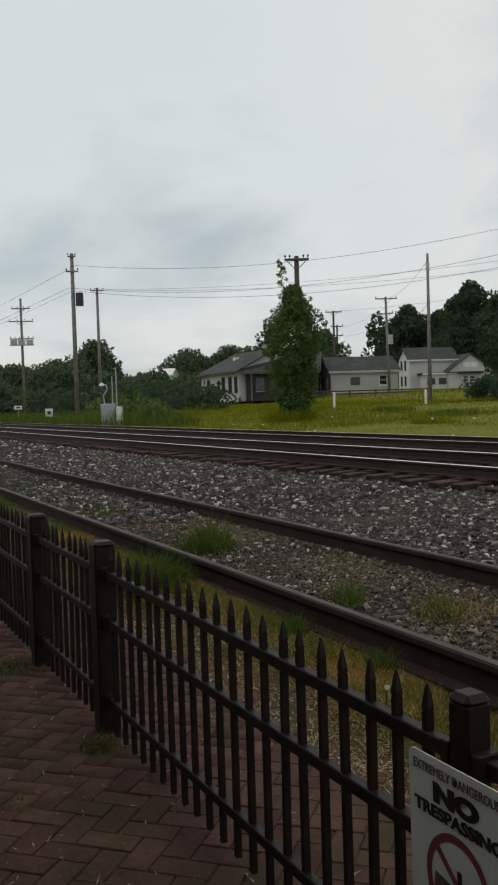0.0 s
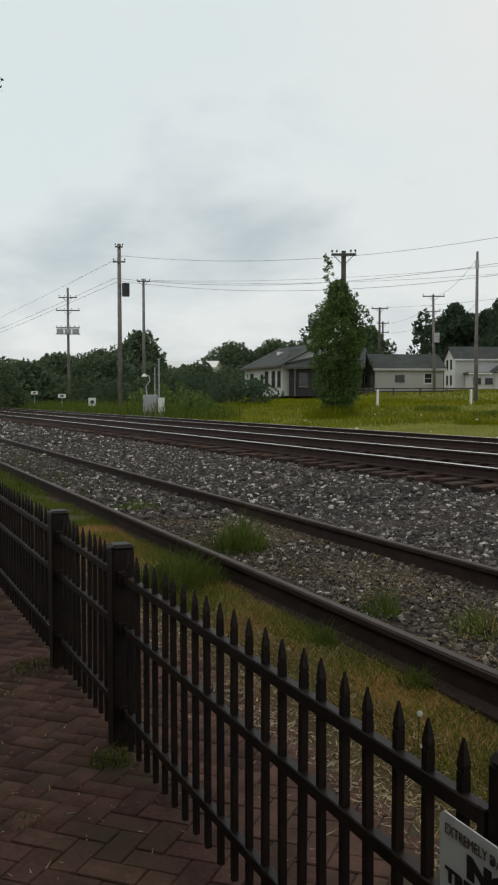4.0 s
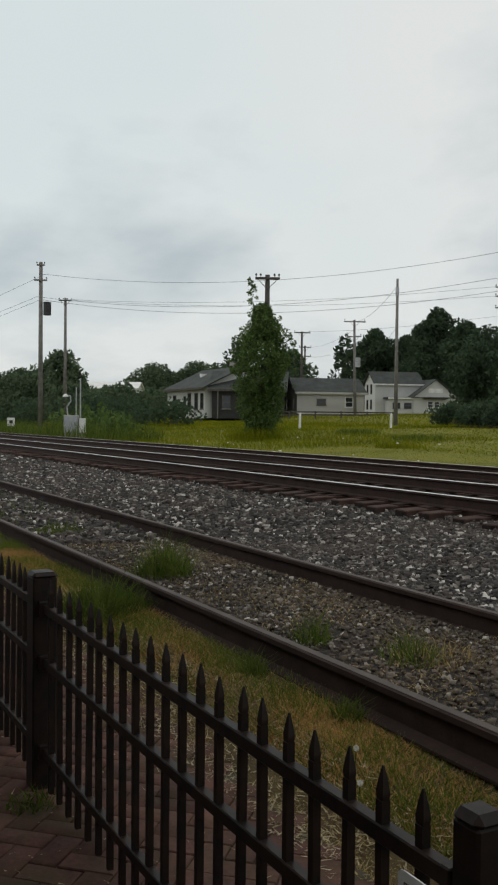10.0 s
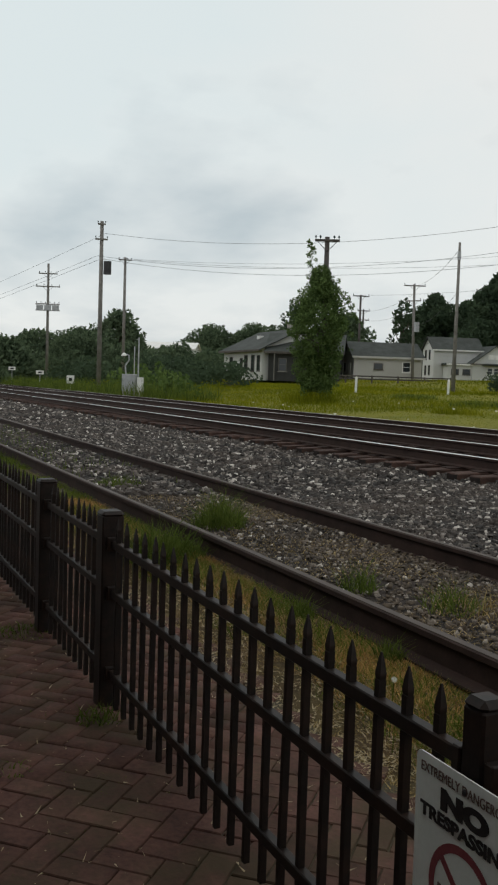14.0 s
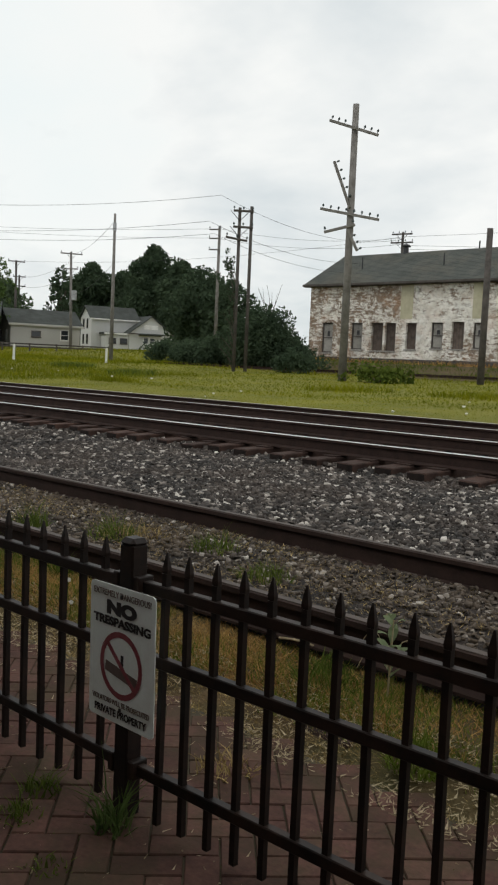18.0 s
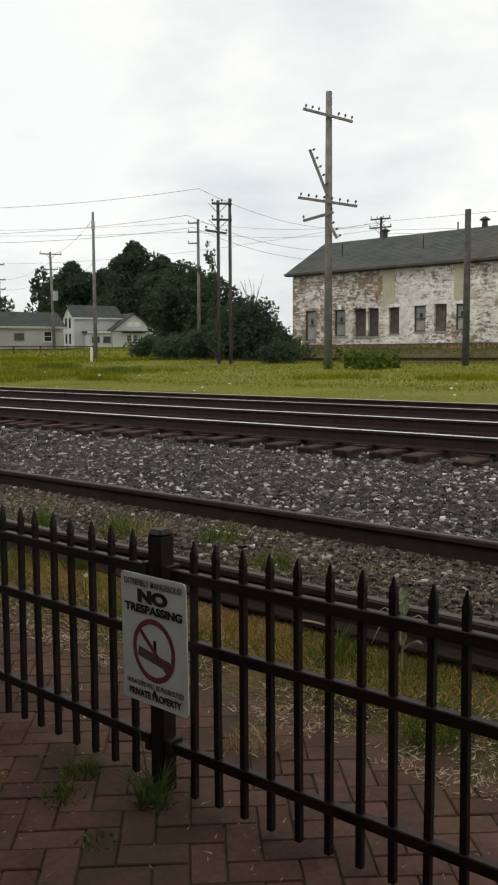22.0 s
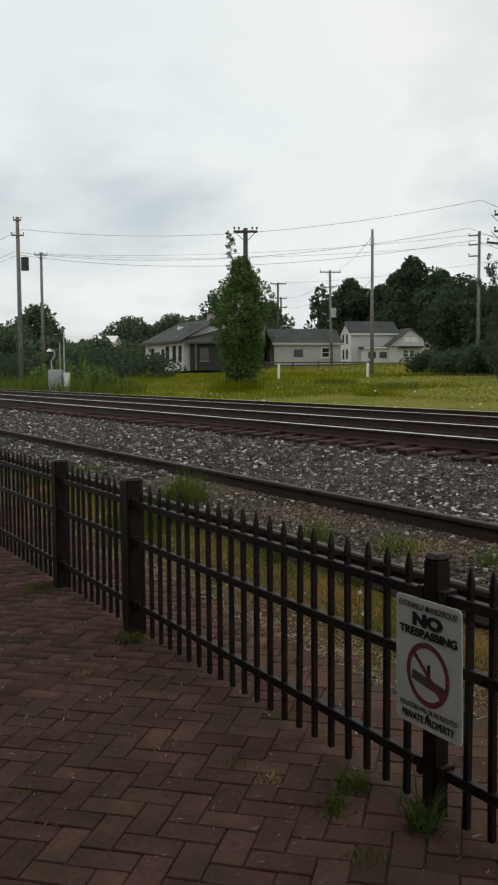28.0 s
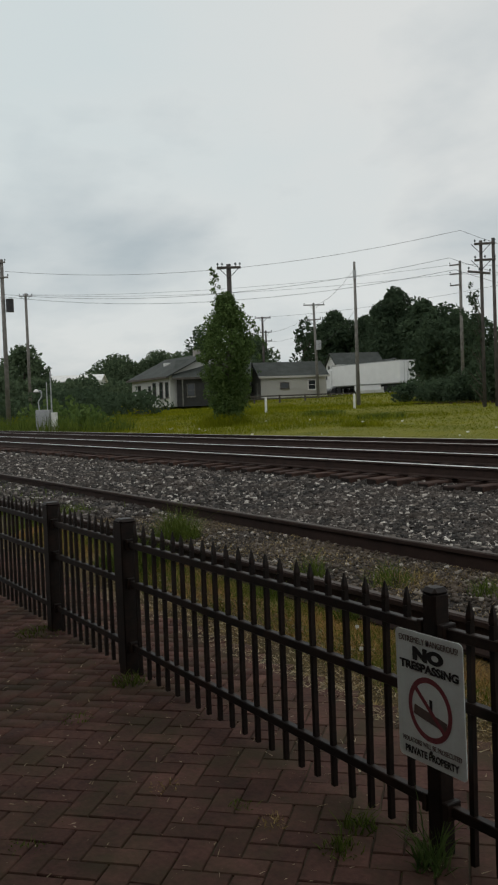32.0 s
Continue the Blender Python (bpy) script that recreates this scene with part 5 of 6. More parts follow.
# ---------------------------------------------------------------- small trackside things
def relay_cabinet(x, y):
    z = ground_z(x, y)
    t = thing("relay_cabinet", pose(x, y, z, 0, 0, 60) @ Matrix.Scale(0.78, 4), "grey trackside signal cabinet with two thin masts", "cabinet")
    part("pedestal", boxed(-0.7, 0.7, -0.3, 0.3, -0.2, 0.6), M["concrete"], t)
    part("body", boxed(-0.75, 0.15, -0.32, 0.32, 0.603, 1.75, bevel=0.03), M["metal_grey"], t)
    part("side_box", boxed(0.25, 0.6, -0.25, 0.25, 0.603, 1.55, bevel=0.02), M["white_paint"], t, "narrow pale box")
    d = part("door", boxed(-0.68, 0.08, -0.345, -0.323, 0.7, 1.68), M["metal_grey"], t)
    part("handle", boxed(-0.02, 0.02, -0.375, -0.348, 1.1, 1.3), M["metal_dark"], d)
    part("mast", rodded((0.2, 0.4, 0), (0.2, 0.4, 4.2), 0.05, 0.045, 8), M["metal_grey"], t)
    part("mast", rodded((-0.1, 0.5, 0), (-0.1, 0.5, 3.6), 0.04, 0.035, 8), M["metal_grey"], t)
    bm = bmesh.new()
    pts = [(-0.55, 0.0, 1.75), (-0.6, 0, 2.3), (-0.35, 0, 2.65), (-0.38, 0, 3.0), (-0.6, 0, 3.05)]
    for a, b in zip(pts, pts[1:]):
        rod(bm, a, b, 0.045, n=8)
    part("vent_pipe", bm, M["metal_grey"], t)
    part("lamp_hood", lathe(bmesh.new(), ((0.05, 0.2), (0.16, 0.1), (0.2, 0)), 10, pose(-0.7, 0, 2.95)), M["white_paint"], t)


def white_post(x, y, h):
    z = ground_z(x, y)
    t = thing("marker_post", pose(x, y, z, 0, 0.8, 10), "short white wooden marker post in the grass", "post", "marker posts")
    part("shaft", boxed(-0.06, 0.06, -0.06, 0.06, -0.2, h, bevel=0.01), M["white_paint"], t)
    part("top", boxed(-0.05, 0.05, -0.05, 0.05, h + 0.001, h + 0.04, bevel=0.02), M["white_paint"], t)


def rail_fence():
    """Low dark timber rail fence below the garage."""
    t = thing("timber_rail_fence", pose(-72.5, 42.0, 1.75, 0, 0, SITE - 10), "low weathered timber rail fence before the garage", "fence")
    for k in range(6):
        part("post", boxed(k * 2.4 - 0.07, k * 2.4 + 0.07, -0.07, 0.07, -0.2, 0.55, bevel=0.01), M["pole_dark"], t)
        if k < 5:
            for z in (0.2, 0.45):
                part("rail", boxed(k * 2.4 + 0.07, k * 2.4 + 2.33, -0.04, 0.04, z - 0.06, z + 0.06, pose(0, 0, 0)), M["pole_dark"], t)


def track_sign(x, y, w, h, z, label):
    g = ground_z(x, y)
    t = thing("track_sign", pose(x, y, g, 0, 0, 80), label, "sign", "small trackside signs")
    part("stake", rodded((0, 0, -0.2), (0, 0, z), 0.03, n=6), M["metal_grey"], t)
    part("plate", boxed(-w / 2, w / 2, -0.05, -0.032, z - h, z, bevel=0.004), M["white_paint"], t)
    part("mark", boxed(-w * 0.22, w * 0.22, -0.056, -0.051, z - h * 0.7, z - h * 0.3), M["sign_black"], t)
# ---------------------------------------------------------------- bricks, stones and grass
def herringbone(x0, x1, y0, y1, L, gap):
    """Centres and turns of a herringbone pattern laid at 45 degrees."""
    w = L / 2
    out = []
    n = int(max(x1 - x0, y1 - y0) / L * 2.2) + 6
    cx, cy = (x0 + x1) / 2, (y0 + y1) / 2
    c, s = math.cos(radians(BRICK_TURN)), math.sin(radians(BRICK_TURN))
    for i in range(-n, n):
        for j in range(-n, n):
            # each step: one lying and one standing brick
            bx, by = w * (i + 2 * j) , w * (i - 2 * j)
            for px, py, a in ((bx + w, by + w / 2, 0), (bx + 2.5 * w, by - 0.0 , 90)):
                if a == 90:
                    px, py = bx + 2.5 * w, by + 0.0
                x, y = cx + c * px - s * py, cy + s * px + c * py
                if x0 < x < x1 and y0 < y < y1:
                    out.append((x, y, a + BRICK_TURN))
    return out


def brick_mesh(L, gap):
    bm = bmesh.new()
    h, w = L / 2 - gap / 2, L / 4 - gap / 2
    lo = [bm.verts.new((sx * h, sy * w, -0.05)) for sx, sy in ((-1, -1), (1, -1), (1, 1), (-1, 1))]
    mi = [bm.verts.new((sx * h, sy * w, -0.004)) for sx, sy in ((-1, -1), (1, -1), (1, 1), (-1, 1))]
    hi = [bm.verts.new((sx * (h - 0.003), sy * (w - 0.003), 0.0)) for sx, sy in ((-1, -1), (1, -1), (1, 1), (-1, 1))]
    for a, b in ((lo, mi), (mi, hi)):
        for k in range(4):
            bm.faces.new((a[k], a[(k + 1) % 4], b[(k + 1) % 4], b[k]))
    bm.faces.new(hi)
    return bm


def brick_platform():
    rng = random.Random(12)
    t = thing("brick_platform", pose(0, 0, 0), "red brick platform laid in herringbone with mossy joints", "pavement", kind="structure")
    L, gap = 0.192, 0.0045
    me = mesh_of(brick_mesh(L, gap), M["brick"], "brick")
    co = np.array([v.co[:] for v in me.vertices])
    faces = np.array([list(p.vertices) for p in me.polygons])
    allb = herringbone(-19.0, 4.2, -2.6, PLAT_Y, L, gap)
    near = [b for b in allb if -3.1 < b[0] < -0.55 and 0.0 < b[1] < 2.1]
    near = near[:300]
    chosen = set(near)
    vs, fs, off = [], [], 0
    for b in allb:
        x, y, a = b
        z = rng.uniform(-0.002, 0.002) + 0.004 * noise.noise((x * 0.7, y * 0.7, 0))
        m = pose(x, y, z, rng.uniform(-0.5, 0.5), rng.uniform(-0.5, 0.5), a + rng.uniform(-1.2, 1.2))
        if b in chosen:
            piece("brick", me, t, m)
        else:
            R = np.array(m)
            vs.append(co @ R[:3, :3].T + R[:3, 3])
            fs.append(faces + off)
            off += len(co)
    r = sheet("brick_field", np.concatenate(vs), np.concatenate(fs), M["brick_far"], t)
    tagged(r, "red paving bricks further along the platform", kind="stuff")


def stones(name, count, x0, x1, y0, y1, size, seed, lift=0.0, keep=None, label="", mat="stone"):
    """Crushed stones: jittered blocks strewn over the bed, as one mesh."""
    rng = np.random.default_rng(seed)
    xs, ys = rng.uniform(x0, x1, count), rng.uniform(y0, y1, count)
    if keep is not None:
        ok = np.array([keep(x, y, q) for x, y, q in zip(xs, ys, rng.random(count))])
        xs, ys = xs[ok], ys[ok]
    n = len(xs)
    zs = np.array([ground_z(x, y) for x, y in zip(xs, ys)]) + lift + rng.uniform(-0.012, 0.016, n)
    corner = np.array([(sx, sy, sz) for sz in (-1, 1) for sx, sy in ((-1, -1), (1, -1), (1, 1), (-1, 1))], dtype=float)
    s = size * rng.uniform(0.5, 1.3, n)
    shape = rng.uniform(0.6, 1.15, (n, 1, 3)) * np.array([1, 0.85, 0.62])
    v = corner[None] * shape * (1 + rng.uniform(-0.55, 0.4, (n, 8, 3))) * s[:, None, None] * 0.5
    a, b = rng.uniform(0, 2 * np.pi, n), rng.uniform(-1.2, 1.2, n)
    ca, sa, cb, sb = np.cos(a)[:, None], np.sin(a)[:, None], np.cos(b)[:, None], np.sin(b)[:, None]
    x, y, z = v[..., 0].copy(), v[..., 1].copy(), v[..., 2].copy()
    y, z = y * cb - z * sb, y * sb + z * cb
    v = np.stack([x * ca - y * sa, x * sa + y * ca, z], 2) + np.stack([xs, ys, zs], 1)[:, None, :]
    f = np.array([(4, 5, 6, 7), (0, 1, 5, 4), (1, 2, 6, 5), (2, 3, 7, 6), (3, 0, 4, 7)])
    faces = (np.arange(n)[:, None, None] * 8 + f[None]).reshape(-1, 4)
    o = sheet(name, v.reshape(-1, 3), faces, M[mat])
    return tagged(o, label or "grey crushed stone ballast", "ballast", kind="stuff")


def ballast():
    def sid(x, y, q):
        if abs(y - YS) < 0.07 or abs(y - YS - GAUGE) < 0.07:
            return False
        w = 0.5 + 0.5 * noise.noise((x * 0.6, y * 0.9, 2.0))
        return q < (1.0 if y > YS + 0.75 else 0.35 + 0.5 * w)

    stones("ballast_stones", 26000, -9, 3.2, YS + 0.05, YS + GAUGE, 0.028, 21, keep=sid, label="small worn stones and dirt between the siding rails", mat="stone_dirty")
    stones("ballast_slope_stones", 62000, -9, 3.6, YS + GAUGE + 0.06, YM - 0.5, 0.044, 22, 0.012)
    stones("ballast_slope_stones", 28000, -24, -9, YS + 0.1, YM - 0.5, 0.06, 23, 0.01, keep=sid)
    stones("ballast_slope_stones", 10000, -60, -24, YS + 0.1, YM - 0.5, 0.10, 24, 0.01, keep=sid)
    stones("ballast_shoulder_stones", 7000, -18, 4, YM - 0.62, YM - 0.08, 0.055, 26, 0.0)
    stones("ballast_track_stones", 20000, -30, 5, YM - 0.45, FIELD_Y - 0.2, 0.05, 25, -0.02, mat="stone_rusty", keep=lambda x, y, q: min(abs(y - r) for r in (YM, YM + GAUGE, YF, YF + GAUGE)) > 0.1)


def strew(name, count, x0, x1, y0, y1, h, w, seed, mat, lean, keep=None, label="", lift=0.0):
    rng = np.random.default_rng(seed)
    xs, ys = rng.uniform(x0, x1, count), rng.uniform(y0, y1, count)
    if keep is not None:
        ok = np.array([keep(x, y, q) for x, y, q in zip(xs, ys, rng.random(count))])
        xs, ys = xs[ok], ys[ok]
    zs = np.array([ground_z(x, y) for x, y in zip(xs, ys)]) - 0.01 + lift
    v, f = blades(rng, xs, ys, zs, h, w, lean, 0 if w > 0.01 or h < 0.05 else 1)
    return tagged(sheet(name, v, f, M[mat]), label, "grass", kind="stuff")


def plants():
    def patch(scale, level, off):
        def keep(x, y, q):
            return noise.noise((x * scale, y * scale * 1.3, off)) > level + (q - 0.5) * 0.5
        return keep

    # verge between platform and siding
    strew("bank_weeds", 9000, -46, -8, SPUR_Y + 2, 53, 0.3, 0.05, 47, "weed", 0.8, patch(0.3, 0.0, 21.0), "patchy weeds on the bank before the warehouse")
    strew("wall_weeds", 2600, -45, -9, 53.0, 54.2, 0.34, 0.05, 46, "straw_rust", 0.7, None, "dead weeds along the foot of the warehouse wall")
    strew("dry_grass", 100000, -9, 3.5, PLAT_Y - 0.04, YS - 0.06, 0.024, 0.0058, 31, "straw", 2.2, patch(1.6, -0.14, 1.0), "trampled dry straw on the verge")
    strew("dead_grass", 80000, -9, 3.5, PLAT_Y + 0.18, YS - 0.03, 0.030, 0.0062, 44, "straw_rust", 1.6, patch(1.1, -0.08, 15.0), "rusty dead grass on the verge")
    strew("verge_grass", 80000, -14, 3.5, PLAT_Y + 0.12, YS + 0.05, 0.048, 0.0052, 32, "verge", 0.9, patch(1.9, 0.06, 5.0), "short green grass on the verge")
    strew("rail_side_grass", 26000, -9, 3.5, YS - 0.46, YS - 0.09, 0.038, 0.0052, 71, "straw_rust", 1.7, patch(1.3, -0.12, 61.0), "matted dead grass against the siding rail")
    strew("rail_side_grass", 22000, -9, 3.5, YS - 0.5, YS - 0.09, 0.048, 0.005, 72, "verge", 1.1, patch(1.5, -0.04, 71.0), "green grass against the siding rail")
    strew("verge_grass", 9000, -60, -12, PLAT_Y, YS - 0.05, 0.13, 0.014, 33, "weed", 0.6, None, "short green grass on the verge")
    strew("verge_grass", 5000, -60, -10, YS + 0.1, YS + GAUGE - 0.1, 0.12, 0.016, 34, "weed", 0.6, patch(0.4, 0.0, 7.0), "thin grass between the siding rails")
    strew("dry_grass", 30000, -10, 3.5, YS + 0.08, YS + GAUGE - 0.08, 0.03, 0.005, 35, "straw", 2.4, patch(1.1, 0.06, 9.0), "dry stems between the siding rails")
    # field
    strew("field_grass", 110000, -36, 14, FIELD_Y - 0.55, FIELD_Y + 9, 0.04, 0.013, 36, "grass", 1.5, None, "rough mown field grass")
    strew("field_grass", 40000, -125, -46, SPUR_Y - 12, 56, 0.2, 0.06, 45, "grass", 0.8, None, "rough mown field grass")
    strew("field_grass", 70000, -70, 24, FIELD_Y + 7, SPUR_Y - 0.3, 0.085, 0.035, 37, "grass", 1.4, None, "rough mown field grass")
    strew("tall_grass", 30000, -110, -30, FIELD_Y - 0.3, FIELD_Y + 16, 0.26, 0.035, 38, "grass", 0.7, None, "tall uncut grass beside the tracks")
    strew("tall_weeds", 9000, -80, -43, FIELD_Y - 0.2, FIELD_Y + 5, 0.95, 0.05, 39, "weed", 0.5, patch(0.15, -0.1, 3.0), "tall weeds on the verge of the line")
    strew("spur_weeds", 9000, -50, 30, SPUR_Y - 3, SPUR_Y + 6, 0.26, 0.04, 40, "grass", 0.5, patch(0.2, 0.0, 6.0), "coarse grass along the spur")
    # coarser clumps in the field
    rng = np.random.default_rng(61)
    for k, (x, y, rad, h, count, mat) in enumerate(((-3.6, 25.2, 1.7, 0.2, 700, "grass"), (-5.0, 21.0, 1.1, 0.24, 500, "grass"), (-15.6, 38.0, 0.6, 0.75, 260, "weed"), (-14.2, 26.0, 1.2, 0.22, 500, "grass"), (-9.0, 33.0, 1.5, 0.22, 500, "grass"), (-33.0, 27.0, 1.0, 0.3, 400, "weed"), (-19.5, 26.0, 1.3, 0.22, 500, "grass"), (-42.0, 30.0, 1.2, 0.3, 500, "weed"), (-28.0, 22.0, 0.9, 0.24, 400, "grass"), (-40.0, 22.3, 1.3, 0.62, 900, "grass"))):
        a, q = rng.uniform(0, 2 * np.pi, count), rad * rng.random(count) ** 0.7
        xs, ys = x + q * np.cos(a) * 1.5, y + q * np.sin(a)
        v, f = blades(rng, xs, ys, np.array([ground_z(px, py) for px, py in zip(xs, ys)]) - 0.01, h, 0.03, 0.8, 1)
        tagged(sheet("weed_clump", v, f, M[mat]), "leafy weed clump standing in the field grass", "weeds", kind="stuff")
    # chaff on the bricks
    strew("siding_chaff", 14000, -9, 3.4, YS + 0.1, YS + GAUGE - 0.1, 0.012, 0.005, 48, "straw", 3.0, patch(1.4, -0.05, 31.0), "dry stems and chaff over the siding stones", 0.035)
    strew("chaff", 15000, -6, 2.8, PLAT_Y - 0.14, PLAT_Y + 0.34, 0.009, 0.0085, 41, "chaff", 4.2, patch(3.0, -0.1, 51.0), "pale cut grass lying on the bricks", 0.018)
    strew("chaff", 2600, -6, 1.5, -1.0, PLAT_Y - 0.2, 0.007, 0.0075, 42, "chaff", 5.0, None, "scattered pale cut stems on the bricks", 0.016)
    strew("joint_moss", 16000, -6, 1.5, -0.9, PLAT_Y, 0.012, 0.003, 43, "weed", 1.3, patch(1.5, 0.08, 4.0), "tiny weeds in the brick joints", 0.01)


def flowers():
    rng = np.random.default_rng(50)
    n = 26
    xs = rng.uniform(-36, 10, n)
    ys = FIELD_Y + 0.2 + rng.random(n) ** 2 * 9
    me = mesh_of(lathe(bmesh.new(), ((0.004, 0), (0.035, 0.02), (0.038, 0.03), (0.02, 0.04)), 6), M["flower"], "flower_heads")
    co = np.array([v.co[:] for v in me.vertices])
    tri = [p.vertices[:] for p in me.polygons]
    bm = bmesh.new()
    for x, y in zip(xs, ys):
        s = rng.uniform(0.6, 1.4)
        z = ground_z(x, y) + rng.uniform(0.16, 0.32)
        vs = [bm.verts.new((x + c[0] * s, y + c[1] * s, z + c[2] * s)) for c in co]
        for p in tri:
            bm.faces.new([vs[k] for k in p])
    tagged(part("field_flowers", bm, M["flower"]), "scattered small white wild flowers", "flowers", kind="stuff")
# ---------------------------------------------------------------- the place, put together
ground()
tracks()
fences()
warning_sign()
warehouse()
garage()
farmhouse()
left_house()
ranch_house()
far_shed()


def platform_shade():
    """Unseen wall and eaves added behind the camera to shade the platform."""
    d = thing("shade_wall", pose(0, 0, 0), "unseen plain wall and eaves added to shade the platform", "wall", kind="structure")
    part("wall", boxed(-9, 14, -4.4, -4.1, -0.1, 4.2), M["concrete"], d)
    part("eaves", boxed(-9.5, 14.5, -4.6, SHADE_EAVES_Y, 3.3, 3.45), M["trim_dark"], d)


platform_shade()
road = tagged(part("road", boxed(-480, 80, ROAD_Y - 3.6, ROAD_Y + 3.6, ROAD_Z - 1.4, ROAD_Z), M["asphalt"]), "grey asphalt road behind the garage", "road", kind="structure")

# poles
pole("utility_pole", -25.42, 33.9, ground_z(-25, 34) - 0.2, 13.3, 0.21, 0.15, ((12.2, 2.5, 20, 19, 0, 8), (8.3, 2.9, 20, 11.5, 0, 8), (7.75, 1.5, 20, -12, -0.45, 2), (8.6, 2.3, 20, 68, -1.15, 6), (7.5, 1.1, 20, 62, 0.45, 4)), "pole", "tall old telegraph pole with tilted crossarms and insulators")
pole("pole_stub", -20.12, 37.4, ground_z(-20, 37) - 0.2, 7.8, 0.17, 0.14, (), "pole_dark", "bare dark wooden pole before the warehouse")
pole("thin_pole", -9.65, 42.8, ground_z(-10, 43) - 0.2, 8.25, 0.14, 0.11, (), "pole", "pale bare pole before the warehouse end")
pole("vine_pole", -40.4, 23.6, ground_z(-40, 23) - 0.2, 8.7, 0.16, 0.12, ((8.5, 1.25, 62, 0, 0, 6),), "pole_dark", "dark telegraph pole overgrown with vines")
pole("utility_pole", -68.8, 20.1, 0.7, 13.15, 0.2, 0.14, ((12.9, 0.6, 70, 0, 0, 2), (11.75, 0.95, 70, 0, 0, 2)), "pole", "tall utility pole with a transformer can")
pole("utility_pole", -95.1, 30.4, 1.2, 14.1, 0.2, 0.14, ((13.8, 1.4, 70, 0, 0, 4),), "pole", "utility pole with one braced crossarm")
pole("utility_pole", -99.8, 23.2, 0.9, 13.3, 0.18, 0.12, ((12.2, 2.0, 70, 0, 0, 4), (10.8, 2.6, 70, 0, 0, 4), (8.9, 2.6, 70, 0, 0, 6)), "pole", "utility pole with three crossarms and a work platform")
pole("utility_pole", -93.1, 59.2, 1.8, 11.95, 0.17, 0.12, ((11.8, 2.0, 72, 0, 0, 2),), "pole_dark", "plain utility pole with one crossarm")
pole("utility_pole", -79.9, 57.7, 1.8, 12.1, 0.17, 0.12, ((11.9, 2.4, 72, 0, 0, 3), (10.3, 1.6, 40, 0, 0, 2)), "pole", "leaning utility pole with a small transformer", (0, -2))
mast = pole("utility_pole", -52.1, 41.2, 0.9, 11.5, 0.16, 0.085, (), "pole", "tall slim grey pole with an antenna can near its top")
part("antenna_can", rodded((0, 0, 9.5), (0, 0, 10.1), 0.13, n=10), M["metal_grey"], mast)
pole("utility_pole", -58.7, 58.4, 1.8, 13.45, 0.17, 0.12, ((13.1, 1.0, 30, 0, -0.4, 2), (12.3, 1.0, 30, 0, -0.4, 2), (11.3, 1.0, 30, 0, -0.4, 2)), "pole", "utility pole with three short side arms")
pole("utility_pole", -35.85, 37.3, 0.8, 10.0, 0.105, 0.09, ((9.8, 1.15, 50, 0, 0.2, 3), (8.9, 1.15, 50, 0, 0.2, 3), (8.2, 1.25, 50, 8, -0.15, 3)), "pole_dark", "dark twin telegraph pole with slanting arms")
pole("utility_pole", -35.4, 37.8, 0.8, 10.1, 0.105, 0.09, (), "pole_dark", "dark twin telegraph pole")
pole("utility_pole", -43.0, 64.5, 1.8, 12.7, 0.16, 0.11, ((12.5, 1.8, 10, 0, 0, 4), (11.8, 2.0, 10, 0, 0, 4)), "pole_dark", "utility pole behind the warehouse roof")
pole("utility_pole", -9.4, 100.8, 1.8, 10.9, 0.16, 0.11, ((9.0, 2.4, 5, 0, 0, 4), (10.4, 1.6, 5, 0, 0, 2)), "pole", "grey utility pole beside the parked cars")
pole("utility_pole", -103.0, 66.0, 2.0, 11.2, 0.16, 0.11, ((11.0, 1.6, 60, 0, 0, 3), (9.8, 1.6, 60, 0, 0, 3)), "pole_dark", "distant utility pole behind the cottage")
box_ = thing("pole_platform", pose(-99.8, 23.2, 8.45, 0, 0, 70), "grey work platform with equipment boxes hung on the pole", "pole platform")
part("deck", boxed(-1.3, 1.3, -0.45, 0.25, -0.06, 0.0), M["metal_grey"], box_)
for k in range(3):
    part("equipment_box", boxed(-1.2 + 0.85 * k, -0.5 + 0.85 * k, -0.4, 0.1, 0.003, 0.55, bevel=0.02), M["metal_grey"], box_)
lamp = thing("street_lamp", pose(3.8, 83.2, 2.0), "slim pole street lamp with a long curved arm", "street lamp")
part("shaft", rodded((0, 0, -0.4), (0, 0, 7.6), 0.11, 0.07, 10), M["pole"], lamp)
bm = bmesh.new()
arc = [(-0.1, 0, 5.6), (-1.2, 0, 6.3), (-2.6, 0, 6.5), (-4.0, 0, 6.2)]
for p, q in zip(arc, arc[1:]):
    rod(bm, p, q, 0.045, n=6)
part("arm", bm, M["metal_grey"], lamp)
part("lamp_head", boxed(-4.6, -3.9, -0.15, 0.15, 6.0, 6.2, bevel=0.03), M["metal_grey"], lamp)
can = part("transformer", rodded((0, 0, 0), (0, 0, 1.0), 0.3, n=14), M["metal_dark"])
can.matrix_basis = site(pose(-68.45, 20.5, 9.24))
tagged(can, "dark transformer can hung on the pole", "transformer")
can2 = part("transformer", rodded((0, 0, 0), (0, 0, 1.0), 0.28, n=14), M["metal_grey"])
can2.matrix_basis = site(pose(-79.4, 57.6, 7.2))
tagged(can2, "grey transformer can hung on the pole", "transformer")

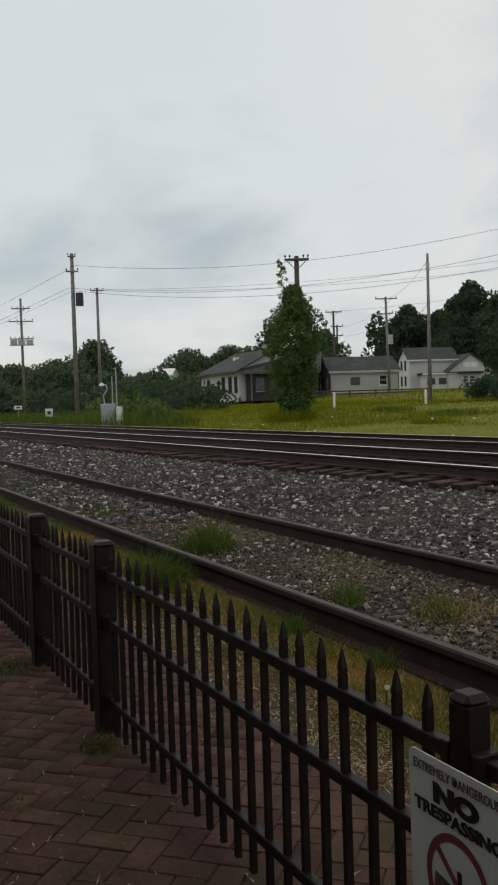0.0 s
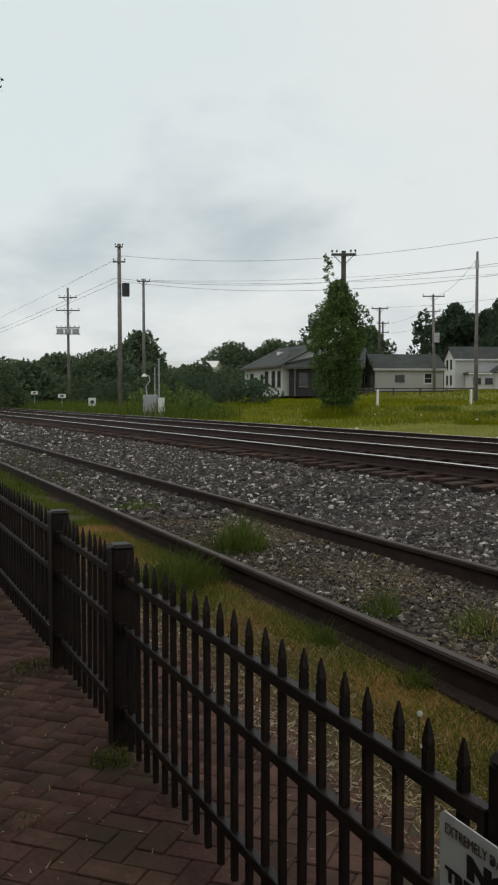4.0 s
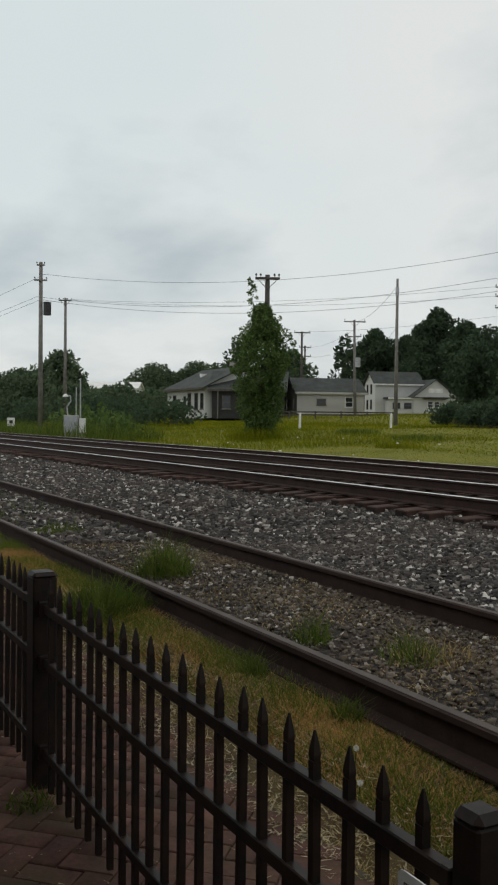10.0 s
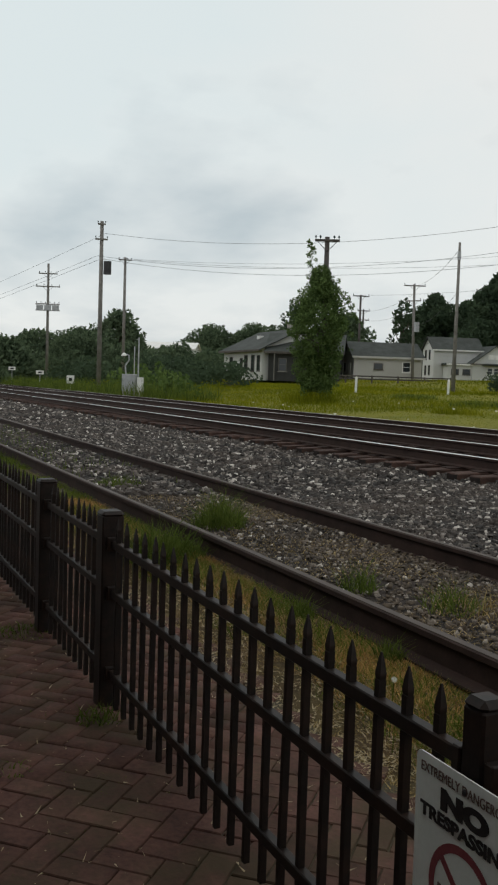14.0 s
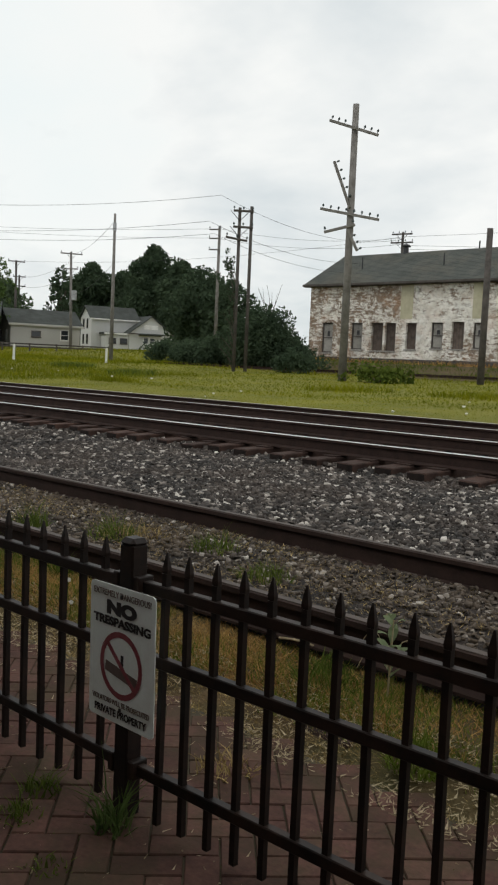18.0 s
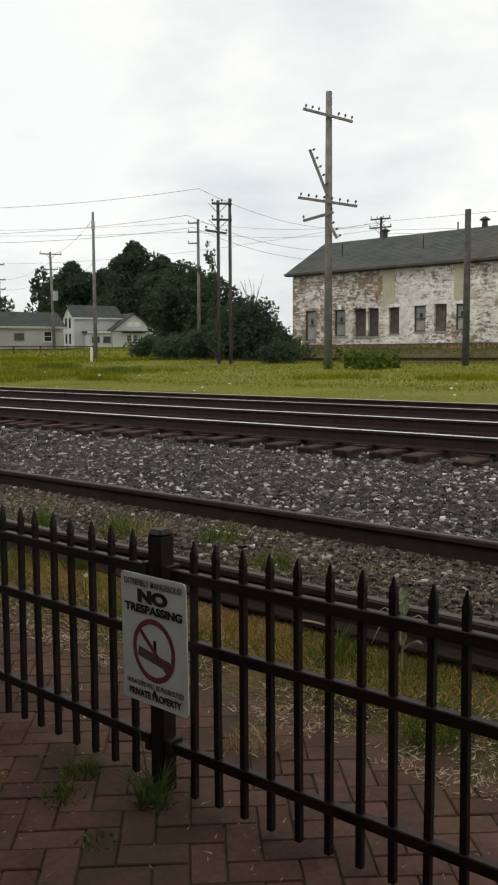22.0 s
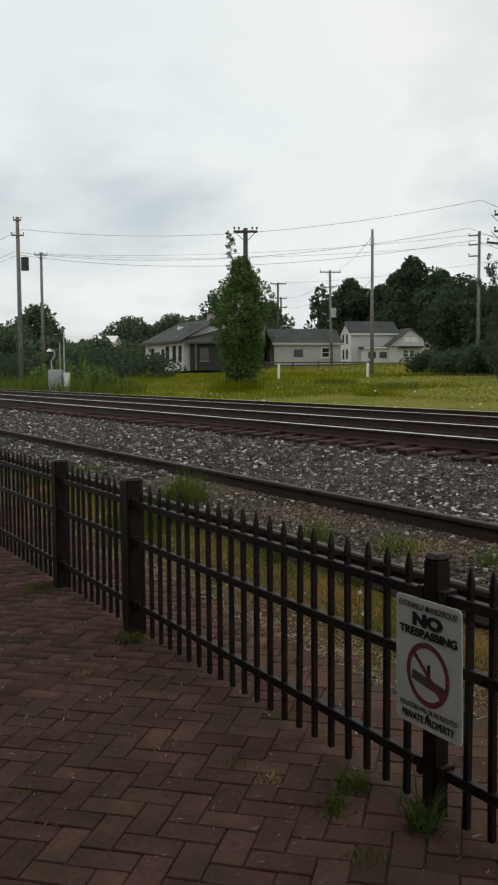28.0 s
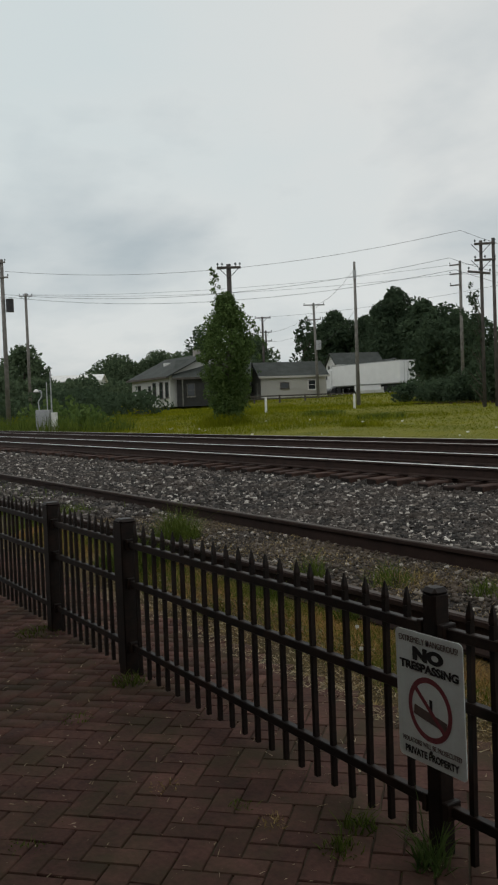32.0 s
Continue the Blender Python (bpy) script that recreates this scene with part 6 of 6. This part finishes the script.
# wires
for dz, dy in ((12.35, 0.5), (10.6, -0.5), (9.9, 0.0)):
    cable("power_line", [(-300, 10 + dy, dz), (-68.8, 20.1 + dy * 0.6, dz + 0.4 - abs(dy)), (-40.6, 40 + dy, dz - 0.7), (-43.0, 64.5 + dy * 0.5, dz - 0.2)], 1.2, 0.014)
for x0, y0, z0, x1, y1, z1, sag in ((-95.1, 30.4, 13.95, -58.7, 58.4, 13.2, 0.8), (-95.1, 30.7, 13.9, -57.5, 58.4, 12.3, 0.8), (-93.1, 59.2, 11.9, -43.0, 64.5, 12.3, 0.9),
                                    (-79.9, 57.7, 11.9, -52.1, 41.2, 11.0, 0.5), (-58.7, 58.4, 13.2, -43.0, 64.5, 12.2, 0.6), (-58.7, 58.4, 12.3, -43.0, 64.5, 11.7, 0.6),
                                    (-43.0, 64.5, 12.3, 40, 62, 13.2, 1.0), (-43.0, 64.6, 11.6, 60, 110, 12.0, 0.8), (-43.0, 64.6, 11.3, 60, 111, 11.0, 0.8),
                                    (-103, 66, 11.0, -79.9, 57.7, 11.2, 0.6), (-103, 66, 9.8, -79.9, 57.7, 9.6, 0.6), (-52.1, 41.2, 8.0, -79.9, 57.7, 7.6, 0.5),
                                    (-160, 85, 6.6, -76.6, 58, 5.9, 0.7), (-160, 86, 7.3, -76.6, 58, 6.5, 0.7)):
    cable("power_line", [(x0, y0, z0), (x1, y1, z1)], sag, 0.014)

# trees: the far wood, then nearer
big = (("leaf_dark", -132, 114, 20.5, 8.0, 1, "tall dark maple behind the white house"), ("leaf_dark", -146, 110, 17.5, 7.0, 2, "dark tree behind the garage"),
       ("leaf_dark", -150, 121, 17, 6.0, 3, "dark tree behind the garage"), ("leaf_dark", -122, 112, 16.8, 6.0, 14, ""), ("leaf_dark", -115, 113, 14.5, 3.8, 4, ""))
for mat, x, y, h, r, sd, lab in big:
    tree(x, y, h, r, sd, mat, 0.10, 46, 0.38, 84, lab or "dark leafy tree in the wood behind the houses")
# far treeline: its haze is only in the leaf colour
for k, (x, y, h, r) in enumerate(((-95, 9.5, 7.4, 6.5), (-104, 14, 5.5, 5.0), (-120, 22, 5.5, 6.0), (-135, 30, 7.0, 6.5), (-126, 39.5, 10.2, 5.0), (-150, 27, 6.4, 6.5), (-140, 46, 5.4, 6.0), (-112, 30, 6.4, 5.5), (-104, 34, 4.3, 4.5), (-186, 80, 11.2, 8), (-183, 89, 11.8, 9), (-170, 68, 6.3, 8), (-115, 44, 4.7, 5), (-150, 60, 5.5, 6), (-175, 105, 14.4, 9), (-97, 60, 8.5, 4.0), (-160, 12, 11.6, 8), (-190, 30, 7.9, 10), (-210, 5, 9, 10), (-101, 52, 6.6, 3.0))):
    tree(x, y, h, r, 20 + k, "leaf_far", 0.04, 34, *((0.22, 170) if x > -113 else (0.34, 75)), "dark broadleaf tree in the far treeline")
for k, (x, y, h, r) in enumerate(((-22, 151, 14.5, 8), (-12.5, 164, 16.5, 8), (-3, 165, 12.5, 8), (6, 168, 13, 9), (16, 160, 14, 9), (-32, 150, 13, 8), (26, 150, 14, 9), (-8, 150, 9.5, 6))):
    tree(x, y, h, r, 60 + k, "leaf_dark", 0.04, 38, 0.45, 60, "dark broadleaf tree behind the ranch house")
shrub(-39.8, 44.4, 3.0, 2.2, 4.5, 80, "leaf_dark", 0.13, 260, "tall dark bush beside the warehouse", 44)
shrub(-36.9, 44.4, 2.2, 2.0, 2.2, 81, "leaf_dark", 0.12, 300, "dark low bush at the warehouse corner", 24)
shrub(-42.8, 44.2, 3.4, 2.0, 3.0, 82, "leaf_dark", 0.13, 240, "dark scrub below the twin poles", 34)
shrub(-46.0, 44.4, 4.0, 2.0, 2.0, 83, "leaf_dark", 0.13, 240, "dark scrub below the twin poles", 34)
shrub(-49.6, 44.6, 4.0, 2.0, 1.6, 84, "leaf_dark", 0.13, 240, "dark tangled scrub before the white house", 34)
shrub(-33.2, 40.0, 2.2, 1.8, 1.5, 90, "leaf_dark", 0.11, 380, n=22, label="dark round shrub beside the telegraph pole")
shrub(-23.7, 33.9, 3.6, 1.4, 1.15, 91, "weed", 0.13, 300, n=20, label="low broad-leaved weeds at the foot of the pole")
shrub(-18.9, 43.0, 2.4, 2.0, 2.3, 92, "leaf_dark", 0.11, 420, n=26, label="dark rounded shrub before the warehouse")
shrub(-14.0, 44.6, 6.8, 2.2, 2.0, 93, "leaf_dark", 0.11, 420, n=60, label="long green hedge before the warehouse")
shrub(-55, 52, 9, 3, 1.5, 94, "leaf_dark", n=30, label="dark thicket below the white house")
shrub(-62, 56, 8, 3, 1.5, 95, "leaf_dark", n=30, label="dark thicket below the white house")
shrub(-75, 68, 9, 3, 1.6, 96, "leaf_dark", n=30, label="dark thicket beside the road")
shrub(-1.5, 58, 3.0, 2.0, 1.0, 97, "weed", label="coarse weeds on the waste ground")
shrub(3.5, 60, 3.0, 2.0, 1.1, 98, "weed", label="coarse weeds on the waste ground")
for k, (x, y, w, h) in enumerate(((-52, 19, 5, 1.6), (-60, 21, 7, 2.2), (-70, 24, 9, 2.8), (-80, 22, 9, 3.0), (-78, 30, 9, 3.0), (-66, 30, 7, 2.4), (-88, 34, 9, 3.2))):
    shrub(x, y, w, 4, h, 100 + k, "leaf" if k < 2 else "leaf_dark", 0.2, 70, "tangled green scrub beside the line", 26)


def vine_tree():
    """Leaves that have climbed all over the dark pole."""
    x, y = -40.2, 23.2
    rng = np.random.default_rng(140)
    t = thing("vine_growth", pose(x, y, ground_z(x, y)), "dense climbing vine shaped like a slender tree around a pole", "tree")
    cs, rs = [], []
    n = 150
    waist = ((0.0, 0.95), (1.4, 1.08), (2.4, 1.35), (3.4, 1.58), (4.3, 1.60), (5.0, 1.40), (5.6, 1.0), (6.2, 0.55), (6.6, 0.25))
    for k in range(n):
        h = 0.45 + 6.0 * (k / (n - 1)) ** 0.95
        wide = float(np.interp(h, [q[0] for q in waist], [q[1] for q in waist]))
        a = k * 2.4
        rr = 0.24 + 0.34 * rng.random() ** 1.6
        d = max(0.0, wide - rr * 0.75) * rng.uniform(0.25, 1.15) ** 0.6
        cs.append((d * math.cos(a), d * math.sin(a), h))
        rs.append(rr)
    # a loose sprig up the pole, and boughs that stand off the mass
    for k in range(16):
        cs.append((-0.34 + rng.uniform(-0.22, 0.12), -0.42 + rng.uniform(-0.2, 0.2), 6.1 + 0.135 * k))
        rs.append(0.10 + 0.07 * rng.random())
    for k in range(34):
        a, h = rng.uniform(0, 6.28), rng.uniform(2.6, 6.2)
        q = float(np.interp(h, [w[0] for w in waist], [w[1] for w in waist])) + rng.uniform(-0.05, 0.32)
        cs.append((q * math.cos(a), q * math.sin(a), h))
        rs.append(0.10 + 0.10 * rng.random())
    for k in range(7):
        cs.append((0.7 + 0.11 * k, 1.1 + 0.06 * k, 5.3 - 0.17 * k + rng.uniform(-0.2, 0.2)))
        rs.append(0.12)
    bm = bmesh.new()
    for k in range(0, n, 5):
        rod(bm, (0, 0, max(0, cs[k][2] - 0.6)), cs[k], 0.03, 0.015, 5)
    part("stem", bm, M["bark"], t)
    v, f = leaves_on(rng, cs, rs, 1000, 0.075)
    sheet("foliage", v, f, M["leaf_vine"], t)


vine_tree()


def pole_vine():
    """Loose climbing sprigs round the twin poles."""
    rng = np.random.default_rng(160)
    t = thing("pole_vine", pose(-36.2, 37.2, 0.9), "ragged climbing vine hanging round the twin poles", "vine")
    cs = [(rng.uniform(-1.0, 0.3) * (0.4 + 0.1 * k % 0.7), rng.uniform(-0.5, 0.3), 1.0 + 0.16 * k + rng.uniform(-0.2, 0.2)) for k in range(36)]
    rs = [0.14 + 0.12 * rng.random() for c in cs]
    bm = bmesh.new()
    for k in range(0, 36, 2):
        rod(bm, (0.2, 0.1, max(0, cs[k][2] - 0.9)), cs[k], 0.025, 0.012, 5)
    part("stem", bm, M["bark"], t)
    v, f = leaves_on(rng, cs, rs, 700, 0.09)
    sheet("foliage", v, f, M["leaf_dark"], t)


pole_vine()
tree(-68.5, 65.5, 9.2, 4.0, 144, "leaf_dark", 0.22, 40, 0.24, 110, "dark leafy tree beside the road")
tree(-63.0, 64.5, 7.6, 3.2, 145, "leaf_dark", 0.15, 36, 0.24, 110, "dark leafy tree beside the road")
snag = thing("dead_tree", pose(-40.6, 45.4, ground_z(-40.6, 45.4) - 0.1), "bare grey dead branches above the scrub", "tree")
rs_ = random.Random(161)
for k in range(9):
    bm = bmesh.new()
    limb(bm, (rs_.uniform(-0.3, 0.3), 0, 2.5), (rs_.uniform(-1.3, 1.1), rs_.uniform(-0.4, 0.4), rs_.uniform(4.6, 5.7)), 0.035, 0.008, rs_, 5)
    part("branch", bm, M["bark"], snag)
part("trunk", rodded((0, 0, 0), (0, 0, 2.7), 0.14, 0.09, 8), M["bark"], snag)
tree(-108.0, 76.0, 12.0, 2.4, 143, "leaf_dark", 0.15, 30, 0.3, 80, "slender dark tree beside the pole")
tree(-110.0, 59.4, 10.8, 3.0, 141, "leaf_dark", 0.1, 26, 0.3, 60, "dark tree behind the overgrown pole")
tree(-106.0, 66.0, 6.2, 2.6, 142, "leaf_dark", 0.05, 22, 0.3, 60, "dark low tree behind the overgrown pole")


def platform_tree():
    """A tree beside the platform whose outer boughs hang into view."""
    rng, r = np.random.default_rng(150), random.Random(150)
    t = thing("platform_tree", pose(-17.0, -3.5, 0.25), "leafy maple beside the platform with hanging boughs", "tree")
    bm = bmesh.new()
    limb(bm, (0, 0, -0.5), (0.2, 0.3, 7.5), 0.24, 0.12, r, 10)
    tips = [(1.7, 5.55, 6.60), (1.8, 5.70, 5.95), (1.75, 5.85, 6.15), (1.8, 5.50, 5.00), (1.75, 5.30, 4.55), (1.6, 5.15, 5.55), (1.6, 4.85, 6.65), (1.5, 4.75, 5.05), (1.5, 5.05, 7.35), (1.4, 4.15, 5.95), (1.2, 3.55, 6.95), (1.0, 3.75, 4.95)]
    cs, rs = [], []
    for p in tips:
        limb(bm, (0.1, 0.2, p[2] - 1.2), p, 0.06, 0.012, r, 5)
        for k in range(10):
            cs.append((p[0] + r.uniform(-0.45, 0.3), p[1] + r.uniform(-0.6, 0.2), p[2] + r.uniform(-0.14, 0.14)))
            rs.append(r.uniform(0.14, 0.27))
    for k in range(40):
        a = k * 2.4
        cs.append((2.6 * math.cos(a) * r.random(), 2.6 * math.sin(a) * r.random(), 5 + 4.5 * r.random()))
        rs.append(r.uniform(0.5, 0.9))
    part("trunk", bm, M["bark"], t)
    v, f = leaves_on(rng, cs, rs, 1100, 0.042, 0.6)
    sheet("crown", v, f, M["leaf_dark"], t)


platform_tree()

# parked cars before the ranch house
car(pose(-13.0, 104.6, ground_z(-13, 104.6), 0, 0, 175), "car_grey", "dark pickup truck parked under the trees", "pickup", "pickup_truck", "pickup truck")
car(pose(-7.9, 100.6, ground_z(-7.9, 100.6), 0, 0, 170), "car_dark", "dark red sedan parked beside the pole", "sedan")
car(pose(-2.9, 86.4, ground_z(-2.9, 86.4), 0, 0, 240), "car_white", "white sedan parked before the ranch house", "sedan")
car(pose(0.2, 87.0, ground_z(0, 87), 0, 0, 240), "car_white", "white hatchback parked before the ranch house", "sedan")
truck = semi_truck()
van = car(pose(0, ROAD_Y + 1.8, ROAD_Z), "car_white", "white delivery van driving on the road", "van", "delivery_van", "van")

relay_cabinet(-45.1, 15.1)
white_post(-50.1, 31.8, 1.0)
white_post(-47.0, 36.8, 0.95)
rail_fence()
track_sign(-60.0, 15.6, 0.5, 0.55, 1.2, "small square white trackside sign")
track_sign(-70.0, 15.8, 0.6, 0.3, 1.5, "small white trackside marker")
track_sign(-82.0, 16.0, 0.6, 0.3, 1.8, "small white trackside marker")

for x, y, r, h, n, sd, mat in ((-7.09, 3.2, 0.24, 0.32, 640, 1, "weed"), (-10.0, 3.2, 0.3, 0.14, 380, 2, "weed"), (-0.98, 3.62, 0.10, 0.17, 160, 3, "weed"), (-6.05, 2.3, 0.32, 0.25, 1000, 4, "weed"),
                               (-4.71, 3.07, 0.13, 0.2, 150, 5, "weed"), (-4.1, 3.45, 0.25, 0.10, 170, 6, "straw"), (-4.14, 3.34, 0.18, 0.17, 170, 7, "weed"), (-4.31, 2.48, 0.07, 0.13, 110, 23, "weed"), (-3.55, 2.52, 0.07, 0.13, 110, 24, "weed"), (-2.74, 3.3, 0.16, 0.14, 160, 8, "weed"),
                               (-3.45, 3.6, 0.16, 0.16, 150, 9, "weed"), (-3.55, 1.16, 0.09, 0.07, 110, 10, "weed"), (-1.345, 1.15, 0.055, 0.16, 90, 11, "leaf"), (-4.85, 1.12, 0.16, 0.05, 160, 12, "weed"),
                               (-0.96, 2.12, 0.13, 0.13, 260, 13, "verge"), (-0.62, 2.27, 0.10, 0.14, 190, 14, "verge"), (0.45, 2.4, 0.14, 0.18, 200, 15, "weed"), (-1.6, 2.4, 0.12, 0.13, 150, 16, "weed"), (0.1, 2.6, 0.12, 0.1, 120, 17, "straw"),
                               (0.1, 1.72, 0.1, 0.1, 90, 18, "straw"), (-1.4, 1.65, 0.1, 0.08, 90, 19, "straw"), (-0.62, 2.62, 0.05, 0.2, 40, 20, "weed"), (0.5, 3.3, 0.2, 0.1, 120, 21, "weed"), (-0.5, 2.98, 0.1, 0.1, 90, 22, "straw"), (-1.86, 0.93, 0.06, 0.03, 50, 30, "straw"), (-1.58, 1.0, 0.07, 0.055, 90, 31, "weed"), (-1.66, 1.13, 0.06, 0.08, 70, 32, "weed"), (-1.3, 0.91, 0.06, 0.035, 60, 33, "weed"),
                               (-2.02, 0.91, 0.05, 0.03, 50, 34, "weed"), (-2.32, 0.76, 0.06, 0.025, 50, 35, "straw"), (-2.17, 0.2, 0.07, 0.025, 60, 36, "weed"), (-3.2, 0.75, 0.08, 0.03, 60, 37, "weed")):
    weed_clump(x, y, r, h, n, sd + 200, mat, z=0.0 if y < 2 else None)


def stem_curve(bm, a, b, rise, r):
    """A thin stalk that arches from a to b."""
    a, b = Vector(a), Vector(b)
    pts = [a.lerp(b, k / 5) + Vector((0, 0, rise * math.sin(math.pi * k / 5))) for k in range(6)]
    for p, q in zip(pts, pts[1:]):
        rod(bm, p, q, r, r * 0.85, 4)
    return bm


def broad_weed(x, y, h):
    """A pale broad-leaved weed with drooping seed stalks."""
    rng = random.Random(77)
    t = thing("broad_leaved_weed", pose(x, y, ground_z(x, y)), "pale broad-leaved weed with drooping dry seed stalks", "plant", "weed tufts")
    bm = rodded((0, 0, -0.02), (0.01, 0, h * 0.9), 0.005, 0.003, 5)
    for k in range(6):
        a = k * 1.05
        stem_curve(bm, (0, 0, h * 0.35), (0.13 * math.cos(a), 0.13 * math.sin(a), h * rng.uniform(0.35, 0.6)), 0.09, 0.0016)
    part("stalk", bm, M["chaff"], t)
    for k in range(11):
        a, z = k * 2.4, h * (0.25 + 0.065 * k)
        size = 0.10 - 0.004 * k
        bm = bmesh.new()
        rows = []
        for u, w in ((0.0, 0.06), (0.3, 0.24), (0.6, 0.26), (0.85, 0.12)):
            d = Vector((u * size, 0, 0.35 * size * math.sin(u * 2.2)))
            rows.append((bm.verts.new(d + Vector((0, -w * size, 0.02 * size))), bm.verts.new(d), bm.verts.new(d + Vector((0, w * size, 0.02 * size)))))
        for p, q in zip(rows, rows[1:]):
            for c in (0, 1):
                bm.faces.new((p[c], q[c], q[c + 1], p[c + 1]))
        tip = bm.verts.new((size, 0, 0.2 * size))
        for c in (0, 1):
            bm.faces.new((rows[-1][c], tip, rows[-1][c + 1]))
        o = part("leaf", bm, M["leaf_pale"], t)
        o.matrix_basis = pose(0.005, 0, z, 0, rng.uniform(-40, 5), math.degrees(a))


def seed_head(x, y, h):
    """A dandelion gone to seed: a thin stalk and a ball of fine rays."""
    rng = random.Random(int(h * 1000))
    t = thing("dandelion", pose(x, y, ground_z(x, y)), "white dandelion seed head on a thin stalk", "flower")
    part("stalk", stem_curve(bmesh.new(), (0, 0, -0.02), (0.01, 0.005, h), 0.0, 0.0022), M["weed"], t)
    bm = bmesh.new()
    for k in range(70):
        z = 1 - 2 * (k + 0.5) / 70
        a, q = k * 2.4, math.sqrt(1 - z * z)
        d = Vector((q * math.cos(a), q * math.sin(a), z)) * rng.uniform(0.009, 0.012)
        rod(bm, (0.01, 0.005, h), Vector((0.01, 0.005, h)) + d, 0.0005, 0.0012, 3)
    part("seeds", bm, M["flower"], t)


broad_weed(-1.31, 2.42, 0.34)
seed_head(-2.92, 2.1, 0.23)
seed_head(-2.84, 2.06, 0.16)
stick = part("fallen_stick", stem_curve(bmesh.new(), (-1.98, 2.56, 0.115), (-1.80, 2.58, 0.12), 0.008, 0.006), M["chaff"])
tagged(stick, "pale dry stick lying in the verge grass", "stick")

ballast()
plants()
flowers()
brick_platform()


def motions():
    # the truck rolls along the far road and brakes; the van comes the other way
    rear = lambda s: pose(-86.0 - s, ROAD_Y, ROAD_Z)
    walk(truck, [(0, rear(-440)), (29.0, rear(-34.5)), (30.4, rear(-14.6)), (30.7, rear(-10.35)), (31.0, rear(-6.55)), (31.3, rear(-3.05)), (31.6, rear(0)), (32.0, rear(2.7))])
    front = lambda x: pose(x, ROAD_Y + 2.4, ROAD_Z)
    walk(van, [(0, front(-440)), (24.0, front(-111.5)), (24.5, front(-104.5)), (32.0, front(0.0))])


motions()
